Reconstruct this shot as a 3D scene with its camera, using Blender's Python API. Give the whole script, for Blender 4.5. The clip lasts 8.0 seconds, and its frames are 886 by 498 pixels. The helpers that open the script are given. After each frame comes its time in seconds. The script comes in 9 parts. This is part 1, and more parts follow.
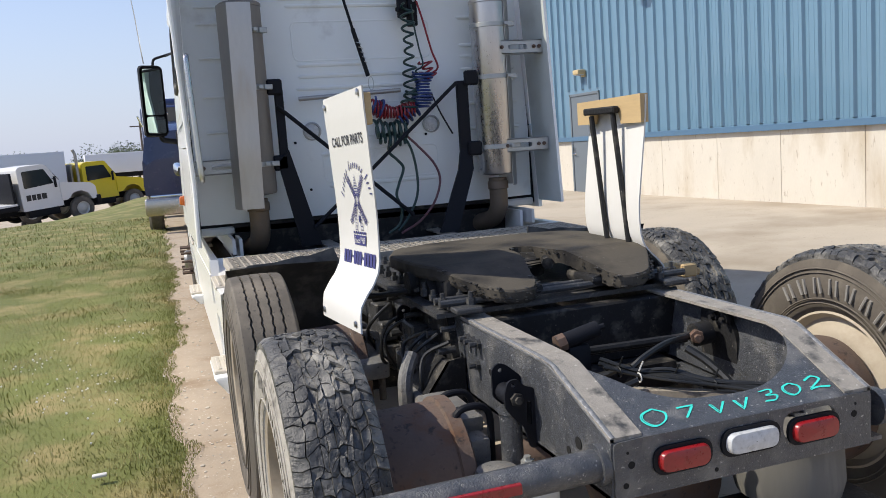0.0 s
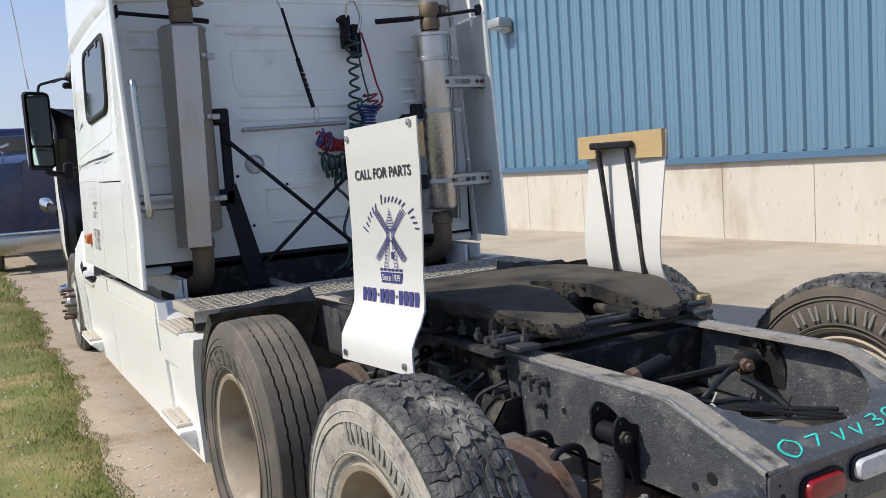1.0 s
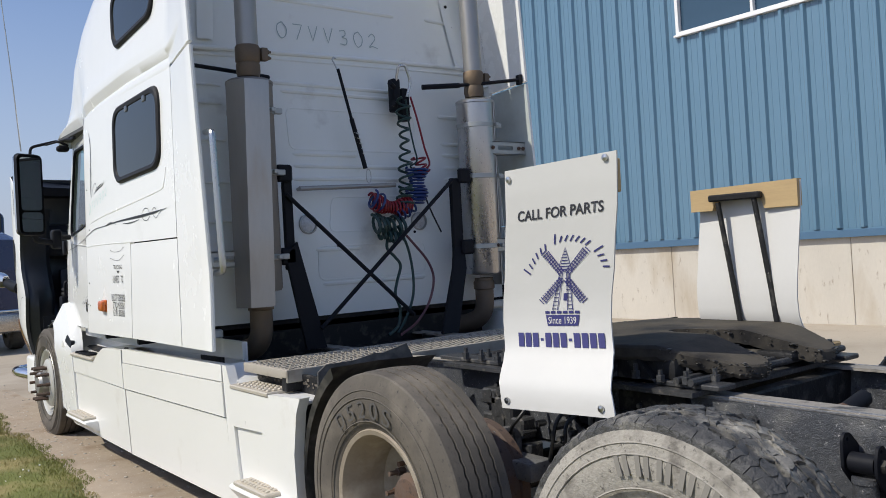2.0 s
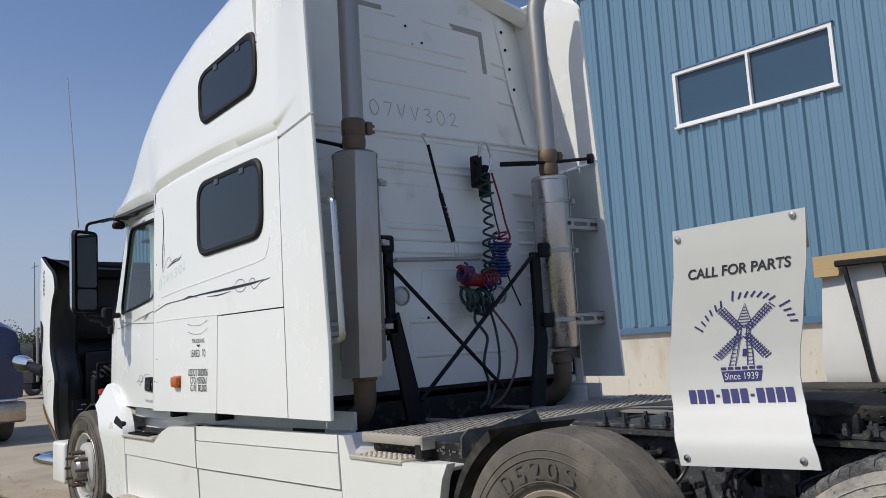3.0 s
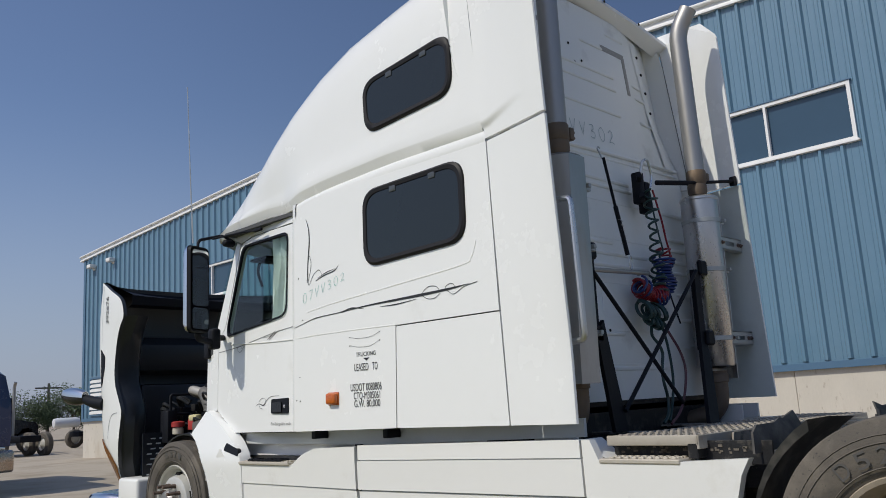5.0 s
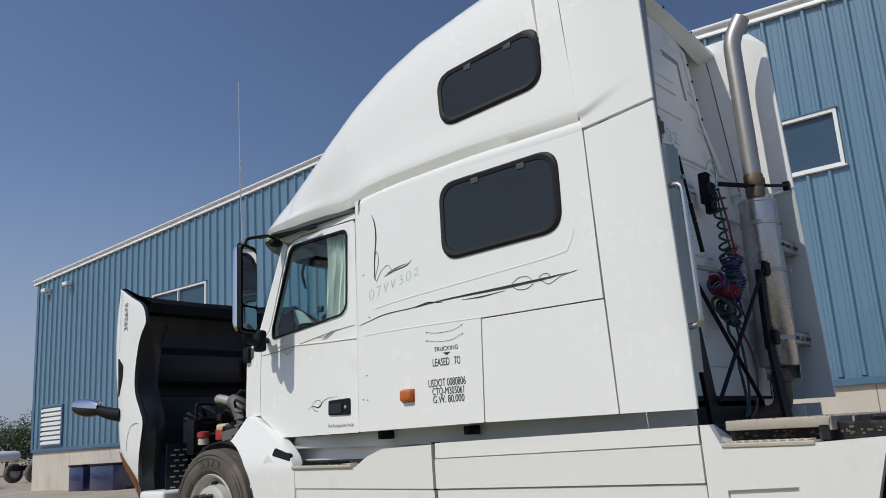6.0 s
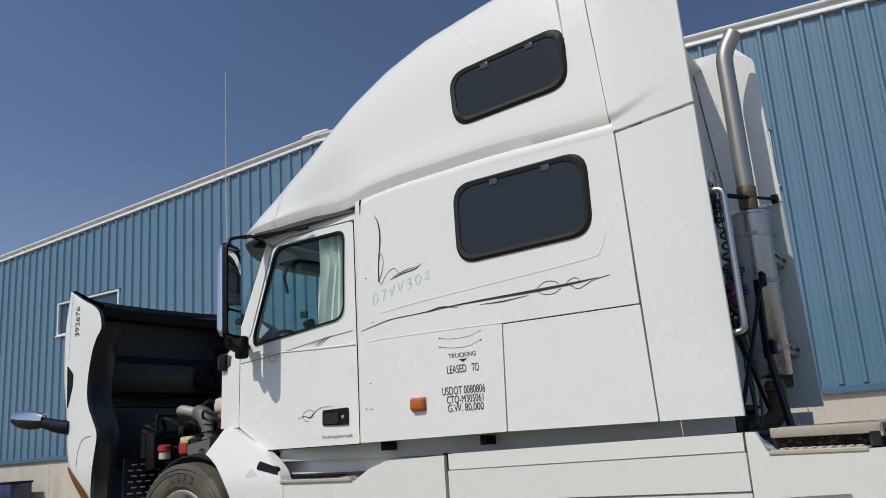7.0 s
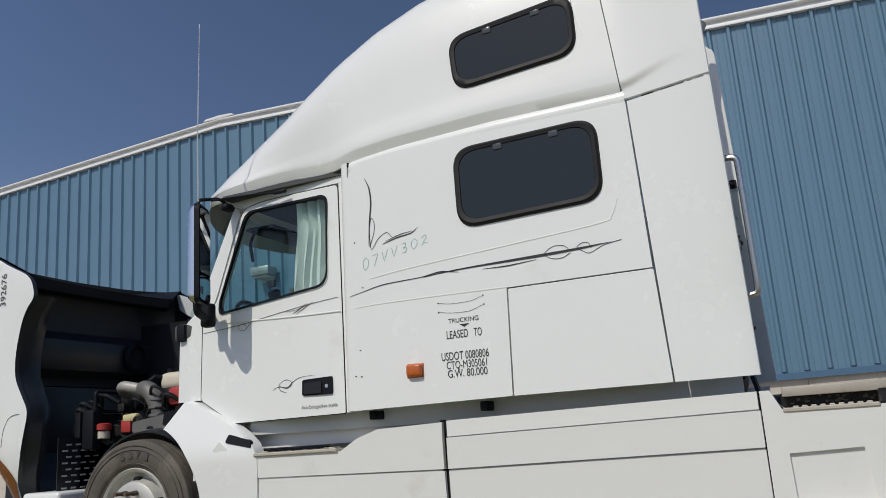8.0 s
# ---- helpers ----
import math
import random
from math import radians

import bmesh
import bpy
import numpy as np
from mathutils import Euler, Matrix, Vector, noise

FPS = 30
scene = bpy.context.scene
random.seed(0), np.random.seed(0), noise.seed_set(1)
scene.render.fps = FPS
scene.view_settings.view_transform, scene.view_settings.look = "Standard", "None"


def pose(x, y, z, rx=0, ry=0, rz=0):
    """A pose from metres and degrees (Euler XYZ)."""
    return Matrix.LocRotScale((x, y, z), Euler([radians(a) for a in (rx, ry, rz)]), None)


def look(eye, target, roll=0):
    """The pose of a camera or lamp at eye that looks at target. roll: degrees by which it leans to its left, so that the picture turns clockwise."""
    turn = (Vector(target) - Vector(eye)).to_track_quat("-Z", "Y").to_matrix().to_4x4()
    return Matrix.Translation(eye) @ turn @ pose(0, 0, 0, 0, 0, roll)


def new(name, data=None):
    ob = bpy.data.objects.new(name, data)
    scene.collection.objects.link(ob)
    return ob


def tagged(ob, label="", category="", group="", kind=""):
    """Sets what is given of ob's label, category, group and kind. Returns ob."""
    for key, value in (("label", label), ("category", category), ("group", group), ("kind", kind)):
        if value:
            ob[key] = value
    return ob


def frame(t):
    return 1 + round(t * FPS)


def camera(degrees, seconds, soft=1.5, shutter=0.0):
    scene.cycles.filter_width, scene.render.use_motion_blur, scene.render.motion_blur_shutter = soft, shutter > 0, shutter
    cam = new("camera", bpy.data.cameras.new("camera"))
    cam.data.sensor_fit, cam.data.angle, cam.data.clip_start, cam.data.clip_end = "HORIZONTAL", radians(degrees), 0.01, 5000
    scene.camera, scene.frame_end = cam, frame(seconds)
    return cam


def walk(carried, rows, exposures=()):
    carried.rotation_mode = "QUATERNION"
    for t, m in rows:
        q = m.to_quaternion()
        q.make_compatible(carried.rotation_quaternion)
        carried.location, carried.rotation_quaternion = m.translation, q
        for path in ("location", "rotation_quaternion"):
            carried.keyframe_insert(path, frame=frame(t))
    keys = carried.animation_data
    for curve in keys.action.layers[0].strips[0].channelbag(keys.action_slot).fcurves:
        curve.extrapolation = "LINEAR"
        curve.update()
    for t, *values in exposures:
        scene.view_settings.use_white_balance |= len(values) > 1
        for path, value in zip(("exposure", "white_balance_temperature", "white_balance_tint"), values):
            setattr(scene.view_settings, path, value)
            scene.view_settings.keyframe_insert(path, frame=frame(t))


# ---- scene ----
cam = camera(55.8, 8.0, soft=0.9)
PATH = [
    (0, (-0.198, 0.297, 1.604), (0.428, 2.177, 1.335), -4.0),
    (0.5, (-0.469, 0.554, 1.643), (0.351, 2.36, 1.388), -3.8),
    (1, (-0.856, 0.726, 1.644), (0.137, 2.449, 1.432), -3.6),
    (1.5, (-1.273, 1.042, 1.538), (-0.143, 2.688, 1.414), -3.4),
    (1.7, (-1.428, 1.187, 1.534), (-0.258, 2.808, 1.455), -3.2),
    (2.8, (-2.252, 1.764, 1.38), (-0.96, 3.281, 1.566), -3.2),
    (3, (-2.347, 1.865, 1.408), (-1.05, 3.373, 1.623), -3.2),
    (3.5, (-2.623, 2.131, 1.352), (-1.302, 3.609, 1.617), -3.1),
    (4, (-2.872, 2.46, 1.284), (-1.522, 3.907, 1.575), -3.0),
    (4.5, (-3.147, 2.789, 1.249), (-1.764, 4.199, 1.566), -3.0),
    (5, (-3.426, 3.069, 1.176), (-2.01, 4.436, 1.532), -3.0),
    (5.2, (-3.548, 3.23, 1.098), (-2.118, 4.578, 1.469), -3.1),
    (6.5, (-4.076, 4.115, 0.973), (-2.518, 5.283, 1.43), -3.3),
    (7, (-4.189, 4.469, 0.987), (-2.553, 5.528, 1.439), -3.5),
    (7.5, (-4.335, 4.824, 0.922), (-2.626, 5.763, 1.365), -3.7),
    (8, (-4.442, 5.222, 0.818), (-2.659, 6.012, 1.262), -3.8),
]
EXPOSURES = [(0, 0.46, 6900, 7.5), (0.5, 0.39, 6850, 7.5), (1.0, 0.26, 6750, 7), (1.5, 0.14, 6700, 7), (3.0, -0.24, 6600, 6.5), (5.0, -0.43, 6600, 6.5), (6.5, -0.51, 6550, 6.5), (8.0, -0.62, 6600, 6.5)]
walk(cam, [(t, look(eye, target, roll)) for t, eye, target, roll in PATH], EXPOSURES)

# ---- world, sun, exposure ----
SUN_EL, SUN_DIR = 48.0, Vector((0.66, -0.17, -0.745))
world = bpy.data.worlds.new("world")
scene.world = world
world.use_nodes = True
wn = world.node_tree.nodes
sky = wn.new("ShaderNodeTexSky")
sky.sky_type, sky.sun_disc = "NISHITA", False
sky.sun_elevation, sky.sun_rotation = radians(SUN_EL), radians(-76)
sky.air_density, sky.dust_density, sky.ozone_density = 1.0, 1.0, 4.5
wn["Background"].inputs["Strength"].default_value = 0.134
sky_tint = wn.new("ShaderNodeMix")      # even colour tint multiplied over the whole sky
sky_tint.data_type, sky_tint.blend_type = "RGBA", "MULTIPLY"
sky_tint.inputs["Factor"].default_value = 1.0
sky_tint.inputs["B"].default_value = (1.07, 0.985, 1.05, 1)
world.node_tree.links.new(sky.outputs[0], sky_tint.inputs["A"])
# pale band of haze over the horizon, thinning with height
geo = wn.new("ShaderNodeTexCoord")
sep = wn.new("ShaderNodeSeparateXYZ")
fade = wn.new("ShaderNodeMapRange")
fade.interpolation_type = "SMOOTHSTEP"
fade.inputs["From Min"].default_value, fade.inputs["From Max"].default_value = -0.05, 0.36
fade.inputs["To Min"].default_value, fade.inputs["To Max"].default_value = 0.85, 0.0
band = wn.new("ShaderNodeMix")
band.data_type = "RGBA"
band.inputs["B"].default_value = (3.15, 3.6, 4.9, 1)
world.node_tree.links.new(geo.outputs["Generated"], sep.inputs[0])
world.node_tree.links.new(sep.outputs["Z"], fade.inputs["Value"])
world.node_tree.links.new(fade.outputs["Result"], band.inputs["Factor"])
world.node_tree.links.new(sky_tint.outputs["Result"], band.inputs["A"])
# the clear sky deepens away from the sun
deep = wn.new("ShaderNodeMapRange")
deep.interpolation_type = "SMOOTHSTEP"
deep.inputs["From Min"].default_value, deep.inputs["From Max"].default_value = 0.30, 0.98
deep.inputs["To Min"].default_value, deep.inputs["To Max"].default_value = 1.0, 0.65
away = wn.new("ShaderNodeMix")
away.data_type, away.blend_type = "RGBA", "MULTIPLY"
away.inputs["Factor"].default_value = 1.0
world.node_tree.links.new(sep.outputs["X"], deep.inputs["Value"])
world.node_tree.links.new(band.outputs["Result"], away.inputs["A"])
world.node_tree.links.new(deep.outputs["Result"], away.inputs["B"])
world.node_tree.links.new(away.outputs["Result"], wn["Background"].inputs["Color"])
sun_data = bpy.data.lights.new("sun", "SUN")
sun_data.energy, sun_data.angle, sun_data.color = 3.65, radians(0.5), (1.0, 0.95, 0.87)
sun = new("sun", sun_data)
sun.rotation_euler = SUN_DIR.to_track_quat("-Z", "Y").to_euler()
sun.location = (-20, 4, 20)


# ---- materials ----
def material(name, color, rough=0.5, metal=0.0, var=0.12, scale=6.0, bump=0.0, fine=60.0,
             stain=None, stain_at=(0.55, 0.75), stain_scale=2.0, coat=0.0, per_object=0.0, per_island=0.0,
             stretch=(1, 1, 1), rough_var=0.1, spec=0.5, stain_rough=None,
             speck=None, speck_at=(0.62, 0.70), speck_scale=120.0):
    m = bpy.data.materials.new(name)
    m.use_nodes = True
    n, l = m.node_tree.nodes, m.node_tree.links
    b = n["Principled BSDF"]
    b.inputs["Metallic"].default_value = metal
    b.inputs["Specular IOR Level"].default_value = spec
    b.inputs["Coat Weight"].default_value = coat
    b.inputs["Coat Roughness"].default_value = 0.06
    co = n.new("ShaderNodeTexCoord")
    mp = n.new("ShaderNodeMapping")
    mp.inputs["Scale"].default_value = stretch
    l.new(co.outputs["Object"], mp.inputs["Vector"])

    def noise_node(s, detail=4.0):
        t = n.new("ShaderNodeTexNoise")
        t.inputs["Scale"].default_value, t.inputs["Detail"].default_value = s, detail
        t.inputs["Roughness"].default_value = 0.6
        l.new(mp.outputs["Vector"], t.inputs["Vector"])
        return t.outputs["Fac"]

    def value(op, a, c):
        t = n.new("ShaderNodeMath")
        t.operation = op
        for i, v in enumerate((a, c)):
            if isinstance(v, (int, float)):
                t.inputs[i].default_value = v
            else:
                l.new(v, t.inputs[i])
        return t.outputs[0]

    big, small = noise_node(scale), noise_node(fine, 3.0)
    mixed = value("ADD", value("MULTIPLY", big, 0.65), value("MULTIPLY", small, 0.35))
    if per_object or per_island:
        src = n.new("ShaderNodeObjectInfo").outputs["Random"] if per_object else n.new("ShaderNodeNewGeometry").outputs["Random Per Island"]
        amount = per_object or per_island
        mixed = value("ADD", mixed, value("MULTIPLY", value("SUBTRACT", src, 0.5), amount))
    hsv = n.new("ShaderNodeHueSaturation")
    hsv.inputs["Color"].default_value = (*color, 1)
    l.new(value("ADD", value("MULTIPLY", value("SUBTRACT", mixed, 0.5), var * 4), 1.0), hsv.inputs["Value"])
    out = hsv.outputs["Color"]
    r_out = value("ADD", value("MULTIPLY", value("SUBTRACT", mixed, 0.5), rough_var * 3), rough)
    if stain:
        sn = noise_node(stain_scale, 6.0)
        ramp = n.new("ShaderNodeMapRange")
        ramp.inputs["From Min"].default_value, ramp.inputs["From Max"].default_value = stain_at
        l.new(sn, ramp.inputs["Value"])
        mix = n.new("ShaderNodeMix")
        mix.data_type = "RGBA"
        l.new(ramp.outputs[0], mix.inputs["Factor"])
        l.new(out, mix.inputs["A"])
        mix.inputs["B"].default_value = (*stain, 1)
        out = mix.outputs["Result"]
        if stain_rough is not None:
            mr = n.new("ShaderNodeMix")
            l.new(ramp.outputs[0], mr.inputs["Factor"])
            l.new(r_out, mr.inputs["A"])
            mr.inputs["B"].default_value = stain_rough
            r_out = mr.outputs["Result"]
    if speck:
        sp = n.new("ShaderNodeMapRange")
        sp.inputs["From Min"].default_value, sp.inputs["From Max"].default_value = speck_at
        l.new(noise_node(speck_scale, 5.0), sp.inputs["Value"])
        mix = n.new("ShaderNodeMix")
        mix.data_type = "RGBA"
        l.new(sp.outputs[0], mix.inputs["Factor"])
        l.new(out, mix.inputs["A"])
        mix.inputs["B"].default_value = (*speck, 1)
        out = mix.outputs["Result"]
    l.new(out, b.inputs["Base Color"])
    l.new(r_out, b.inputs["Roughness"])
    if bump:
        bn = n.new("ShaderNodeBump")
        bn.inputs["Strength"].default_value, bn.inputs["Distance"].default_value = min(1.0, bump), 0.01
        l.new(mixed, bn.inputs["Height"])
        l.new(bn.outputs[0], b.inputs["Normal"])
    return m


def glass_material(name, color, rough=0.02, see=0.5):
    """Tinted glass: part clear, part glossy dark."""
    m = bpy.data.materials.new(name)
    m.use_nodes = True
    n, l = m.node_tree.nodes, m.node_tree.links
    n.remove(n["Principled BSDF"])
    tr, gl, mix, fr = n.new("ShaderNodeBsdfTransparent"), n.new("ShaderNodeBsdfGlossy"), n.new("ShaderNodeMixShader"), n.new("ShaderNodeLayerWeight")
    tr.inputs["Color"].default_value = (*[c * see for c in color], 1)
    gl.inputs["Roughness"].default_value = rough
    fr.inputs["Blend"].default_value = 0.5
    steep = n.new("ShaderNodeMath")
    steep.operation = "POWER"
    steep.inputs[1].default_value = 5.0
    l.new(fr.outputs["Facing"], steep.inputs[0])
    gloss = n.new("ShaderNodeMath")
    gloss.operation = "MULTIPLY_ADD"
    gloss.inputs[1].default_value, gloss.inputs[2].default_value = 0.85, 0.06
    l.new(steep.outputs[0], gloss.inputs[0])
    l.new(gloss.outputs[0], mix.inputs[0])
    l.new(tr.outputs[0], mix.inputs[1])
    l.new(gl.outputs[0], mix.inputs[2])
    l.new(mix.outputs[0], n["Material Output"].inputs["Surface"])
    return m


WHITE = material("white_paint", (0.86, 0.86, 0.835), 0.26, var=0.012, scale=1.3, fine=9, coat=0.35, rough_var=0.05,
                 stain=(0.66, 0.64, 0.58), stain_at=(0.60, 0.95), stain_scale=1.6)
WHITE_DIRTY = material("white_skirt_paint", (0.84, 0.832, 0.80), 0.32, var=0.015, scale=2.0, fine=14, coat=0.2,
                       stain=(0.55, 0.50, 0.42), stain_at=(0.60, 0.98), stain_scale=2.6, stain_rough=0.6)
# Darkened, greenish white: shade painted onto the right extender's inner side.
INNER_SHADE = material("extender_inner_shade", (0.50, 0.54, 0.52), 0.55, var=0.06, scale=5, fine=50,
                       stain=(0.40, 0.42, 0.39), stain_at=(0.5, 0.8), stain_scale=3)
# Body white with a duller green tint that imitates shade on the back.
WHITE_BACK = material("white_back_shade_paint", (0.82, 0.84, 0.81), 0.42, var=0.02, scale=2.5, fine=25, coat=0.1,
                      stain=(0.50, 0.49, 0.46), stain_at=(0.60, 0.9), stain_scale=3.5, stain_rough=0.7)
GREY_PAINT = material("grey_white_paint", (0.60, 0.62, 0.62), 0.45, var=0.03)
# Black for rubber seals, and painted shade in panel gaps and holes.
SEAM = material("seam_rubber_and_shade", (0.02, 0.02, 0.02), 0.8, spec=0.1, var=0.02)
BLACK_PLASTIC = material("black_plastic", (0.010, 0.011, 0.015), 0.55, spec=0.16, var=0.06, scale=9, bump=0.15, fine=160)
FENDER_PLASTIC = material("dusty_fender_plastic", (0.035, 0.034, 0.033), 0.6, var=0.2, scale=8, bump=0.3, fine=90,
                          stain=(0.15, 0.138, 0.12), stain_at=(0.46, 0.70), stain_scale=6)
LATCH = material("smoked_latch", (0.07, 0.078, 0.085), 0.2, var=0.05)
BLACK_GLOSS = material("black_gloss", (0.012, 0.012, 0.013), 0.22, var=0.02)
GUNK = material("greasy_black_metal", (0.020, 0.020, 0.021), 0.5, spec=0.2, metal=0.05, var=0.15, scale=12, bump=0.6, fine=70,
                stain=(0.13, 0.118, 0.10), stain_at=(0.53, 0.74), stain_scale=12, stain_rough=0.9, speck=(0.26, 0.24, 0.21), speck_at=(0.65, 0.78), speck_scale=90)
# The stain tone is lightened to imitate sky gloss on the black paint.
RAIL = material("black_chassis_paint", (0.062, 0.066, 0.074), 0.34, coat=0.3, var=0.30, scale=30, bump=0.9, fine=210,
                stain=(0.19, 0.185, 0.175), stain_at=(0.50, 0.78), stain_scale=9, stain_rough=0.5,
                speck=(0.42, 0.41, 0.40), speck_at=(0.62, 0.72), speck_scale=110)
SPRING = material("dusty_spring_steel", (0.14, 0.138, 0.134), 0.6, var=0.3, scale=22, bump=0.6, fine=120,
                  stain=(0.19, 0.17, 0.145), stain_at=(0.52, 0.72), stain_scale=11, speck=(0.03, 0.03, 0.03), speck_at=(0.60, 0.72), speck_scale=60)
BOLTS = material("grimy_fasteners", (0.055, 0.056, 0.058), 0.42, metal=0.2, var=0.35, scale=40, bump=0.5, fine=160,
                 stain=(0.20, 0.185, 0.16), stain_at=(0.56, 0.72), stain_scale=26)
# Worn edge, made paler to paint in the highlight along the rail's corner.
WORN_EDGE_GLINT = material("worn_rail_edge_glint", (0.15, 0.155, 0.165), 0.32, var=0.35, scale=60, bump=0.4, fine=200,
                     stain=(0.26, 0.26, 0.26), stain_at=(0.50, 0.66), stain_scale=60)
RAIL_TOP = material("dusty_rail_top", (0.275, 0.252, 0.22), 0.6, var=0.22, scale=24, bump=0.5, fine=140,
                    stain=(0.05, 0.05, 0.05), stain_at=(0.54, 0.68), stain_scale=11, speck=(0.5, 0.47, 0.42), speck_at=(0.62, 0.74), speck_scale=80)
GREASE = material("greasy_plate", (0.024, 0.023, 0.023), 0.6, spec=0.1, var=0.25, scale=9, bump=0.35, fine=60,
                  stain=(0.088, 0.078, 0.064), stain_at=(0.36, 0.58), stain_scale=3.5, stain_rough=0.75, speck=(0.16, 0.145, 0.12), speck_at=(0.64, 0.8), speck_scale=40)
GREASE_LUMP = material("black_grease", (0.026, 0.024, 0.021), 0.45, var=0.1, scale=30, bump=0.5, fine=90)
RUST = material("rusted_drum", (0.115, 0.080, 0.063), 0.75, var=0.22, scale=10, bump=0.5, fine=90,
                stain=(0.12, 0.062, 0.036), stain_at=(0.50, 0.70), stain_scale=9, speck=(0.04, 0.03, 0.027), speck_at=(0.58, 0.7), speck_scale=35)
STEEL = material("brushed_steel", (0.56, 0.56, 0.55), 0.30, metal=1.0, var=0.08, scale=3, fine=90, rough_var=0.15, stretch=(1, 1, 0.25),
                 stain=(0.30, 0.24, 0.18), stain_at=(0.62, 0.9), stain_scale=5, stain_rough=0.6)
MUFFLER = material("dull_muffler_steel", (0.50, 0.485, 0.475), 0.30, metal=0.9, var=0.1, scale=3, fine=90, bump=0.08, stretch=(1, 1, 0.3),
                   stain=(0.42, 0.37, 0.32), stain_at=(0.64, 0.95), stain_scale=4, stain_rough=0.5)
SHIELD = material("streaked_heat_shield", (0.44, 0.42, 0.395), 0.36, metal=0.95, var=0.12, scale=3, fine=40, bump=0.12, stretch=(1, 1, 0.25),
                  stain=(0.36, 0.29, 0.22), stain_at=(0.55, 0.80), stain_scale=5, stain_rough=0.5)
STACK = material("matte_exhaust_steel", (0.40, 0.385, 0.365), 0.45, metal=0.8, var=0.08, scale=3, fine=60, stretch=(1, 1, 0.2))
MUFFLER_DARK = material("brown_grey_muffler_steel", (0.235, 0.212, 0.19), 0.6, metal=0.2, var=0.14, scale=4, fine=60, stretch=(1, 1, 0.3),
                        stain=(0.17, 0.13, 0.10), stain_at=(0.52, 0.8), stain_scale=5)
BURNT = material("burnt_exhaust_pipe", (0.17, 0.13, 0.095), 0.65, metal=0.5, var=0.18, scale=8, bump=0.15,
                 stain=(0.22, 0.15, 0.09), stain_at=(0.5, 0.8), stain_scale=6)
CHROME = material("chrome", (0.75, 0.75, 0.75), 0.10, metal=1.0, var=0.03)
MIRROR = material("mirror_glass", (0.80, 0.82, 0.82), 0.02, metal=1.0, var=0.0, rough_var=0.0)
# Dark colour painted for the shade inside the deck's tread holes.
HOLE = material("tread_hole_shade", (0.06, 0.055, 0.05), 0.8, var=0.1)
ALU = material("aluminium_deck", (0.42, 0.38, 0.32), 0.55, metal=0.1, var=0.1, scale=8, bump=0.2, fine=90,
               stain=(0.26, 0.22, 0.17), stain_at=(0.52, 0.8), stain_scale=7)
ALU_STEP = material("aluminium_step", (0.55, 0.50, 0.42), 0.5, metal=0.3, var=0.08, scale=12)
BRACKET = material("galvanised_bracket", (0.42, 0.43, 0.42), 0.45, metal=0.6, var=0.08, scale=14)
TYRE = material("tyre_rubber", (0.10, 0.087, 0.072), 0.78, var=0.16, scale=9, bump=0.3, fine=110,
                stain=(0.20, 0.172, 0.138), stain_at=(0.48, 0.76), stain_scale=5, speck=(0.05, 0.047, 0.043), speck_at=(0.6, 0.72), speck_scale=60)
TYRE_GREY = material("weathered_tyre_side", (0.36, 0.335, 0.295), 0.9, var=0.26, scale=18, bump=0.9, fine=90,
                     stain=(0.17, 0.155, 0.135), stain_at=(0.52, 0.66), stain_scale=9, speck=(0.12, 0.11, 0.10), speck_at=(0.60, 0.70), speck_scale=70)
TYRE_TAN = material("dusty_brown_tyre_side", (0.110, 0.094, 0.076), 0.9, var=0.18, scale=9, bump=0.3, fine=80,
                    stain=(0.19, 0.165, 0.13), stain_at=(0.5, 0.75), stain_scale=6)
TREAD = material("worn_tread_rubber", (0.062, 0.061, 0.060), 0.5, var=0.35, scale=40, bump=1.0, fine=120,
                 stain=(0.27, 0.255, 0.225), stain_at=(0.50, 0.68), stain_scale=8, speck=(0.02, 0.02, 0.02), speck_at=(0.57, 0.66), speck_scale=45)
TYRE_MARK = material("raised_tyre_mark", (0.24, 0.225, 0.20), 0.85, var=0.1)
TYRE_MARK_DARK = material("raised_tyre_mark_dark", (0.085, 0.08, 0.075), 0.8, var=0.1)
RIM = material("dusty_steel_rim", (0.41, 0.355, 0.275), 0.6, var=0.1, scale=5, bump=0.1,
               stain=(0.24, 0.18, 0.12), stain_at=(0.55, 0.85), stain_scale=5)
# Dusty rim again, darkened to paint shade into the left wheels' deep dish.
RIM_SHADED = material("shaded_dusty_rim", (0.30, 0.25, 0.19), 0.7, var=0.2, scale=6, bump=0.1,
                    stain=(0.46, 0.41, 0.33), stain_at=(0.50, 0.72), stain_scale=5)
RIM_WHITE = material("grey_white_rim", (0.55, 0.54, 0.50), 0.4, metal=0.2, var=0.08, scale=8)
VINYL = material("white_vinyl_flap", (0.60, 0.592, 0.565), 0.55, var=0.03, scale=4, bump=0.35, fine=9,
                 stain=(0.62, 0.55, 0.42), stain_at=(0.66, 1.0), stain_scale=3)
VINYL_BACK = material("marked_vinyl_back", (0.64, 0.63, 0.60), 0.6, var=0.03, scale=5,
                      stain=(0.25, 0.24, 0.23), stain_at=(0.68, 0.76), stain_scale=9)
WOOD = material("pine_board", (0.47, 0.335, 0.17), 0.65, var=0.12, scale=5, stretch=(8, 1, 8), fine=30, bump=0.1)
NAVY_INK = material("navy_ink", (0.035, 0.035, 0.15), 0.6, var=0.02)
DARK_INK = material("dark_ink", (0.03, 0.03, 0.04), 0.6, var=0.02)
LETTER = material("black_lettering", (0.02, 0.02, 0.022), 0.5, var=0.02)
GREY_LETTER = material("grey_lettering", (0.14, 0.14, 0.15), 0.5, var=0.02)
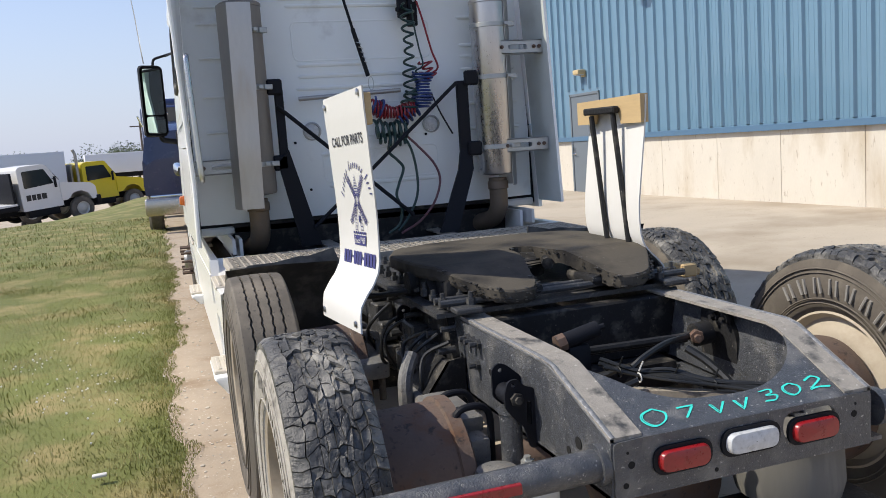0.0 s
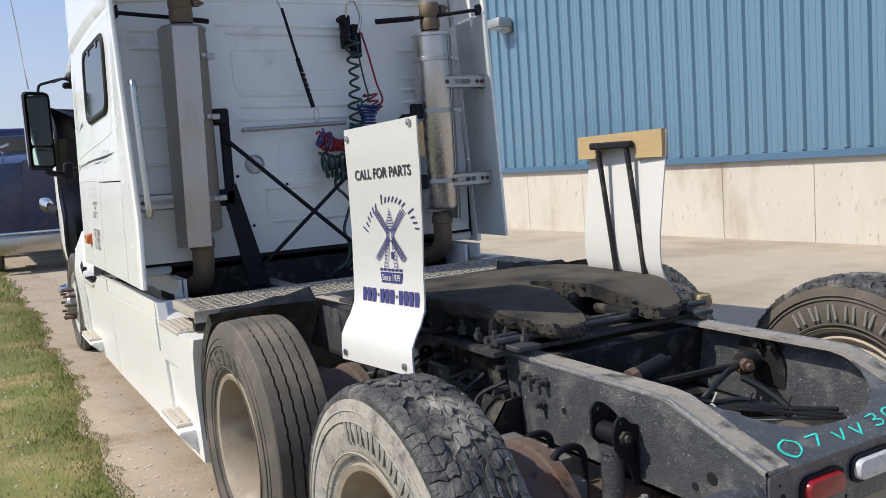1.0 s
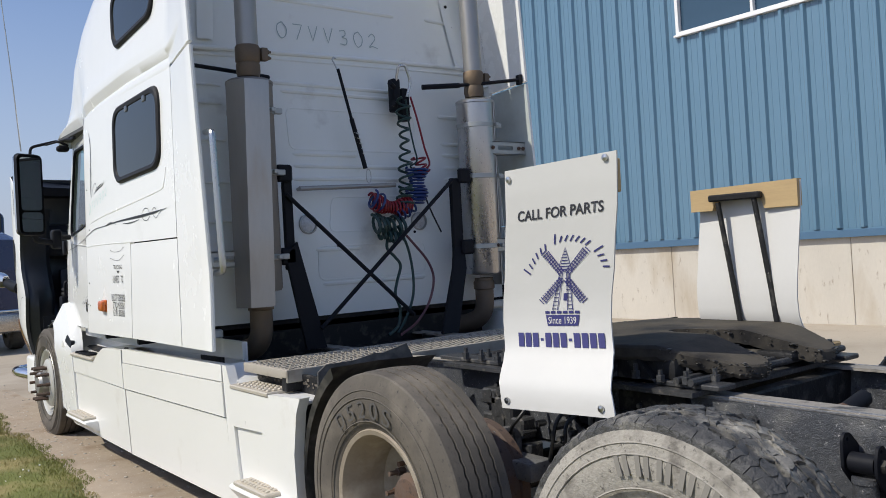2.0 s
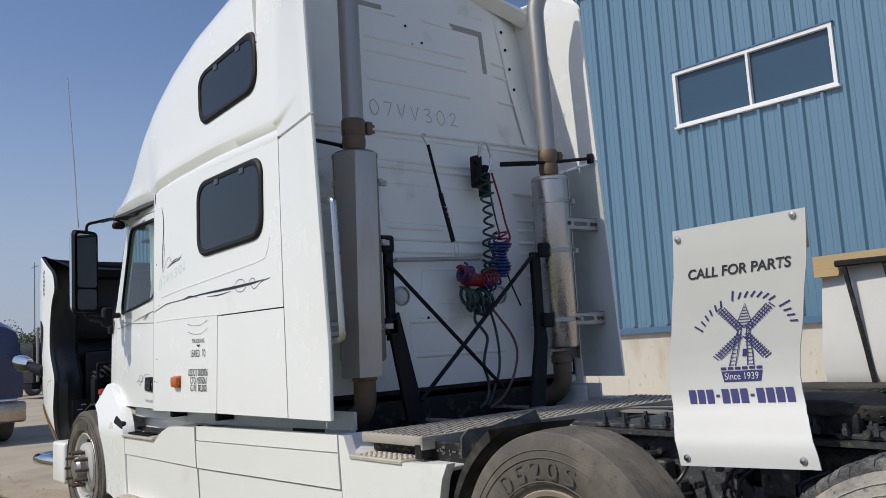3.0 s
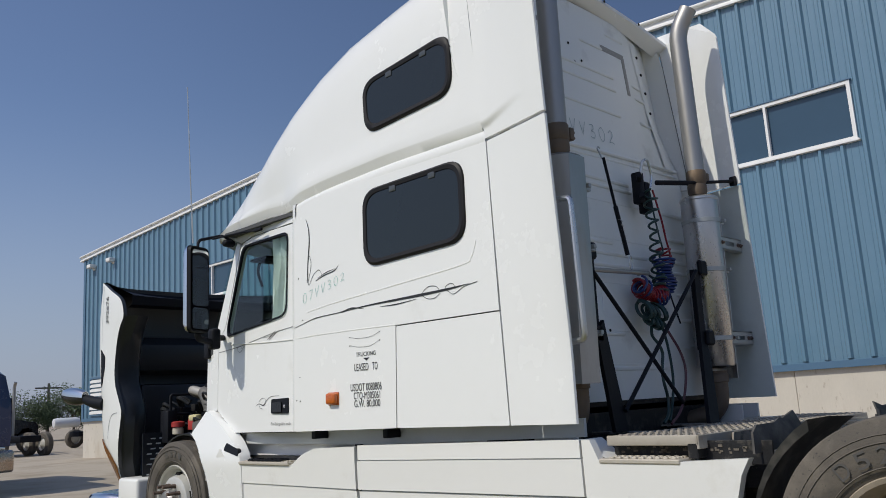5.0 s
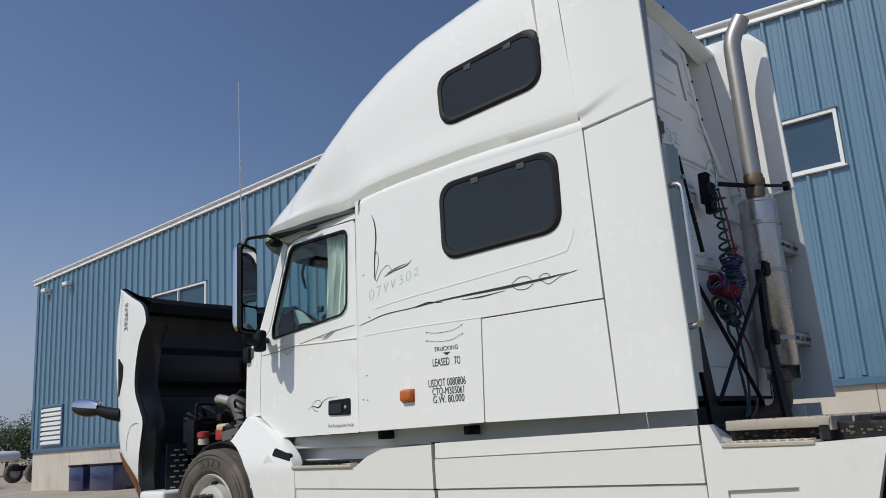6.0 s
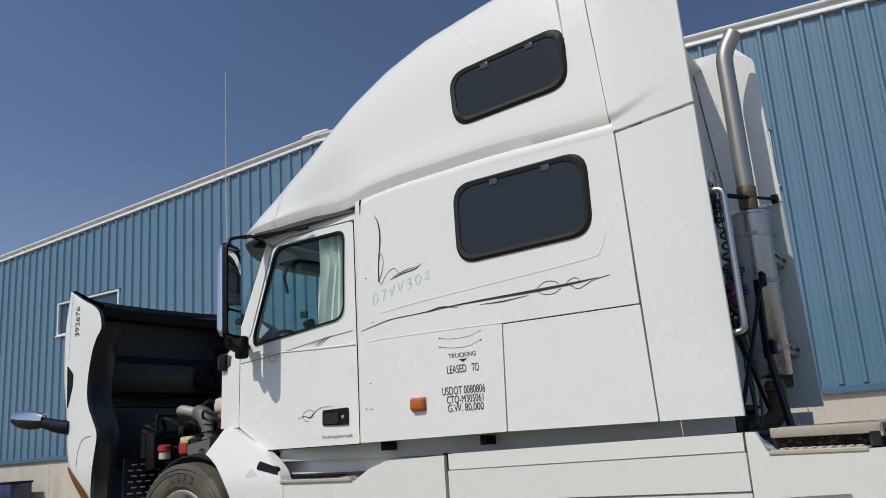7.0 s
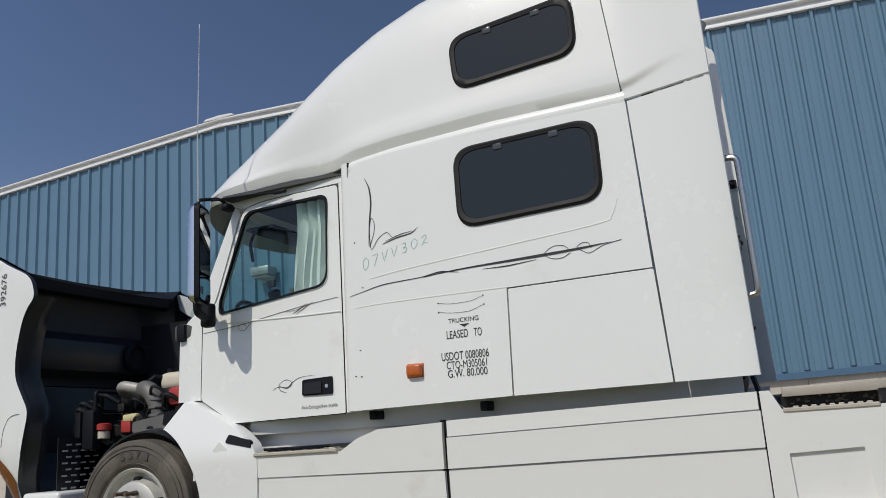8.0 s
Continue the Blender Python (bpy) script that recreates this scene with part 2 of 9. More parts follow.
CHALK = material("teal_chalk", (0.03, 0.62, 0.52), 0.8, var=0.15, scale=40)
CHALK_PALE = material("pale_green_chalk", (0.20, 0.48, 0.42), 0.8, var=0.15, scale=40)
CHALK_GREY = material("grey_green_marker", (0.36, 0.44, 0.44), 0.8, var=0.1, scale=40)
RED_LENS = material("red_lens", (0.26, 0.010, 0.014), 0.3, var=0.25, scale=30, coat=0.3, stain=(0.5, 0.2, 0.2), stain_at=(0.66, 0.9), stain_scale=25)
CLEAR_LENS = material("clear_lens", (0.52, 0.53, 0.54), 0.3, var=0.18, scale=60, coat=0.3)
AMBER = material("amber_lens", (0.52, 0.115, 0.012), 0.3, var=0.15, scale=60, coat=0.4)
GLASS_DARK = material("dark_tinted_glass", (0.016, 0.021, 0.022), 0.07, var=0.02, spec=0.5, rough_var=0.02)
GLASS = glass_material("door_glass", (0.74, 0.90, 0.88), 0.01, 0.95)
LAMP_BROWN = material("brown_amber_lens", (0.20, 0.075, 0.025), 0.25, var=0.2, scale=14, coat=0.4)
WINDOW_FRAME = material("dark_gasket", (0.011, 0.010, 0.011), 0.55, spec=0.3, var=0.05)
CURTAIN = material("pale_curtain", (0.80, 0.82, 0.78), 0.9, var=0.03)
INTERIOR = material("grey_interior", (0.075, 0.078, 0.082), 0.8, var=0.08)
# Greyer than the body white: shade of sill and grooves put into the colour.
SILL = material("sill_shade_paint", (0.60, 0.61, 0.60), 0.5, var=0.05)
HOOD_INSIDE = material("black_hood_liner", (0.021, 0.024, 0.030), 0.36, spec=0.5, var=0.12, scale=3, bump=0.15, fine=25,
                       stain=(0.06, 0.055, 0.05), stain_at=(0.58, 0.9), stain_scale=2.5)
ENGINE_GREY = material("engine_grey", (0.17, 0.165, 0.155), 0.55, metal=0.3, var=0.12, scale=10)
TANK = material("yellowed_plastic_tank", (0.66, 0.60, 0.48), 0.4, var=0.06)
TANK_GREY = material("pale_grey_casting", (0.42, 0.40, 0.37), 0.5, metal=0.3, var=0.1, scale=12)
CREAM_PART = material("cream_label", (0.62, 0.55, 0.30), 0.6, var=0.15, scale=40)
RED_PART = material("red_part", (0.42, 0.04, 0.035), 0.5, var=0.1)
HOSE_GREEN = material("dark_green_hose", (0.015, 0.045, 0.04), 0.4, var=0.06)
HOSE_RED = material("red_hose", (0.24, 0.010, 0.018), 0.38, var=0.06)
HOSE_RED_DULL = material("dull_dark_red_hose", (0.13, 0.05, 0.06), 0.45, var=0.08)
DUSTY = material("dust_caked_steel", (0.30, 0.265, 0.215), 0.85, var=0.25, scale=18, bump=0.4, fine=90, stain=(0.06, 0.055, 0.05), stain_at=(0.52, 0.66), stain_scale=14)
BELLOW = material("dusty_bellow_rubber", (0.125, 0.12, 0.11), 0.7, var=0.15, scale=10, bump=0.2, stretch=(1, 1, 0.15), stain=(0.22, 0.20, 0.175), stain_at=(0.5, 0.75), stain_scale=12)
HOSE_BLUE = material("blue_hose", (0.014, 0.04, 0.17), 0.38, var=0.06)
HOSE_BLACK = material("black_hose", (0.012, 0.013, 0.014), 0.45, var=0.06)
BLUE_SIDING = material("blue_steel_siding", (0.113, 0.214, 0.302), 0.33, var=0.03, scale=1.5, fine=9, rough_var=0.05, coat=0.7, per_object=0.02,
                       stain=(0.115, 0.205, 0.284), stain_at=(0.5, 0.9), stain_scale=0.6)
BLUE_TRIM = material("blue_trim", (0.075, 0.15, 0.24), 0.4, var=0.02)
CONCRETE = material("precast_concrete", (0.56, 0.52, 0.45), 0.85, var=0.09, scale=2.2, bump=0.2, fine=40, per_object=0.08,
                    stain=(0.41, 0.34, 0.25), stain_at=(0.56, 0.80), stain_scale=1.6, stretch=(1, 1, 0.35), speck=(0.36, 0.31, 0.25), speck_at=(0.62, 0.72), speck_scale=14)
WHITE_TRIM = material("white_trim", (0.78, 0.78, 0.77), 0.45, var=0.02)
STEEL_DOOR = material("grey_steel_door", (0.13, 0.155, 0.18), 0.45, var=0.03)
LAMP_TAN = material("tan_lamp_housing", (0.48, 0.37, 0.20), 0.5, var=0.04)
# Blue in the base colour stands in for sky reflected by the panes.
WINDOW_GLASS = material("dusky_window_glass", (0.040, 0.080, 0.125), 0.08, var=0.03, rough_var=0.02)
NAVY = material("navy_truck_paint", (0.018, 0.028, 0.085), 0.25, var=0.03, coat=0.4)
YELLOW = material("yellow_truck_paint", (0.70, 0.55, 0.02), 0.35, var=0.04, coat=0.3)
BLACK_TRUCK = material("black_truck_paint", (0.012, 0.012, 0.014), 0.25, var=0.02, coat=0.3)
TRAILER = material("white_trailer_panel", (0.66, 0.68, 0.70), 0.45, var=0.03, scale=0.5)
BUMPER = material("dull_bumper", (0.50, 0.46, 0.41), 0.25, metal=0.9, var=0.1, scale=1.5, stain=(0.30, 0.17, 0.10), stain_at=(0.5, 0.8), stain_scale=1.2)
BARK = material("bark", (0.10, 0.075, 0.055), 0.9, var=0.15, scale=8, bump=0.4)
LEAF = material("tree_leaves", (0.055, 0.085, 0.035), 0.7, var=0.2, scale=2, per_island=0.35)
POLE_WOOD = material("weathered_pole", (0.12, 0.10, 0.085), 0.9, var=0.1)
PAVEMENT = material("dusty_concrete_yard", (0.42, 0.36, 0.285), 0.9, var=0.12, scale=1.1, bump=0.35, fine=45,
                    stain=(0.31, 0.255, 0.19), stain_at=(0.48, 0.68), stain_scale=0.6, speck=(0.24, 0.20, 0.16), speck_at=(0.63, 0.72), speck_scale=26)
DIRT = material("gravelly_dirt", (0.37, 0.30, 0.225), 0.95, var=0.2, scale=5, bump=0.9, fine=90,
                stain=(0.27, 0.20, 0.135), stain_at=(0.52, 0.68), stain_scale=2.5, speck=(0.58, 0.52, 0.44), speck_at=(0.62, 0.7), speck_scale=40)
TURF = material("dry_turf", (0.125, 0.14, 0.034), 0.95, var=0.3, scale=1.2, bump=0.7, fine=45,
                stain=(0.27, 0.22, 0.095), stain_at=(0.46, 0.66), stain_scale=1.6)
BLADE = material("grass_blades", (0.185, 0.195, 0.048), 0.6, var=0.2, scale=0.9, fine=6, per_island=0.5,
                 stain=(0.36, 0.30, 0.13), stain_at=(0.46, 0.66), stain_scale=2.2)
CLOVER = material("white_clover", (0.75, 0.75, 0.70), 0.8, var=0.05)
STONE = material("pale_gravel", (0.45, 0.40, 0.34), 0.9, var=0.1, per_island=0.5)
# ---- mesh helpers ----
def part(name, bm, mat, parent=None, label="", smooth=35.0, mats=None):
    """Links a bmesh as one mesh object; its coordinates are world coordinates."""
    me = bpy.data.meshes.new(name)
    bm.to_mesh(me)
    bm.free()
    for m in (mats or [mat]):
        me.materials.append(m)
    if smooth and len(me.polygons):
        me.polygons.foreach_set("use_smooth", [True] * len(me.polygons))
        me.set_sharp_from_angle(angle=radians(smooth))
    ob = new(name, me)
    if parent:
        ob.parent = parent
        if parent.parent is None:
            ob.matrix_parent_inverse = parent.matrix_basis.inverted()
    if label:
        ob["label"] = label
    return ob


def thing(name, at, label, category, group="", kind=""):
    ob = new(name)
    ob.empty_display_size = 0.2
    ob.matrix_basis = Matrix.Translation(at)
    return tagged(ob, label, category, group, kind)


def box(bm, lo, hi, bev=0.0, seg=2, turn=None):
    vs = [bm.verts.new((x, y, z)) for x in (lo[0], hi[0]) for y in (lo[1], hi[1]) for z in (lo[2], hi[2])]
    fs = [bm.faces.new([vs[i] for i in q]) for q in ((0, 1, 3, 2), (4, 6, 7, 5), (0, 4, 5, 1), (2, 3, 7, 6), (0, 2, 6, 4), (1, 5, 7, 3))]
    if bev:
        es = list({e for f in fs for e in f.edges})
        r = bmesh.ops.bevel(bm, geom=es, offset=bev, segments=seg, affect="EDGES", profile=0.5)
        vs = list({v for f in r["faces"] for v in f.verts} | {v for v in vs if v.is_valid})
    if turn:
        mid = (Vector(lo) + Vector(hi)) / 2
        for v in vs:
            v.co = mid + turn @ (v.co - mid)
    return vs


def tube(bm, pts, r, seg=10, caps=True):
    pts = [Vector(p) for p in pts]
    rs = r if isinstance(r, (list, tuple)) else [r] * len(pts)
    up, rings = None, []
    for i, p in enumerate(pts):
        d = (pts[min(i + 1, len(pts) - 1)] - pts[max(i - 1, 0)]).normalized()
        if up is None:
            up = d.orthogonal().normalized()
        up = (up - d * up.dot(d))
        up = up.normalized() if up.length > 1e-6 else d.orthogonal().normalized()
        side = d.cross(up)
        rings.append([bm.verts.new(p + rs[i] * (math.cos(a) * up + math.sin(a) * side)) for a in [2 * math.pi * k / seg for k in range(seg)]])
    for a, b in zip(rings, rings[1:]):
        for k in range(seg):
            bm.faces.new((a[k], a[(k + 1) % seg], b[(k + 1) % seg], b[k]))
    if caps:
        bm.faces.new(rings[0][::-1])
        bm.faces.new(rings[-1])


def bent(pts, r=0.05, n=5):
    """A polyline with its inner corners rounded."""
    pts = [Vector(p) for p in pts]
    out = [pts[0]]
    for a, b, c in zip(pts, pts[1:], pts[2:]):
        k = min(r, (a - b).length * 0.45, (c - b).length * 0.45)
        p, q = b + (a - b).normalized() * k, b + (c - b).normalized() * k
        for i in range(n + 1):
            t = i / n
            out.append(p * (1 - t) ** 2 + b * 2 * t * (1 - t) + q * t * t)
    return out + [pts[-1]]


def rounded(poly, r, n=5):
    """A closed polygon of 2D points with rounded corners; r: one radius or one for each corner."""
    out, k = [], len(poly)
    for i in range(k):
        a, b, c = (Vector(poly[j % k]) for j in (i - 1, i, i + 1))
        ri = r[i] if isinstance(r, (list, tuple)) else r
        if ri <= 0:
            out.append(tuple(b))
            continue
        d = min(ri, (a - b).length * 0.48, (c - b).length * 0.48)
        p, q = b + (a - b).normalized() * d, b + (c - b).normalized() * d
        out += [tuple(p * (1 - t) ** 2 + b * 2 * t * (1 - t) + q * t * t) for t in [j / n for j in range(n + 1)]]
    return out


def plate(bm, outer, put, thick, holes=()):
    """A plate from a closed 2D outline with holes; put(u, v, d) places a point at depth d."""
    for d in (0.0, thick):
        edges = []
        for loop in (outer, *holes):
            vs = [bm.verts.new(put(u, v, d)) for u, v in loop]
            edges += [bm.edges.new((vs[i], vs[(i + 1) % len(vs)])) for i in range(len(vs))]
        if holes:
            bmesh.ops.triangle_fill(bm, use_beauty=True, use_dissolve=False, edges=edges)
        else:
            bm.faces.new(vs)
    for loop in (outer, *holes):
        a = [bm.verts.new(put(u, v, 0.0)) for u, v in loop]
        b = [bm.verts.new(put(u, v, thick)) for u, v in loop]
        for i in range(len(loop)):
            j = (i + 1) % len(loop)
            bm.faces.new((a[i], a[j], b[j], b[i]))
    bmesh.ops.remove_doubles(bm, verts=bm.verts, dist=1e-5)
    bmesh.ops.recalc_face_normals(bm, faces=bm.faces)


def lathe(bm, prof, at, axis="x", seg=48, close=True):
    """Turns a profile of (radius, offset along the axis) round the axis through at."""
    at, rings = Vector(at), []
    for r, h in prof:
        ring = []
        for k in range(seg):
            a = 2 * math.pi * k / seg
            c, s = r * math.cos(a), r * math.sin(a)
            ring.append(bm.verts.new(at + Vector({"x": (h, c, s), "y": (c, h, s), "z": (c, s, h)}[axis])))
        rings.append(ring)
    for a, b in zip(rings, rings[1:]):
        for k in range(seg):
            bm.faces.new((a[k], a[(k + 1) % seg], b[(k + 1) % seg], b[k]))
    if close:
        for ring in (rings[0], rings[-1]):
            bm.faces.new(ring)
    bmesh.ops.recalc_face_normals(bm, faces=bm.faces)


def grid(bm, rows):
    vs = [[bm.verts.new(p) for p in row] for row in rows]
    for a, b in zip(vs, vs[1:]):
        for k in range(len(a) - 1):
            bm.faces.new((a[k], a[k + 1], b[k + 1], b[k]))
    return vs


def thicken(bm, depth):
    bmesh.ops.recalc_face_normals(bm, faces=bm.faces)
    bmesh.ops.solidify(bm, geom=list(bm.faces), thickness=depth)


def writing(name, text, mat, parent, put, size, width=None, shear=0.0, label="", thick=0.0):
    """Text in the built-in font as a mesh; put(u, v) places its points, u along the line from 0, v up."""
    cu = bpy.data.curves.new(name, "FONT")
    cu.body, cu.size, cu.shear, cu.offset = text, size, shear, thick
    ob = new(name, cu)
    me = bpy.data.meshes.new_from_object(ob.evaluated_get(bpy.context.evaluated_depsgraph_get()))
    bpy.data.objects.remove(ob)
    bpy.data.curves.remove(cu)
    us = [v.co.x for v in me.vertices]
    k = width / (max(us) - min(us)) if width else 1.0
    u0 = min(us)
    for v in me.vertices:
        v.co = put((v.co.x - u0) * k, v.co.y)
    me.materials.append(mat)
    ob = new(name, me)
    ob.parent = parent
    if parent.parent is None:
        ob.matrix_parent_inverse = parent.matrix_basis.inverted()
    if label:
        ob["label"] = label
    return ob


def stroke(bm, pts, w, put):
    """A flat ribbon of width w (or widths) along 2D points."""
    ws = w if isinstance(w, (list, tuple)) else [w] * len(pts)
    left, right = [], []
    for i, p in enumerate(pts):
        a, b = Vector(pts[max(i - 1, 0)]), Vector(pts[min(i + 1, len(pts) - 1)])
        d = (b - a).normalized()
        nrm = Vector((-d.y, d.x)) * ws[i] / 2
        left.append(put(*(Vector(p) + nrm)))
        right.append(put(*(Vector(p) - nrm)))
    grid(bm, [left, right])


def curve2(ctrl, n=14):
    """Points on a Catmull-Rom curve through 2D control points."""
    c = [Vector(p) for p in ctrl]
    c = [2 * c[0] - c[1]] + c + [2 * c[-1] - c[-2]]
    out = []
    for i in range(1, len(c) - 2):
        for k in range(n):
            t = k / n
            a, b, d, e = c[i - 1], c[i], c[i + 1], c[i + 2]
            out.append(0.5 * (2 * b + (d - a) * t + (2 * a - 5 * b + 4 * d - e) * t * t + (3 * b - a - 3 * d + e) * t ** 3))
    return [tuple(p) for p in out + [c[-2]]]


def bolt(bm, at, axis, r=0.012, h=0.014, seg=6):
    a = Vector(at)
    d = Vector(axis).normalized()
    tube(bm, [a, a + d * h], r, seg)
    tube(bm, [a + d * h, a + d * h * 1.8], r * 0.55, seg)


DIGITS = {
    "0": [[(0.5, 1), (0.12, 0.8), (0.05, 0.4), (0.35, 0.0), (0.75, 0.2), (0.85, 0.65), (0.5, 1.0)]],
    "7": [[(0.05, 0.95), (0.85, 0.95), (0.6, 0.5), (0.3, 0.0)]],
    "V": [[(0.05, 0.95), (0.35, 0.02), (0.85, 1.0)]],
    "3": [[(0.1, 0.9), (0.6, 0.95), (0.6, 0.65), (0.3, 0.52), (0.75, 0.4), (0.6, 0.05), (0.1, 0.08)]],
    "2": [[(0.1, 0.75), (0.5, 0.98), (0.75, 0.7), (0.35, 0.3), (0.12, 0.08), (0.45, 0.15), (0.95, 0.05)]],
}


def scrawl(bm, text, size, step, width, put):
    """Hand-drawn characters; put(u, v) places them."""
    for i, ch in enumerate(text):
        for line in DIGITS[ch]:
            pts = curve2(line, 5) if ch not in "V7" else [(a[0] + (b[0] - a[0]) * t, a[1] + (b[1] - a[1]) * t)
                                                         for a, b in zip(line, line[1:]) for t in (0, 0.33, 0.66, 1.0)]
            pts = [(i * step + u * step * 0.72, v * size) for u, v in pts]
            pts = [p for k, p in enumerate(pts) if k == 0 or (Vector(p) - Vector(pts[k - 1])).length > 1e-6]
            stroke(bm, pts, width, put)


# ---- ground ----
def ground_z(x, y):
    left = min(1.0, max(0.0, (1.5 - x) / 3.0))
    rise = max(0.0, 0.15 - 0.0105 * (max(y, 0.0) - 8.0)) * min(1.0, max(0.0, (x - 3.0) / 6.0))
    fall = 0.13 * min(8.0, max(0.0, -2.0 - x)) * min(1.0, max(0.0, (y - 24.0) / 16.0))
    return rise - fall - (0.012 + 0.026 * left) * max(0.0, min(y, 70.0) - 22.0)


def smooth_step(a):
    a = max(0.0, min(1.0, a))
    return a * a * (3 - 2 * a)


def edge_x(y):
    """Where the grass ends and the dirt begins."""
    return -0.34 + 0.021 * min(9.0, max(0.0, y - 1.5)) + 0.040 * math.sin(y * 1.7) + 0.030 * math.sin(y * 4.1 + 1.0) + 0.025 * math.sin(y * 9.3) + 0.02 * math.sin(y * 17.0)


bm = bmesh.new()
xs = [-600, -150, -60, -20, -10, -8, -6, -4.5, -3, -2, -1.5, 0, 1.5, 3, 5, 9, 14, 20, 60, 200, 600]
ys = [-300, -60, -15, 0, 5, 10, 15, 20, 22, 24, 28, 32, 36, 40, 46, 55, 70, 80, 150, 400, 1200]
grid(bm, [[(x, y, ground_z(x, y) if y < 80 else ground_z(x, 80)) for x in xs] for y in ys])
ground = part("ground", bm, PAVEMENT, smooth=0)
tagged(ground, "dusty tan concrete yard stained with dirt", "ground", kind="structure")

# dirt strip beside the grass
bm = bmesh.new()
rows = []
for i in range(120):
    y = -6 + i * 0.35
    rows.append([(x, y, ground_z(x, y) + 0.004 + h) for x, h in ((edge_x(y) - 0.5, 0.0), (edge_x(y), 0.004), (edge_x(y) + 0.25, 0.006), (0.42 + 0.12 * math.sin(y * 1.3) + 0.05 * math.sin(y * 5), 0.0))])
grid(bm, rows)
tagged(part("dirt_verge", bm, DIRT), "strip of dry gravelly dirt beside the grass", "dirt", kind="structure")

# turf with an irregular edge
bm = bmesh.new()
rows = []
for i in range(160):
    y = -6 + i * 0.28
    e = edge_x(y)
    row = []
    for k, dx in enumerate((0.0, 0.05, 0.15, 0.4, 1.0, 2.0, 3.5, 5.5, 9.0, 16.0, 40.0)):
        h = (0.006, 0.02, 0.032, 0.04)[min(k, 3)] + 0.012 * noise.noise((dx * 1.7, y * 1.3, 0))
        yy = y if y < 24 else 24 + (y - 24) * max(0.02, 1.0 - dx / 40.0)
        mound = (0.05 + 0.34 * math.exp(-((dx - 0.7) / 1.3) ** 2) * min(1.0, dx / 0.4)) * smooth_step((yy - 22) / 10) * (0.0 if i > 156 else 1.0)
        row.append((e - dx, yy, ground_z(e - dx, yy) + h + mound))
    rows.append(row)
grid(bm, rows)
lawn = part("lawn", bm, TURF)
tagged(lawn, "rough half-dry grass verge with bare edge", "grass", kind="structure")

rng = np.random.default_rng(4)


def blades(name, n, x_range, y_range, height, width, mat, label, lean=0.5, patch=None, z0=0.02):
    verts, faces = [], []
    for _ in range(n):
        y = y_range[0] + (y_range[1] - y_range[0]) * rng.random() ** 1.5
        x = edge_x(y) + 0.05 - abs(x_range) * rng.random() ** 1.15
        if y > 24 and y > 40 + 3.0 * (x + 0.8):
            continue
        if patch and noise.noise((x * 0.9, y * 0.9, 3.0)) < patch:
            continue
        h = height * (0.5 + rng.random()) * (0.75 + 0.8 * max(0, noise.noise((x * 0.8, y * 0.8, 7.0))))
        h *= min(1.0, 0.35 + (edge_x(y) + 0.05 - x) / 0.3)
        a, b = rng.random() * 6.283, rng.random() * 6.283
        w = width * (0.6 + rng.random() * 0.8)
        dx, dy = math.cos(a) * w, math.sin(a) * w
        lx, ly = math.cos(b) * h * lean * rng.random(), math.sin(b) * h * lean * rng.random()
        z = ground_z(x, y) + z0
        k = len(verts)
        verts += [(x - dx, y - dy, z), (x + dx, y + dy, z), (x + dx * 0.7 + lx * 0.4, y + dy * 0.7 + ly * 0.4, z + h * 0.6),
                  (x - dx * 0.7 + lx * 0.4, y - dy * 0.7 + ly * 0.4, z + h * 0.6), (x + lx, y + ly, z + h)]
        faces += [(k, k + 1, k + 2, k + 3), (k + 3, k + 2, k + 4)]
    me = bpy.data.meshes.new(name)
    me.from_pydata(verts, [], faces)
    me.materials.append(mat)
    return tagged(new(name, me), label, "grass", kind="stuff")


blades("grass", 230000, 4.5, (2.3, 14), 0.038, 0.0024, BLADE, "short dry and green grass blades of the verge", 0.9)
blades("grass", 26000, 9.0, (14, 40), 0.075, 0.006, BLADE, "distant grass blades of the verge", 0.9)
blades("weeds", 6000, 1.6, (4.0, 12), 0.065, 0.004, BLADE, "taller green weeds in patches at the verge's edge", 0.7, 0.12)

# clover flowers, pebbles and litter
bm = bmesh.new()
for cx, cy, cn in ((-0.85, 6.2, 45), (-1.25, 7.1, 35), (-0.7, 5.5, 16), (-0.65, 7.9, 16)):
    for _ in range(cn):
        x, y = cx + rng.normal() * 0.22, cy + rng.normal() * 0.3
        s = 0.004 + 0.004 * rng.random()
        bmesh.ops.create_icosphere(bm, subdivisions=1, radius=s, matrix=Matrix.Translation((x, y, 0.075 + 0.03 * rng.random())))
tagged(part("clover_flowers", bm, CLOVER), "small white clover flowers scattered in the grass", "flowers", kind="stuff")
bm = bmesh.new()
for _ in range(900):
    y = 3.5 + 14 * rng.random() ** 1.6
    x = edge_x(y) + rng.random() ** 1.4 * 0.65 - 0.06
    s = 0.004 + 0.012 * rng.random() ** 3
    bmesh.ops.create_icosphere(bm, subdivisions=1, radius=s, matrix=Matrix.Translation((x, y, 0.01)) @ Matrix.Diagonal((1, 0.8 + 0.4 * rng.random(), 0.6, 1)))
tagged(part("gravel", bm, STONE), "loose pale gravel on the dirt strip", "gravel", kind="stuff")


def litter(at, s):
    bm = bmesh.new()
    box(bm, (at[0] - s, at[1] - s * 0.5, at[2]), (at[0] + s, at[1] + s * 0.5, at[2] + 0.015), 0.006)
    tagged(part("litter", bm, VINYL), "crumpled scrap of white litter on the grass", "litter")


litter((-0.62, 4.55, 0.075), 0.035)

# ---- building: gable wall of blue ribbed steel on a concrete base ----
BUILT_BEFORE = set(bpy.data.objects)
WX = 9.58
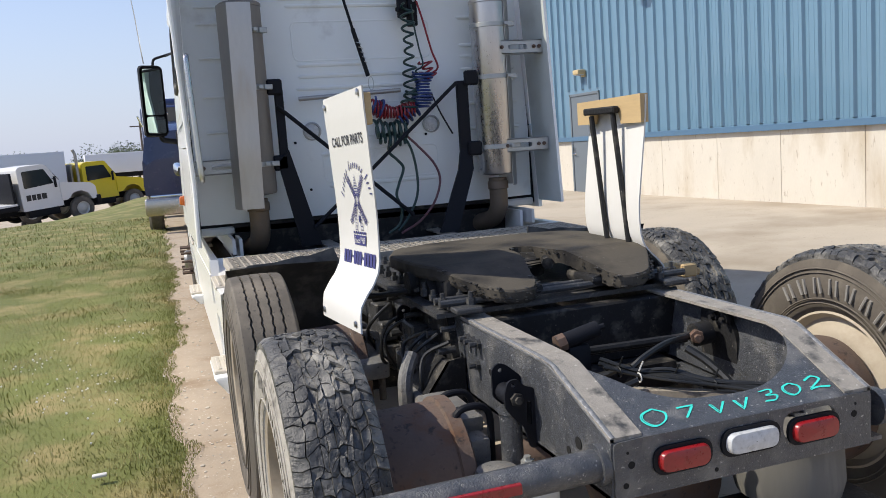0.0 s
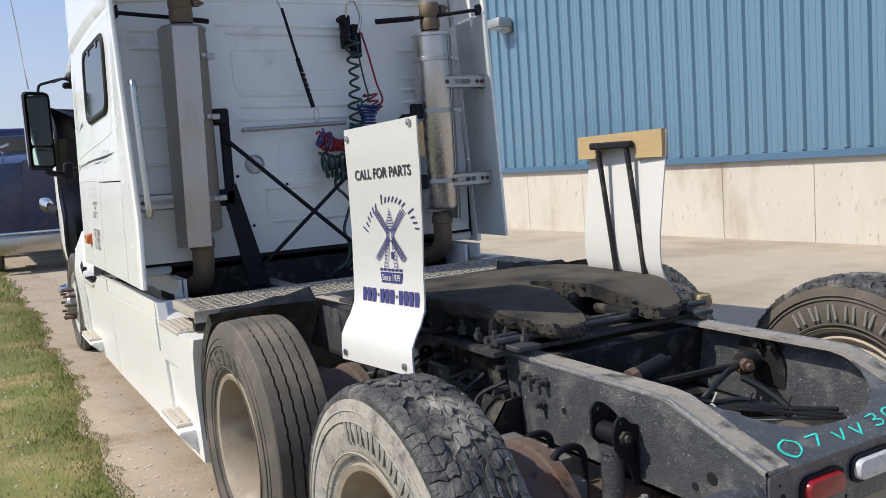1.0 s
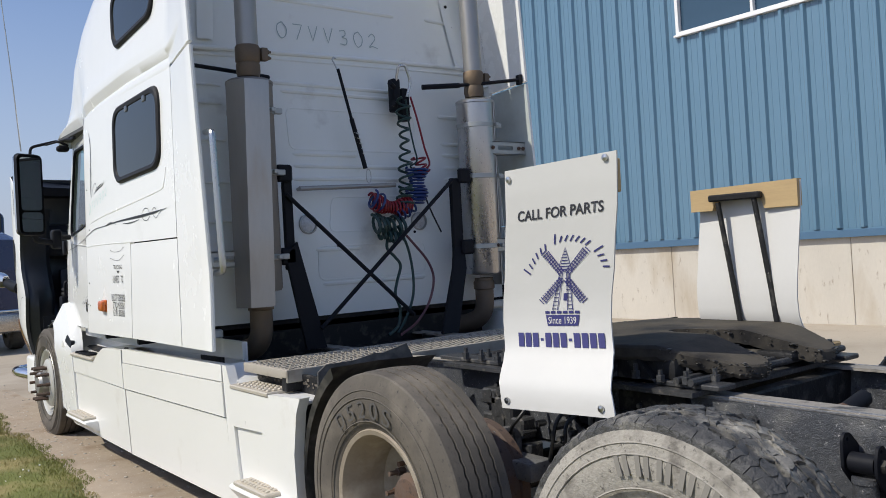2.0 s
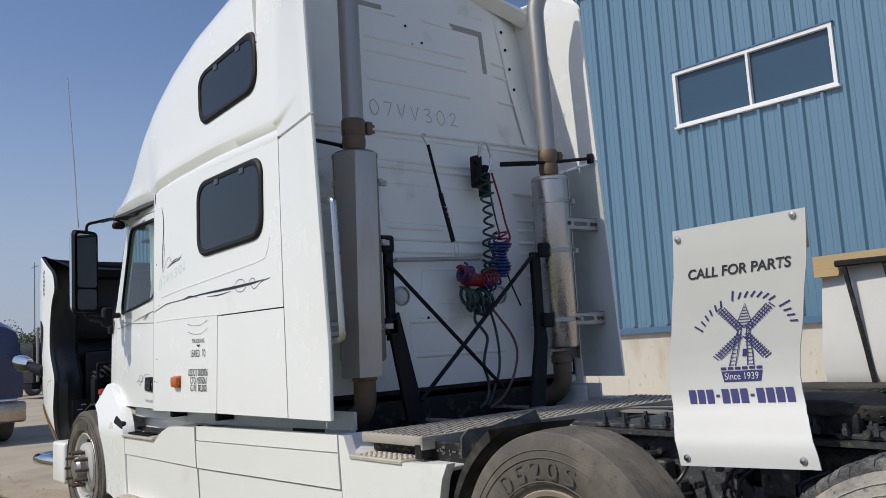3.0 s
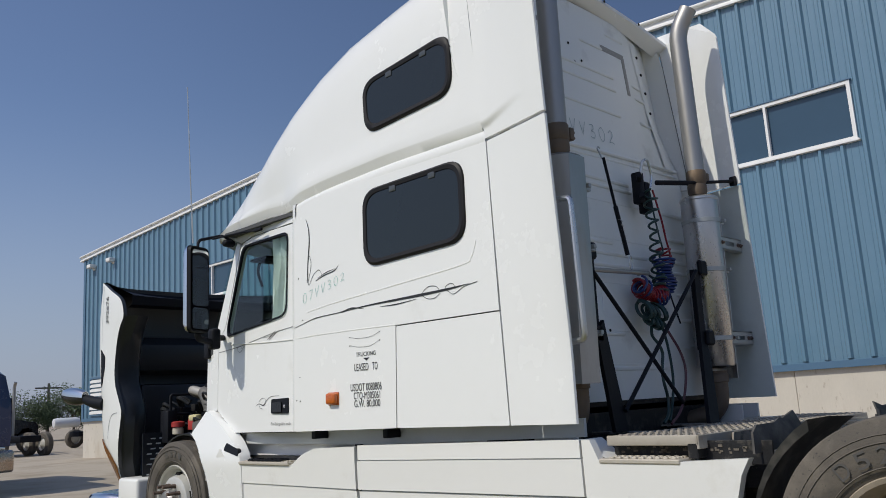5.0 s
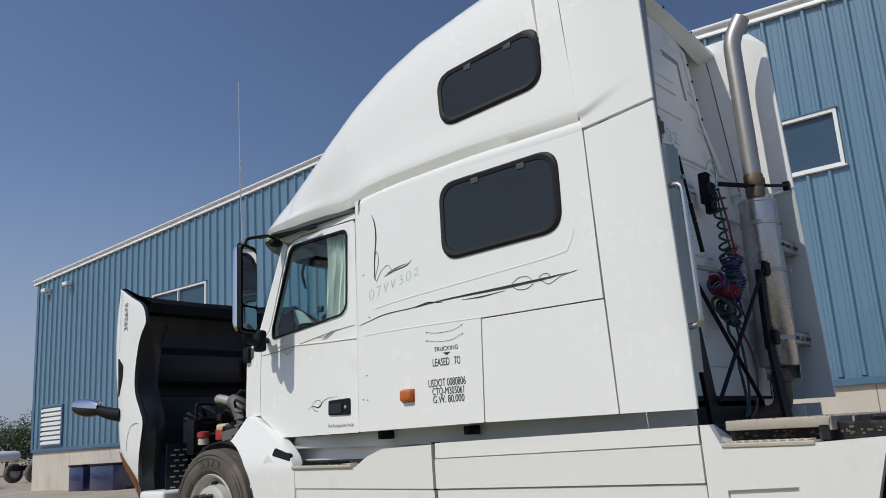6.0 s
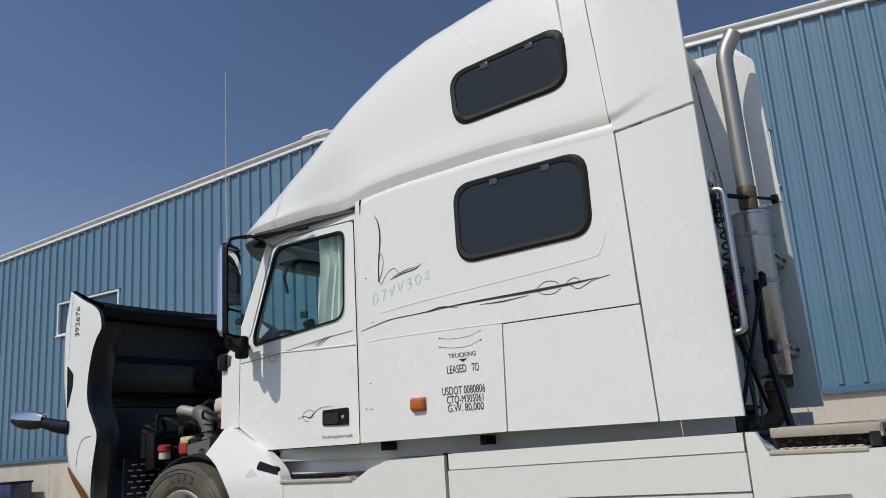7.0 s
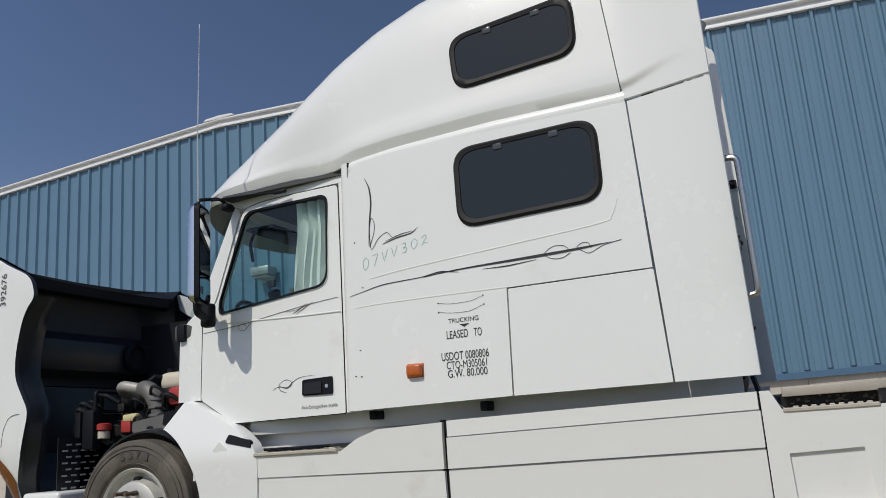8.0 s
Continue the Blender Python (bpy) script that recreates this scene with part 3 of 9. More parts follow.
Y_END, Y_RIDGE, Y_START = 32.85, 16.35, -4.0


def eave(y):
    return 7.97 - abs(y - Y_RIDGE) * 0.049


CONC_TOP = 1.375
bm = bmesh.new()
box(bm, (WX + 0.20, Y_START, -0.6), (WX + 0.45, Y_END, CONC_TOP))
wall_base = part("wall_base", bm, CONCRETE)
tagged(wall_base, "pale precast concrete base wall with vertical joints", "wall", kind="structure")
joints = [Y_START, -1.7, 0.6, 2.9, 4.2, 5.5, 7.0, 8.3, 9.9, 11.6, 13.2, 14.9, 16.3, 17.05]
joints2 = [18.5, 20.2, 22.0, 24.0, 26.0, 28.0, 30.4, Y_END]
for seq in (joints, joints2):
    for a, b in zip(seq, seq[1:]):
        bm = bmesh.new()
        box(bm, (WX + 0.045 + 0.006 * noise.noise((a, 3, 1)), a + 0.003, -0.5), (WX + 0.21, b - 0.003, CONC_TOP), 0.005, 1)
        part("panel", bm, CONCRETE, wall_base)

# siding core with gable top
bm = bmesh.new()
outline = [(Y_START, CONC_TOP), (Y_END, CONC_TOP), (Y_END, eave(Y_END)), (Y_RIDGE, eave(Y_RIDGE)), (Y_START, eave(Y_START))]
WIN = [(6.90, 9.47, 4.70, 5.58), (23.21, 25.76, 4.67, 5.55)]
VENT = (30.78, 32.2, 1.52, 2.82)
DOOR = (17.1, 18.45, 0.10, 2.45)
holes = [[(a, c), (b, c), (b, d), (a, d)] for a, b, c, d in WIN]
plate(bm, outline, lambda u, v, d: Vector((WX + d, u, v)), 0.25, holes)
wall_west = part("wall_west", bm, BLUE_SIDING, smooth=0)
tagged(wall_west, "tall blue ribbed steel siding wall with low gable", "wall", kind="structure")
# ribs: trapezoid folds every 0.305 m, with two faint minor ribs between
PITCH, RIB_AT = 0.32483, 0.291


def rib_mesh(h, w, top, proud):
    bm = bmesh.new()
    prof = [(-w, 0.002), (-top, -proud), (top, -proud), (w, 0.002)]
    grid(bm, [[(px, py, 0.0) for py, px in prof], [(px, py, h) for py, px in prof]])
    bm.faces.new([bm.verts.new((px, py, 0)) for py, px in prof])
    me = bpy.data.meshes.new("rib")
    bm.to_mesh(me)
    bm.free()
    me.materials.append(BLUE_SIDING)
    return me


def add_rib(y, z0, z1, minor):
    if z1 - z0 < 0.1:
        return
    me = rib_mesh(z1 - z0, 0.014 if minor else 0.050, 0.006 if minor else 0.021, 0.005 if minor else 0.050)
    ob = new("rib", me)
    ob.location = (WX, y, z0)
    ob.parent = wall_west


k0 = math.ceil((Y_START + 0.1) / PITCH)
k1 = math.floor((Y_END - 0.05) / PITCH)
for k in range(k0, k1 + 1):
    for minor in (0, 1, 2):
        y = k * PITCH + RIB_AT + (0.0, 0.108, 0.216)[minor]
        if minor and y > 14 or y > Y_END - 0.1:
            continue
        top = eave(y) - 0.12
        spans = [(CONC_TOP + 0.10, top)]
        for a, b, c, d in WIN:
            if a - 0.1 < y < b + 0.1:
                spans = [(CONC_TOP + 0.10, c - 0.06), (d + 0.06, top)]
        if VENT[0] - 0.05 < y < VENT[1] + 0.05:
            spans = [(VENT[3] + 0.05, top)]
        if DOOR[0] - 0.1 < y < DOOR[1] + 0.1:
            spans = [(DOOR[3] + 0.08, top)]
        for a, b in spans:
            add_rib(y, a, b, minor > 0)

bm = bmesh.new()
box(bm, (WX - 0.035, Y_START, CONC_TOP - 0.03), (WX + 0.03, Y_END, CONC_TOP + 0.075), 0.004, 1)
tagged(part("base_flashing", bm, BLUE_TRIM), "blue steel flashing over the concrete base", "trim", kind="structure")
bm = bmesh.new()
box(bm, (WX - 0.03, Y_END - 0.12, CONC_TOP + 0.075), (WX + 0.03, Y_END + 0.03, eave(Y_END) - 0.11), 0.004, 1)
tagged(part("corner_trim", bm, BLUE_TRIM), "blue steel corner trim", "trim", kind="structure")


def rake(y0, y1):
    """White rake trim: a small lip, a fascia leaning in, and a sloping top strip."""
    bm = bmesh.new()
    prof = [(0.02, -0.125), (0.085, -0.125), (0.085, -0.095), (0.060, -0.090), (0.045, 0.010), (0.115, 0.020), (0.120, 0.036), (0.060, 0.088), (-0.30, 0.088), (-0.30, -0.125)]
    a = [bm.verts.new((WX - px, y0, eave(y0) + dz)) for px, dz in prof]
    b = [bm.verts.new((WX - px, y1, eave(y1) + dz)) for px, dz in prof]
    n = len(prof)
    for i in range(n):
        bm.faces.new((a[i], a[(i + 1) % n], b[(i + 1) % n], b[i]))
    bm.faces.new(a)
    bm.faces.new(b)
    bmesh.ops.recalc_face_normals(bm, faces=bm.faces)
    return part("roof_trim", bm, WHITE_TRIM, smooth=0)


tagged(rake(Y_START, Y_RIDGE), "white metal rake trim along the gable", "trim", kind="structure")
tagged(rake(Y_RIDGE, Y_END + 0.25), "white metal rake trim along the gable", "trim", kind="structure")
bm = bmesh.new()
plate(bm, [(Y_RIDGE - 0.40, eave(Y_RIDGE) + 0.070), (Y_RIDGE - 0.34, eave(Y_RIDGE) + 0.115), (Y_RIDGE, eave(Y_RIDGE) + 0.135), (Y_RIDGE + 0.34, eave(Y_RIDGE) + 0.115), (Y_RIDGE + 0.40, eave(Y_RIDGE) + 0.070)],
      lambda u, v, d: Vector((WX - 0.10 + d, u, v)), 0.45)
for dy in (-0.07, 0.07):
    lathe(bm, [(0.030, 0.0), (0.030, -0.006), (0.001, -0.006)], (WX - 0.058, Y_RIDGE + 0.05 + dy, eave(Y_RIDGE) - 0.045), "x", 12)
tagged(part("ridge_cap", bm, WHITE_TRIM), "white ridge cap box at the gable's peak", "trim", kind="structure")
bm = bmesh.new()
for y0, y1 in ((Y_START, Y_RIDGE), (Y_RIDGE, Y_END + 0.25)):
    grid(bm, [[(WX + 0.1, y0, eave(y0) + 0.12), (WX + 40, y0, eave(y0) + 0.12)], [(WX + 0.1, y1, eave(y1) + 0.12), (WX + 40, y1, eave(y1) + 0.12)]])
tagged(part("roof", bm, WHITE_TRIM, smooth=0), "pale metal roof of the workshop building", "roof", kind="structure")
bm = bmesh.new()
box(bm, (WX + 0.3, Y_END - 0.3, -0.6), (WX + 40, Y_END, eave(Y_END)))
tagged(part("wall_north", bm, BLUE_SIDING), "blue steel end wall of the building", "wall", kind="structure")
bm = bmesh.new()
box(bm, (WX + 0.3, Y_START, -0.6), (WX + 40, Y_START + 0.3, eave(Y_START)))
tagged(part("wall_south", bm, BLUE_SIDING), "blue steel end wall of the building", "wall", kind="structure")
bm = bmesh.new()
box(bm, (WX + 2.5, Y_START + 0.4, 0.0), (WX + 2.7, Y_END - 0.4, 7.0))
tagged(part("wall_inner", bm, INTERIOR), "dark inner partition behind the windows", "wall", kind="structure")


def wall_window(a, b, c, d, name):
    win = thing(name, (WX, (a + b) / 2, c), "white-framed two-pane window in the blue siding", "window", kind="structure")
    bm = bmesh.new()
    plate(bm, [(a - 0.03, c - 0.03), (b + 0.03, c - 0.03), (b + 0.03, d + 0.03), (a - 0.03, d + 0.03)], lambda u, v, t: Vector((WX - 0.045 + t, u, v)), 0.16,
          [[(a + 0.025, c + 0.03), ((a + b) / 2 - 0.02, c + 0.03), ((a + b) / 2 - 0.02, d - 0.025), (a + 0.025, d - 0.025)],
           [((a + b) / 2 + 0.02, c + 0.03), (b - 0.025, c + 0.03), (b - 0.025, d - 0.025), ((a + b) / 2 + 0.02, d - 0.025)]])
    part("window_frame", bm, WHITE_TRIM, win, smooth=0)
    bm = bmesh.new()
    box(bm, (WX - 0.075, a - 0.06, c - 0.05), (WX + 0.02, b + 0.06, c - 0.015), 0.005, 1)
    part("window_sill", bm, WHITE_TRIM, win)
    bm = bmesh.new()
    box(bm, (WX - 0.06, a - 0.05, d + 0.03), (WX + 0.02, b + 0.05, d + 0.055), 0.004, 1)
    part("head_flashing", bm, BLUE_TRIM, win)
    for u, v in ((a + 0.02, (a + b) / 2 - 0.015), ((a + b) / 2 + 0.015, b - 0.02)):
        bm = bmesh.new()
        box(bm, (WX + 0.03, u, c + 0.025), (WX + 0.04, v, d - 0.02))
        part("pane", bm, WINDOW_GLASS, win)


wall_window(*WIN[0], "window_1")
wall_window(*WIN[1], "window_2")

# steel door
door = thing("door_1", (WX, 17.8, 0), "closed grey steel service door in the blue wall", "door", kind="structure")
bm = bmesh.new()
box(bm, (WX - 0.01, DOOR[0] + 0.06, 0.12), (WX + 0.04, DOOR[1] - 0.06, DOOR[3] - 0.06), 0.004, 1)
part("door_leaf", bm, STEEL_DOOR, door)
bm = bmesh.new()
for lo, hi in (((DOOR[0], 0.08), (DOOR[0] + 0.06, DOOR[3])), ((DOOR[1] - 0.06, 0.08), (DOOR[1], DOOR[3])), ((DOOR[0], DOOR[3] - 0.06), (DOOR[1], DOOR[3]))):
    box(bm, (WX - 0.03, lo[0], lo[1]), (WX + 0.2, hi[0], hi[1]), 0.004, 1)
part("door_frame", bm, STEEL_DOOR, door)
bm = bmesh.new()
tube(bm, [(WX - 0.012, DOOR[1] - 0.14, 1.05), (WX - 0.07, DOOR[1] - 0.14, 1.05), (WX - 0.07, DOOR[1] - 0.27, 1.05)], 0.012, 8)
box(bm, (WX - 0.02, DOOR[1] - 0.18, 1.0), (WX - 0.008, DOOR[1] - 0.10, 1.2), 0.004, 1)
part("door_handle", bm, CHROME, door)


def wall_lamp(y, z, s, mat, label):
    lamp = thing("wall_lamp", (WX, y, z), label, "wall lamp", "lamps on the blue wall")
    bm = bmesh.new()
    box(bm, (WX - 0.06 * s, y - 0.12 * s, z - 0.10 * s), (WX - 0.0, y + 0.12 * s, z + 0.10 * s), 0.015 * s)
    part("back_box", bm, mat, lamp)
    bm = bmesh.new()
    vs = box(bm, (WX - 0.30 * s, y - 0.17 * s, z - 0.02 * s), (WX - 0.05 * s, y + 0.17 * s, z + 0.12 * s), 0.02 * s)
    part("hood", bm, mat, lamp)
    bm = bmesh.new()
    box(bm, (WX - 0.26 * s, y - 0.13 * s, z - 0.05 * s), (WX - 0.07 * s, y + 0.13 * s, z - 0.018 * s), 0.008 * s)
    part("lens", bm, CLEAR_LENS, lamp)


wall_lamp(15.2, 4.36, 1.3, BRACKET, "grey shielded wall-pack lamp on the blue siding")
wall_lamp(17.75, 2.88, 0.75, LAMP_TAN, "small tan wall lamp above the service door")
wall_lamp(32.05, 6.66, 0.85, WHITE_TRIM, "small white floodlight under the eave")
wall_lamp(30.6, 6.66, 0.85, WHITE_TRIM, "small white floodlight under the eave")

vent = thing("wall_vent", (WX, 31.5, 1.5), "white louvred ventilation grille in the blue siding", "vent")
a, b, c, d = VENT
bm = bmesh.new()
plate(bm, [(a, c), (b, c), (b, d), (a, d)], lambda u, v, t: Vector((WX - 0.06 + t, u, v)), 0.07, [[(a + 0.06, c + 0.06), (b - 0.06, c + 0.06), (b - 0.06, d - 0.06), (a + 0.06, d - 0.06)]])
part("vent_frame", bm, BLUE_TRIM, vent, smooth=0)
for i in range(8):
    z = c + 0.10 + i * 0.150
    bm = bmesh.new()
    vs = box(bm, (WX - 0.075, a + 0.06, z), (WX - 0.005, b - 0.06, z + 0.075), 0.0)
    for v in vs:
        if v.co.x < WX - 0.05:
            v.co.z -= 0.045
    part("slat", bm, WHITE_TRIM, vent)


def waste_bin(y, w, h):
    ob = thing("waste_bin", (WX - 0.5, y, 0), "dark blue bin standing against the concrete base", "bin", "bins at the wall")
    bm = bmesh.new()
    z0 = 0.05
    vs = box(bm, (WX - 0.85, y - w / 2, z0), (WX - 0.25, y + w / 2, z0 + h), 0.03)
    part("body", bm, NAVY, ob)
    bm = bmesh.new()
    box(bm, (WX - 0.88, y - w / 2 - 0.02, z0 + h - 0.01), (WX - 0.22, y + w / 2 + 0.02, z0 + h + 0.05), 0.02)
    part("lid", bm, BLACK_PLASTIC, ob)


waste_bin(28.3, 0.8, 0.78)
waste_bin(26.9, 1.25, 0.78)

# the building stands a little askew to the truck, on ground that falls away from it
ASKEW = Matrix.Translation((WX, 8.0, 0.0)) @ Euler((-0.0105, 0.0, 0.026)).to_matrix().to_4x4() @ Matrix.Translation((-WX, -8.0, 0.0))
for ob in set(bpy.data.objects) - BUILT_BEFORE:
    if ob.parent is None:
        ob.matrix_basis = ASKEW @ ob.matrix_basis



# ---- the white tractor unit ----
XC = 1.235
TRUCK = thing("semi_truck", (XC, 6.0, 0), "white sleeper-cab tractor unit with open bonnet, parked on the concrete yard", "truck")


def side_x(y, z):
    """The left flank: a slight lean inwards, and the door's taper to the front."""
    return 0.028 * (z - 1.6) + (0.15 * (y - 7.9) if y > 7.9 else 0.0)


def flank(off=0.0, right=False, door=False):
    """A placing function for things on the cab's flank, off metres outside it; the door lies deeper than the sleeper."""
    def put(u, v, d=0.0):
        x = side_x(u, v) - off + d
        if door:
            deep_in = 0.078 * max(0.0, min(1.0, 1.0 - (u - 7.88) / 1.29))
            x += deep_in
            u += 0.84 * deep_in
        return Vector((2 * XC - x if right else x, u, v))
    return put


def flare(y, z, right):
    """How far the extenders turn outwards towards their rear edge."""
    if right:
        return 0.0
    return 0.058 * max(0.0, z - 1.4) * min(1.0, max(0.0, (6.02 - y) / 0.47))


def extender(bm, side, right, z_low, z_high, y_front, n=16, swell=0.0):
    """A curved sheet with a rolled rear edge; u runs 0 to 1 from rear to front; swell: a soft crease that runs on from the fairing."""
    rows = []
    s = -1 if right else 1
    for i in range(n + 1):
        ring = []
        for u, d in [(1.0, 0.0), (0.9, 0.0), (0.8, 0.0), (0.7, 0.0), (0.6, 0.0), (0.5, 0.0), (0.4, 0.0), (0.25, 0.0), (0.035, 0.0), (0.008, 0.004), (0.0, 0.013), (0.008, 0.024), (0.035, 0.028), (0.5, 0.028), (1.0, 0.028), (1.0, 0.0)]:
            z = z_low(u) + (z_high(u) - z_low(u)) * (i / n) ** (1.6 if swell else 1.0)
            rear = 5.58 + 0.036 * (z - 1.05) if right else 5.521 + 0.0205 * (z - 1.03)
            y = rear + (y_front(z) - rear) * u
            p = side(y, z, d)
            p.x -= s * flare(y, z, right)
            if swell and d == 0.0:
                over = (z - 2.668 - 0.15 * (1.0 - u)) / 0.035
                step = min(1.0, max(0.0, over))
                p.x -= s * swell * max(0.0, (u - 0.2) / 0.8) ** 1.3 * step * step * (3 - 2 * step) * max(0.0, 1.0 - max(0.0, over - 1.0) * 0.035 / 0.75)
            ring.append(p)
        rows.append(ring)
    vs = grid(bm, rows)
    bm.faces.new(vs[0][:-1])
    bm.faces.new(vs[-1][:-1])
    bmesh.ops.remove_doubles(bm, verts=bm.verts, dist=1e-5)
    bmesh.ops.recalc_face_normals(bm, faces=bm.faces)


for right in (False, True):
    side = flank(0, right)
    # upper sleeper side with the forward lower panel in one piece
    bm = bmesh.new()
    plate(bm, rounded([(6.027, 2.600), (5.983, 1.640), (6.812, 1.640), (6.821, 1.030), (7.838, 1.020), (7.850, 2.50), (7.78, 2.585), (7.55, 2.610)],
                      [0, 0, 0, 0.01, 0.01, 0.06, 0.05, 0.1]), side, 0.03)
    part("sleeper_side", bm, WHITE, TRUCK)
    # rounded shoulder where the sleeper steps in to the door
    bm = bmesh.new()
    rows = []
    for i in range(13):
        z = 1.022 + 1.58 * i / 12
        y = 7.836 + 0.012 * i / 12
        rows.append([side(y + a, z, d) for a, d in ((-0.004, 0.0), (0.022, 0.003), (0.042, 0.012), (0.057, 0.028), (0.064, 0.050), (0.066, 0.085), (0.066, 0.12))])
    grid(bm, rows)
    bmesh.ops.recalc_face_normals(bm, faces=bm.faces)
    part("sleeper_shoulder", bm, WHITE, TRUCK, smooth=60)
    bm = bmesh.new()
    plate(bm, [(7.60, 2.42), (7.60, 2.592), (7.80, 2.586), (7.885, 2.560), (7.890, 2.42)], flank(-0.012, right), 0.05)
    part("sleeper_corner", bm, WHITE, TRUCK)
    bm = bmesh.new()
    plate(bm, rounded([(5.980, 1.632), (5.946, 1.030), (6.812, 1.030), (6.803, 1.632)], 0.008, 3), side, 0.03)
    part("luggage_door", bm, WHITE, TRUCK)
    # rear extenders, lower and upper
    bm = bmesh.new()
    extender(bm, side, right, lambda u: 1.085 if right else 1.030, lambda u: 2.622 - 0.022 * u, lambda z: 5.937 + 0.0516 * (z - 1.03))
    # inward faces take the darker colour that imitates their shade
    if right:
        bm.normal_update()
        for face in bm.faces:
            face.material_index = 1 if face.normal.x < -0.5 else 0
    part("side_extender", bm, WHITE, TRUCK, mats=[WHITE, INNER_SHADE])
    bm = bmesh.new()
    extender(bm, side, right, lambda u: 2.640 - 0.022 * u, lambda u: (3.90 - 0.32 * max(0.0, 1 - u / 0.28) ** 2) if not right else (3.95 - 0.17 * max(0.0, 1 - u / 0.30) ** 2.4), lambda z: 6.024 + 0.016 * min(1.0, (z - 2.6) / 0.1) + 0.104 * max(0.0, z - 2.70), 60, 0.022)
    part("roof_extender", bm, WHITE, TRUCK)
    # sculpted creases
    for line in ([(7.70, 1.815), (7.4, 1.845), (6.8, 1.885), (6.25, 1.925), (6.17, 1.96), (6.13, 2.05)], [(6.81, 1.642), (7.2, 1.648), (7.6, 1.650), (7.80, 1.645)]):
        bm = bmesh.new()
        tube(bm, [side(u, v, 0.0025) for u, v in curve2(line, 8)], 0.0055, 6)
        part("crease", bm, WHITE, TRUCK)

# solid core behind the panels, black so that their gaps read as shaded
bm = bmesh.new()
rows = []
for z in (1.06, 1.6, 2.1, 2.65):
    x = side_x(6.5, z) + 0.024
    rows.append([(x, 7.86, z), (x, 6.02 + 0.1 * max(0, z - 1.6), z), (2 * XC - x, 6.02 + 0.1 * max(0, z - 1.6), z), (2 * XC - x, 7.86, z), (x, 7.86, z)])
grid(bm, rows)
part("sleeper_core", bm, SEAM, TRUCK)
bm = bmesh.new()
box(bm, (0.03, 6.0, 1.045), (2 * XC - 0.03, 7.86, 1.10), 0.01, 1)
box(bm, (0.20, 7.86, 1.045), (2 * XC - 0.20, 8.85, 1.10), 0.01, 1)
part("cab_floor", bm, GREY_PAINT, TRUCK)

# roof fairing: lofted along the length, with shoulder and crown
SHOULDER = [(6.00, 3.865), (6.40, 3.80), (6.79, 3.73), (7.24, 3.635), (7.57, 3.51), (7.83, 3.365), (8.04, 3.225), (8.26, 3.075), (8.48, 2.955), (8.71, 2.80), (8.86, 2.67)]
LOWER = [(6.00, 2.665), (6.85, 2.660), (7.48, 2.635), (7.74, 2.610), (7.90, 2.585), (8.05, 2.59), (8.20, 2.605), (8.48, 2.60), (8.71, 2.575), (8.86, 2.545)]


def along(table, y):
    for (a, p), (b, q) in zip(table, table[1:]):
        if y <= b:
            return p + (q - p) * max(0.0, (y - a) / (b - a))
    return table[-1][1]


bm = bmesh.new()
rows = []
for i in range(57):
    y = 6.03 + (8.86 - 6.03) * i / 56
    zl, zs = along(LOWER, y), along(SHOULDER, y)
    lead = 0.10 * max(0.0, (y - 7.9)) ** 1.0
    tuck = 0.060 * smooth_step((y - 7.72) / 0.30) * max(0.0, 1.0 - max(0.0, y - 8.2) / 0.66)     # drawn in over the door
    hgt = max(0.02, zs - zl)
    half = []
    keen = 0.40 + 0.60 * smooth_step((y - 6.1) / 0.9)
    for dz, dx in ((0.0, 0.024), (0.004, 0.016), (0.062, -0.013), (0.070, -0.015)):
        dx *= keen
        z = zl + min(dz, hgt * 0.4)
        half.append((side_x(min(y, 7.9), z) + dx + lead + tuck + 0.02 * max(0, y - 8.3), z))
    for f, dx in ((0.06, -0.013 * keen), (0.13, -0.004), (0.2, 0.0), (0.45, 0.0), (0.6, 0.003), (0.78, 0.014), (0.88, 0.032), (0.95, 0.055), (1.0, 0.085)):
        z = zl + min(0.070, hgt * 0.4) + (hgt - min(0.070, hgt * 0.4)) * f
        half.append((side_x(min(y, 7.9), z) + dx + lead + tuck * (1.0 - f) ** 2 + 0.10 * f * smooth_step((y - 8.1) / 0.6) + 0.02 * max(0, y - 8.3), z))
    nose = smooth_step((y - 7.9) / 0.9)
    crown = 0.16 * min(1, hgt / 0.5) * (1 - nose) + (0.06 + 0.12 * min(1, hgt / 0.5)) * nose
    bx, bz = half[-1]
    for f, g in ((0.05, 0.20), (0.12, 0.40), (0.3, 0.66), (0.6, 0.88), (1.0, 1.0)):
        half.append((bx + (XC - bx) * f, bz + crown * g))
    full = [(x, z) for x, z in half] + [(2 * XC - x, z) for x, z in half[-2::-1]]
    rows.append([(x, y + 0.018 + 0.104 * max(0.0, z - 2.70) * (1 - i / 56) ** 3 + (0.66 * (1 - ((x - XC) / 1.25) ** 2) * (i / 56) ** 1.8), z) for x, z in full])
front = rows[-1]
rows.append([(XC + (x - XC) * 0.985, y + 0.03, min(z, 2.55) - 0.01) for x, y, z in front])
grid(bm, rows)
bmesh.ops.recalc_face_normals(bm, faces=bm.faces)
part("roof_fairing", bm, WHITE, TRUCK)
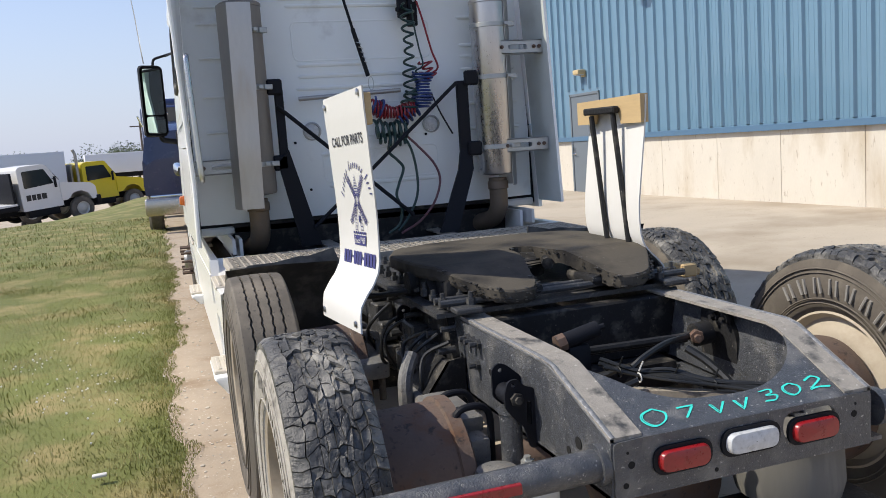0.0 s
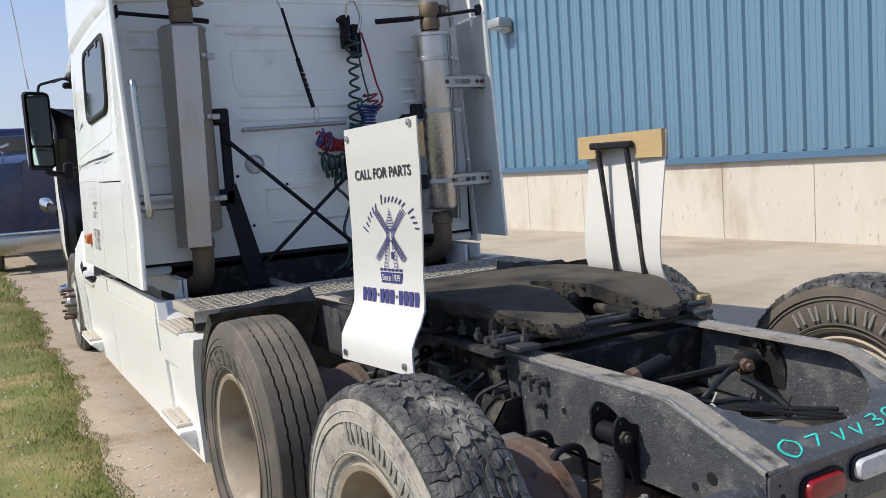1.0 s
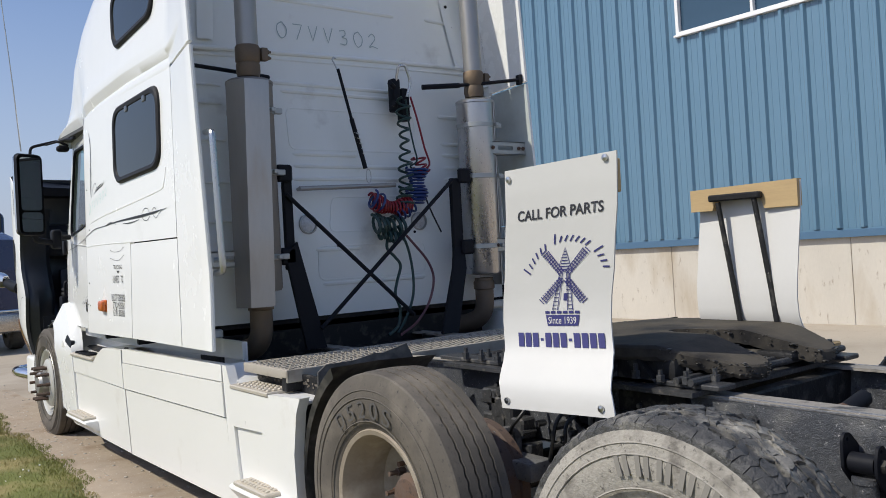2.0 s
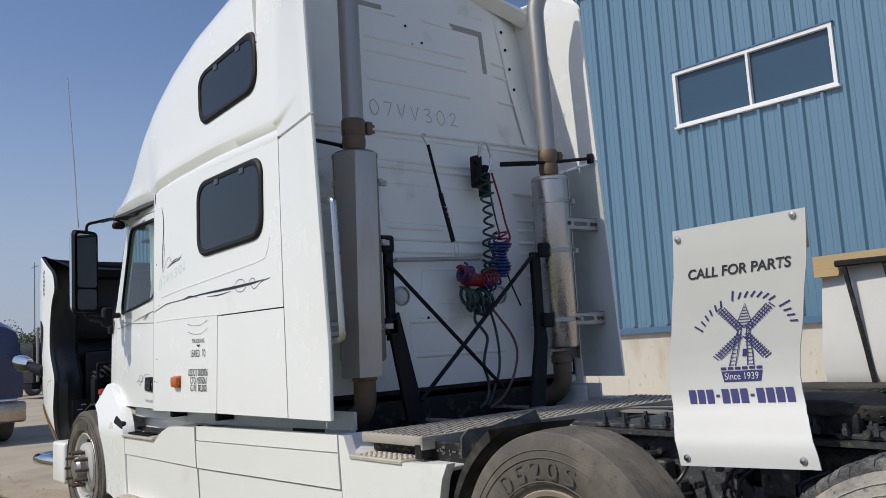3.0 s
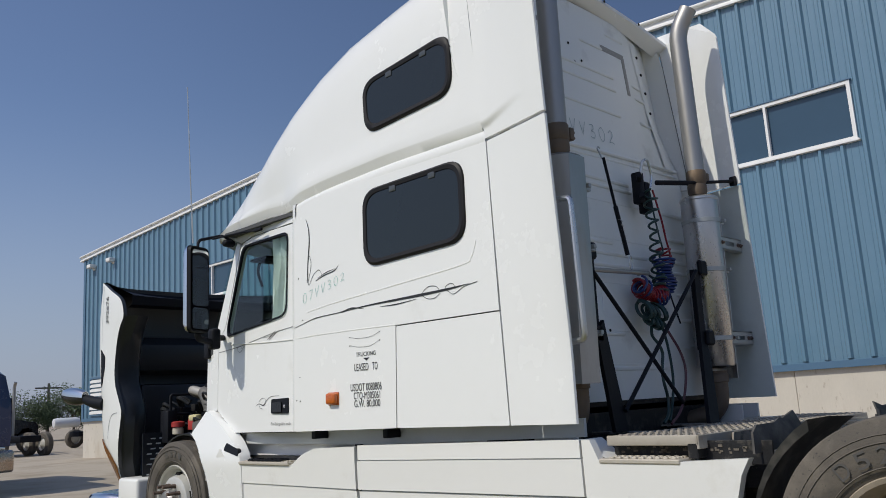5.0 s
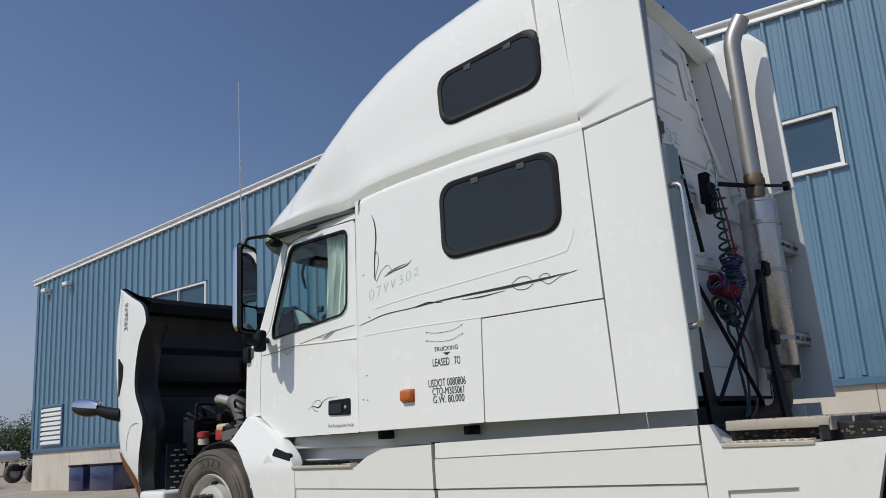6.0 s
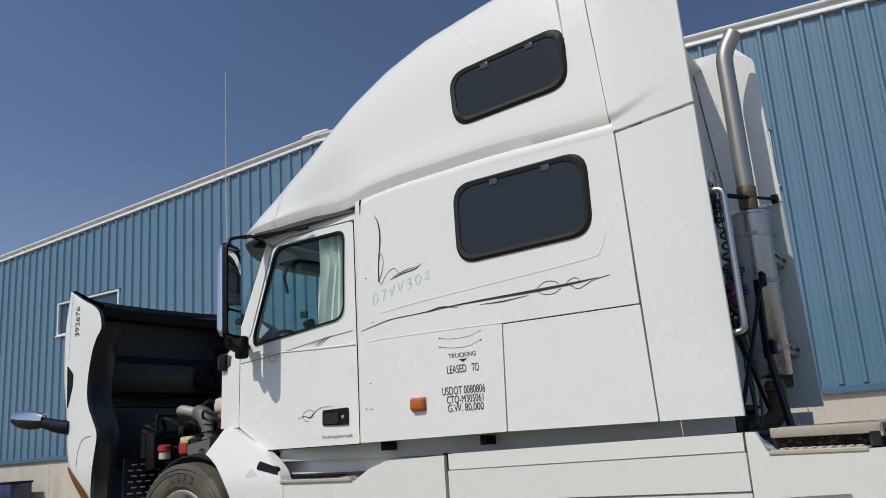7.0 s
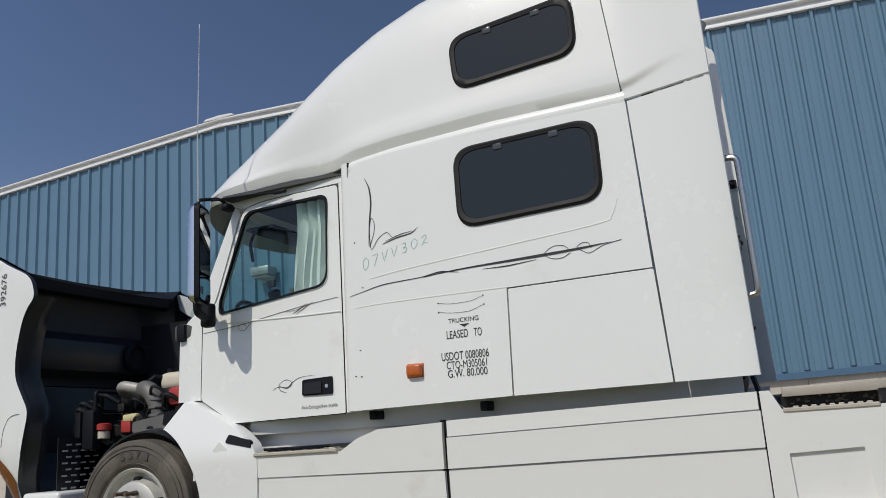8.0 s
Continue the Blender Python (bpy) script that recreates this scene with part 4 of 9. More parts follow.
for right in (False, True):
    put = flank(0.006, right)
    bm = bmesh.new()
    tube(bm, [put(6.044 + 0.119 * f, 2.70 + 1.14 * f, 0.020) for f in (0, 0.25, 0.5, 0.75, 1.0)], 0.009, 6)
    part("roof_seam", bm, GREY_LETTER, TRUCK)
    # ledge under the fairing
    bm = bmesh.new()
    spots = [6.03 + k * 0.1 for k in range(19)]
    grid(bm, [[flank(-k, right)(y, along(LOWER, y) + dz) for y in spots] for k, dz in ((0.034, 0.010), (0.012, 0.006), (0.003, -0.006), (0.001, -0.030), (0.001, -0.060), (0.012, -0.085))])
    part("fairing_ledge", bm, WHITE, TRUCK)

# ---- back wall of the sleeper with pressed ribs ----


def back_y(z):
    return 5.96 + 0.105 * max(0.0, z - 1.6) + 0.02 * max(0, 1.6 - z)


def corner_bow(u, v):
    """Above the roof joint the back's corners curve forward."""
    return 0.14 * abs((u - XC) / 1.195) ** 4 * smooth_step((v - 2.75) / 0.5)


def back(u, v, d=0.0):
    return Vector((u, back_y(v) + corner_bow(u, v) + d, v))


bm = bmesh.new()
rows = []
for i in range(29):
    z = 1.12 + (3.86 - 1.12) * i / 28
    rows.append([(0.04 + (2 * XC - 0.08) * k / 20, back_y(z) + 0.05 * abs(2 * k / 20 - 1) ** 6 * (1.0 - smooth_step((z - 2.75) / 0.5)) + corner_bow(0.04 + (2 * XC - 0.08) * k / 20, z), z + 0.12 * max(0, (z - 3.5)) * (1 - (2 * k / 20 - 1) ** 2)) for k in range(21)])
grid(bm, rows)
bmesh.ops.recalc_face_normals(bm, faces=bm.faces)
part("back_panel", bm, WHITE_BACK, TRUCK, "painted steel back panel with pressed ribs")
bm = bmesh.new()
RIBS = [(0.14, 0.34, z) for z in (1.50, 1.72, 1.95, 2.2, 2.42, 2.53)] + [(1.93, 2.34, z) for z in (1.45, 1.64, 1.82, 1.98, 2.06, 2.15, 2.23, 2.425)]
RIBS += [(0.76, 1.24, 2.13), (0.76, 1.64, 2.055), (0.74, 1.62, 1.975), (0.72, 1.60, 2.525), (0.66, 1.58, 2.575), (0.9, 1.7, 1.315), (0.86, 1.2, 1.53)]
RIBS += [(0.74, 1.66, 3.415), (0.72, 1.66, 3.315), (0.72, 1.66, 3.115), (0.60, 1.06, 3.61), (1.26, 1.57, 3.625), (1.61, 1.90, 3.77), (1.91, 2.09, 3.43), (1.92, 2.11, 3.33), (1.92, 2.14, 3.13), (0.14, 0.40, 3.1), (0.14, 0.40, 3.35)]
for a, b, z in RIBS:
    bm = bmesh.new()
    k = 0.009 if b < 0.45 else 0.014
    tube(bm, [back(a, z, k + 0.002), back(a + 0.03, z, 0.002), back(b - 0.03, z, 0.002), back(b, z, k + 0.002)], k, 10)
    part("pressed_rib", bm, WHITE_BACK, TRUCK)
bm = bmesh.new()
for loop in ([(0.75, 2.16), (1.72, 2.16), (1.72, 2.42), (0.75, 2.42)], [(0.97, 1.64), (1.66, 1.64), (1.66, 1.86), (1.01, 1.86)], [(0.88, 1.34), (1.70, 1.34), (1.70, 1.55), (0.88, 1.55)]):
    bm = bmesh.new()
    pts = [back(u, v, 0.003) for u, v in rounded(loop, 0.05)]
    tube(bm, pts + pts[:1], 0.007, 6, caps=False)
    part("pressed_rib", bm, WHITE_BACK, TRUCK)
# horizontal roof joint on the back panel
bm = bmesh.new()
tube(bm, [back(0.06, 2.745, 0.0), back(1.24, 2.78, -0.002), back(2.30, 2.80, 0.0)], 0.016, 10)
tube(bm, [back(0.06, 2.71, 0.006), back(1.24, 2.735, 0.004), back(2.30, 2.755, 0.006)], 0.010, 8)
part("roof_joint", bm, WHITE_BACK, TRUCK)
# vertical flange with holes at the roof's corner
for s in (0, 1):
    bm = bmesh.new()
    pts = [(2.20, 2.80), (2.15, 3.25), (2.07, 3.82)]
    f = (lambda x: 2 * XC - x) if s else (lambda x: x)
    grid(bm, [[back(f(u - 0.05), v, -0.004) for u, v in pts], [back(f(u), v, -0.018) for u, v in pts], [back(f(u + 0.05), v, -0.01) for u, v in pts]])
    part("corner_flange", bm, WHITE_BACK, TRUCK)
    # Black discs drawn for the flange's holes, shade put into their colour.
    for z in ((3.10, 3.26, 3.42, 3.57, 3.71) if s == 0 else ()):
        bm = bmesh.new()
        u = 2.15 - (z - 3.25) * (0.14 if z > 3.25 else 0.11)
        tube(bm, [back(f(u), z, -0.022), back(f(u), z, -0.010)], 0.012, 10)
        part("hole_plug", bm, SEAM, TRUCK)
    # perforated vent corner
    bm = bmesh.new()
    plate(bm, [(f(1.54), 3.66), (f(1.86), 3.66), (f(1.86), 3.33), (f(1.82), 3.33), (f(1.82), 3.615), (f(1.54), 3.615)], lambda u, v, d: back(u, v, -0.004 + d), 0.004)
    part("vent_mesh", bm, material("vent_mesh", (0.34, 0.33, 0.30), 0.7, var=0.35, fine=400, scale=200), TRUCK)
# roof lip over the back
bm = bmesh.new()
rows = []
for k in range(25):
    u = k / 24 * 2 - 1
    x = XC + u * 1.17
    zz = 3.84 + 0.14 * (1 - u * u)
    yb = 6.13 - 0.04 * abs(u) ** 3
    rows.append([(x, 6.30, zz + 0.03), (x, yb + 0.02, zz + 0.035), (x, yb, zz + 0.02), (x, yb, zz - 0.005), (x, back_y(3.8) + 0.02, zz - 0.06)])
grid(bm, rows)
part("roof_lip", bm, WHITE, TRUCK)
for u in (-0.35, -0.30, 0.28, 0.66):
    bm = bmesh.new()
    bolt(bm, (XC + u * 1.17, 6.12 - 0.04 * abs(u) ** 3, 3.852 + 0.14 * (1 - u * u)), (0, -1, 0), 0.012, 0.004)
    part("rivet", bm, SEAM, TRUCK)
for x, z in ((1.12, 3.55), (1.25, 3.45), (1.16, 3.42), (0.70, 1.62), (1.02, 1.55), (0.78, 1.30), (1.62, 1.62)):
    bm = bmesh.new()
    bolt(bm, back(x, z, -0.002), (0, -1, 0), 0.010, 0.004)
    part("rivet", bm, SEAM, TRUCK)
# inner lower skirt under the back panel and dark sub-frame
bm = bmesh.new()
box(bm, (0.24, 6.0, 0.86), (2 * XC - 0.24, 6.35, 1.13), 0.01, 1)
box(bm, (0.30, 5.55, 0.72), (2 * XC - 0.30, 6.1, 0.90), 0.01, 1)
part("cab_subframe", bm, GUNK, TRUCK)
for s in (0, 1):
    bm = bmesh.new()
    f = (lambda x: 2 * XC - x) if s else (lambda x: x)
    plate(bm, [(5.63, 0.955), (5.63, 1.05), (8.75, 1.06), (8.78, 0.93), (7.3, 0.92)], lambda u, v, d: Vector((f(0.20 + d), u, v)), 0.02)
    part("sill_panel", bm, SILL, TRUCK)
    for y in (7.04, 7.77):
        bm = bmesh.new()
        box(bm, (min(f(0.085), f(0.20)), y - 0.022, 0.965), (max(f(0.085), f(0.20)), y + 0.022, 1.02), 0.006)
        part("rubber_stop", bm, BLACK_PLASTIC, TRUCK)
    # brackets that hold the extenders
    BY = 5.80 if s == 0 else 5.69
    for z in ((1.50,) if s == 0 else (1.50, 2.17)):
        br = bmesh.new()
        x0, x1 = sorted((f(0.035), f(0.40)))
        plate(br, rounded([(x0, z - 0.045), (x1, z - 0.045), (x1, z + 0.045), (x0, z + 0.045)], 0.008, 2), lambda u, v, d: Vector((u, BY + d, v)), 0.012,
              [rounded([(x0 + 0.10, z - 0.016), (x0 + 0.24, z - 0.016), (x0 + 0.24, z + 0.016), (x0 + 0.10, z + 0.016)], 0.014, 3)])
        holder = part("extender_bracket", br, BRACKET, TRUCK, "galvanised extender bracket")
        bm = bmesh.new()
        box(bm, (x0, BY, z + 0.038), (x1, BY + 0.055, z + 0.048), 0.002, 1)
        box(bm, (x0, BY, z - 0.048), (x1, BY + 0.055, z - 0.038), 0.002, 1)
        part("flange", bm, BRACKET, holder)
        bm = bmesh.new()
        for q in (0.05, 0.29, 0.33):
            bm = bmesh.new()
            bolt(bm, (x0 + q, BY, z), (0, -1, 0), 0.014, 0.01)
            part("bolt", bm, RUST, holder)
    bm = bmesh.new()
    x0, x1 = sorted((f(0.10), f(0.72)))
    if s:
        tube(bm, [(f(0.07), 5.68, 2.655), (f(0.12), 5.69, 2.65), (f(0.35), 5.75, 2.62), (f(0.70), 5.93, 2.60)], 0.012, 8)
        tube(bm, [(f(0.50), 5.83, 2.61), (f(0.74), 5.94, 2.60)], 0.018, 8)
        box(bm, (min(f(0.06), f(0.085)), 5.66, 2.62), (max(f(0.06), f(0.085)), 5.71, 2.69), 0.004, 1)
    else:
        tube(bm, [(0.055, 5.90, 2.60), (0.45, 5.94, 2.585)], 0.012, 8)
        tube(bm, [(0.40, 5.935, 2.586), (0.60, 5.955, 2.575)], 0.016, 8)
        box(bm, (0.05, 5.87, 2.57), (0.065, 5.94, 2.64), 0.004, 1)
    part("stay_rod", bm, BLACK_PLASTIC, TRUCK)

# round port lights on the back panel
for x in (0.82, 1.665):
    bm = bmesh.new()
    lathe(bm, [(0.062, 0.004), (0.062, -0.012), (0.052, -0.016), (0.050, -0.004), (0.001, -0.008)], back(x, 1.69), "y", 28)
    port = part("port_lamp", bm, BRACKET, TRUCK)
    bm = bmesh.new()
    lathe(bm, [(0.048, -0.006), (0.03, -0.013), (0.001, -0.015)], back(x, 1.69), "y", 24)
    part("lens", bm, CLEAR_LENS, port)

# ---- side windows ----
for right in (False, True):
    for quad, rad in (([(7.084, 3.276), (6.275, 3.360), (6.268, 2.968), (7.056, 2.910)], 0.095), ([(7.095, 2.533), (6.206, 2.549), (6.200, 2.060), (7.084, 2.031)], 0.10)):
        outer = rounded(quad, rad * 1.35, 9)
        mid = Vector((sum(p[0] for p in quad) / 4, sum(p[1] for p in quad) / 4))

        def inset(d):
            w, h = abs(quad[0][0] - quad[1][0]) / 2, abs(quad[0][1] - quad[3][1]) / 2
            return [(mid.x + (u - mid.x) * (1 - d / w), mid.y + (v - mid.y) * (1 - d / h)) for u, v in outer]

        bm = bmesh.new()
        loops = [[flank(o, right)(u, v) for u, v in inset(i)] for i, o in ((-0.004, 0.0), (0.0, 0.012), (0.012, 0.020), (0.034, 0.016), (0.040, 0.004))]
        grid(bm, [lp + lp[:1] for lp in loops])
        bmesh.ops.remove_doubles(bm, verts=bm.verts, dist=1e-5)
        bmesh.ops.recalc_face_normals(bm, faces=bm.faces)
        win = part("side_window", bm, WINDOW_FRAME, TRUCK, "dark tinted sleeper window in a black rubber gasket")
        bm = bmesh.new()
        plate(bm, inset(0.036), flank(0.010, right), 0.005)
        part("pane", bm, GLASS_DARK, win)
        for f in (0.33, 0.72):
            u = quad[0][0] + (quad[1][0] - quad[0][0]) * f
            v = quad[0][1] + (quad[1][1] - quad[0][1]) * f - 0.045
            bm = bmesh.new()
            pts = [flank(0.012, right)(u + a, v + b) for a, b in ((-0.03, -0.02), (0.03, 0.025))]
            lo = [min(p[i] for p in pts) for i in range(3)]
            hi = [max(p[i] for p in pts) for i in range(3)]
            lo[0] -= 0.004
            hi[0] += 0.004
            box(bm, lo, hi, 0.006)
            part("latch", bm, LATCH, win)

# ---- doors ----
DOOR_OUT = rounded([(7.880, 1.018), (7.905, 2.500), (8.30, 2.512), (8.60, 2.512), (8.770, 2.487), (9.030, 1.850), (9.160, 1.745), (9.165, 1.190), (8.845, 1.015)], [0.01, 0.03, 0, 0.05, 0.06, 0.05, 0.03, 0.02, 0.02])
DOOR_WIN = rounded([(7.990, 2.455), (7.998, 1.835), (9.000, 1.762), (9.000, 1.850), (8.745, 2.470)], [0.07, 0.10, 0.06, 0.03, 0.08], 6)


def shrink(loop, d):
    mx, my = sum(p[0] for p in loop) / len(loop), sum(p[1] for p in loop) / len(loop)
    return [(u - math.copysign(min(d, abs(u - mx)), u - mx), v - math.copysign(min(d, abs(v - my)), v - my)) for u, v in loop]


for right in (False, True):
    put = flank(0.0, right, True)
    bm = bmesh.new()
    plate(bm, DOOR_OUT, flank(-0.006, right, True), 0.05, [DOOR_WIN])
    cab_door = part("cab_door", bm, WHITE, TRUCK, "white cab door with fine scroll pinstripes")
    bm = bmesh.new()
    loops = [[flank(o - 0.006, right, True)(u, v) for u, v in shrink(DOOR_WIN, i)] for i, o in ((-0.006, 0.0), (0.0, 0.008), (0.016, 0.008), (0.022, -0.01))]
    grid(bm, [lp + lp[:1] for lp in loops])
    bmesh.ops.recalc_face_normals(bm, faces=bm.faces)
    part("window_gasket", bm, BLACK_PLASTIC, cab_door)
    bm = bmesh.new()
    vg = [bm.verts.new(flank(-0.018, right, True)(u, v)) for u, v in shrink(DOOR_WIN, 0.012)]
    bm.faces.new(vg)
    bmesh.ops.recalc_face_normals(bm, faces=bm.faces)
    face = bm.faces[:][0]
    if face.normal.x * (1 if right else -1) < 0:
        face.normal_flip()
    part("window_glass", bm, GLASS, cab_door).visible_shadow = False
    # dark seam round the door
    bm = bmesh.new()
    pts = [flank(-0.012, right, True)(u, v) for u, v in DOOR_OUT]
    tube(bm, pts + pts[:1], 0.0050, 6, caps=False)
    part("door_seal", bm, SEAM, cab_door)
    # handle recess and lever
    bm = bmesh.new()
    hp = flank(0.004, right, True)
    plate(bm, rounded([(7.975, 1.152), (7.975, 1.262), (8.225, 1.258), (8.228, 1.158)], 0.015, 4), lambda u, v, d: hp(u, v - 0.01, d + 0.0), 0.012)
    handle = part("door_handle", bm, BLACK_PLASTIC, cab_door, "black pull handle with lock")
    bm = bmesh.new()
    hp2 = flank(0.012, right, True)
    plate(bm, rounded([(8.06, 1.162), (8.06, 1.235), (8.205, 1.232), (8.205, 1.164)], 0.012, 4), lambda u, v, d: hp2(u, v - 0.008, d), 0.012)
    part("lever", bm, BLACK_GLOSS, handle)
    bm = bmesh.new()
    bolt(bm, flank(0.004, right, True)(8.02, 1.195), (-1 if not right else 1, 0, 0), 0.012, 0.004, 12)
    part("lock", bm, CHROME, handle)
    # crease below the window
    bm = bmesh.new()
    tube(bm, [flank(-0.004, right, True)(u, v, -0.0) for u, v in curve2([(7.90, 1.655), (8.3, 1.668), (8.75, 1.690), (8.95, 1.700)], 6)], 0.005, 6)
    part("crease", bm, WHITE, cab_door)

# B-pillar strip, cowl and A-pillar, visor
for right in (False, True):
    bm = bmesh.new()
    plate(bm, [(7.80, 2.50), (7.80, 2.60), (8.05, 2.60), (8.45, 2.62), (8.70, 2.60), (8.93, 2.55), (8.78, 2.495), (8.60, 2.522), (7.90, 2.512)], flank(-0.009, right, True), 0.05)
    part("door_header", bm, WHITE, TRUCK)
    bm = bmesh.new()
    plate(bm, rounded([(9.175, 1.19), (9.175, 1.745), (9.045, 1.86), (8.80, 2.48), (8.86, 2.52), (9.10, 2.05), (9.22, 1.82), (9.40, 1.70), (9.40, 1.19)], [0, 0.03, 0.04, 0.02, 0.02, 0.1, 0.05, 0.03, 0]), flank(-0.01, right, True), 0.06)
    part("cowl_side", bm, WHITE, TRUCK)
    bm = bmesh.new()
    lo = flank(0.02, right, True)(9.33, 1.62)
    hi = flank(-0.01, right, True)(9.40, 1.74)
    box(bm, [min(a, b) for a, b in zip(lo, hi)], [max(a, b) for a, b in zip(lo, hi)], 0.008)
    part("cowl_vent", bm, BLACK_PLASTIC, TRUCK)
# pillar strip between the sleeper's shoulder and the door
for right in (False, True):
    bm = bmesh.new()
    plate(bm, [(7.80, 1.02), (7.873, 1.02), (7.897, 2.51), (7.80, 2.51)], flank(-0.010, right, True), 0.03)
    part("door_pillar", bm, WHITE, TRUCK)
# front bulkhead, windscreen and cab inside
bm = bmesh.new()
box(bm, (0.24, 9.36, 0.95), (2 * XC - 0.24, 9.42, 1.74), 0.01, 1)
part("bulkhead", bm, BLACK_PLASTIC, TRUCK)
bm = bmesh.new()
rows = []
for f in (0, 0.5, 1.0):
    rows.append([(0.21 + (2 * XC - 0.42) * k / 8, 9.32 - 0.42 * f + 0.22 * (1 - (k / 4 - 1) ** 2), 1.74 + 0.80 * f) for k in range(9)])
grid(bm, rows)
bm.normal_update()
if bm.faces[:][0].normal.y < 0:
    bmesh.ops.reverse_faces(bm, faces=bm.faces)
part("windscreen", bm, GLASS, TRUCK).visible_shadow = False
bm = bmesh.new()
box(bm, (0.22, 8.95, 1.62), (2 * XC - 0.22, 9.45, 1.75), 0.03)
part("dashboard", bm, INTERIOR, TRUCK)
bm = bmesh.new()
box(bm, (0.08, 7.86, 1.06), (2 * XC - 0.08, 7.89, 2.60))
part("cab_partition", bm, INTERIOR, TRUCK)
bm = bmesh.new()
box(bm, (0.1, 7.88, 2.56), (2 * XC - 0.1, 8.9, 2.585))
part("headliner", bm, INTERIOR, TRUCK)
for s in (0, 1):
    f = (lambda x: 2 * XC - x) if s else (lambda x: x)
    bm = bmesh.new()
    box(bm, (min(f(0.42), f(0.92)), 8.05, 1.35), (max(f(0.42), f(0.92)), 8.55, 1.50), 0.05)
    box(bm, (min(f(0.44), f(0.90)), 7.98, 1.45), (max(f(0.44), f(0.90)), 8.12, 1.98), 0.05)
    box(bm, (min(f(0.55), f(0.80)), 7.97, 1.98), (max(f(0.55), f(0.80)), 8.08, 2.18), 0.04)
    part("seat", bm, INTERIOR, TRUCK)
bm = bmesh.new()
wheel_at = Matrix.Translation((0.66, 9.02, 1.74)) @ Euler((radians(58), 0, 0)).to_matrix().to_4x4()
pts = [wheel_at @ Vector((0.22 * math.cos(a), 0.22 * math.sin(a), 0)) for a in [k * math.pi / 16 for k in range(32)]]
tube(bm, pts + pts[:1], 0.017, 8, caps=False)
for a in (0.3, 2.8, 4.7):
    tube(bm, [wheel_at @ Vector((0, 0, 0.02)), wheel_at @ Vector((0.21 * math.cos(a), 0.21 * math.sin(a), 0))], 0.014, 6)
tube(bm, [wheel_at @ Vector((0, 0, 0.03)), wheel_at @ Vector((0, 0, -0.25))], 0.04, 10)
part("steering_wheel", bm, BLACK_PLASTIC, TRUCK)
bm = bmesh.new()
tube(bm, [(0.58, 8.86, 1.93), (0.64, 8.83, 1.96)], 0.032, 10)
tube(bm, [(0.50, 8.62, 1.93), (0.66, 8.60, 1.95), (0.80, 8.60, 1.92)], 0.020, 8)
box(bm, (0.46, 8.74, 1.97), (0.49, 8.80, 2.02), 0.006)
part("dash_device", bm, GREY_LETTER, TRUCK)
bm = bmesh.new()
box(bm, (0.30, 8.62, 2.36), (0.86, 8.86, 2.385), 0.01)
tube(bm, bent([(0.40, 8.84, 2.40), (0.40, 8.90, 2.30), (0.46, 8.92, 2.18)], 0.04), 0.012, 8)
part("sun_visor", bm, BLACK_PLASTIC, TRUCK, "dark folding sun visor")
# curtain with folds behind the door window
bm = bmesh.new()
rows = []
for i in range(15):
    z = 2.46 - 0.66 * i / 14
    rows.append([(0.215 + 0.030 * math.sin(k * 1.25 + 0.4 * i / 14) + 0.02 * math.sin(k * 2.9 + i * 0.15), 8.02 + (0.0165 + 0.0055 * max(0.0, i / 14 - 0.35)) * k + 0.004 * math.sin(i * 0.5 + k * 0.2), z) for k in range(20)])
grid(bm, rows)
part("curtain", bm, CURTAIN, TRUCK, "pale gathered curtain")

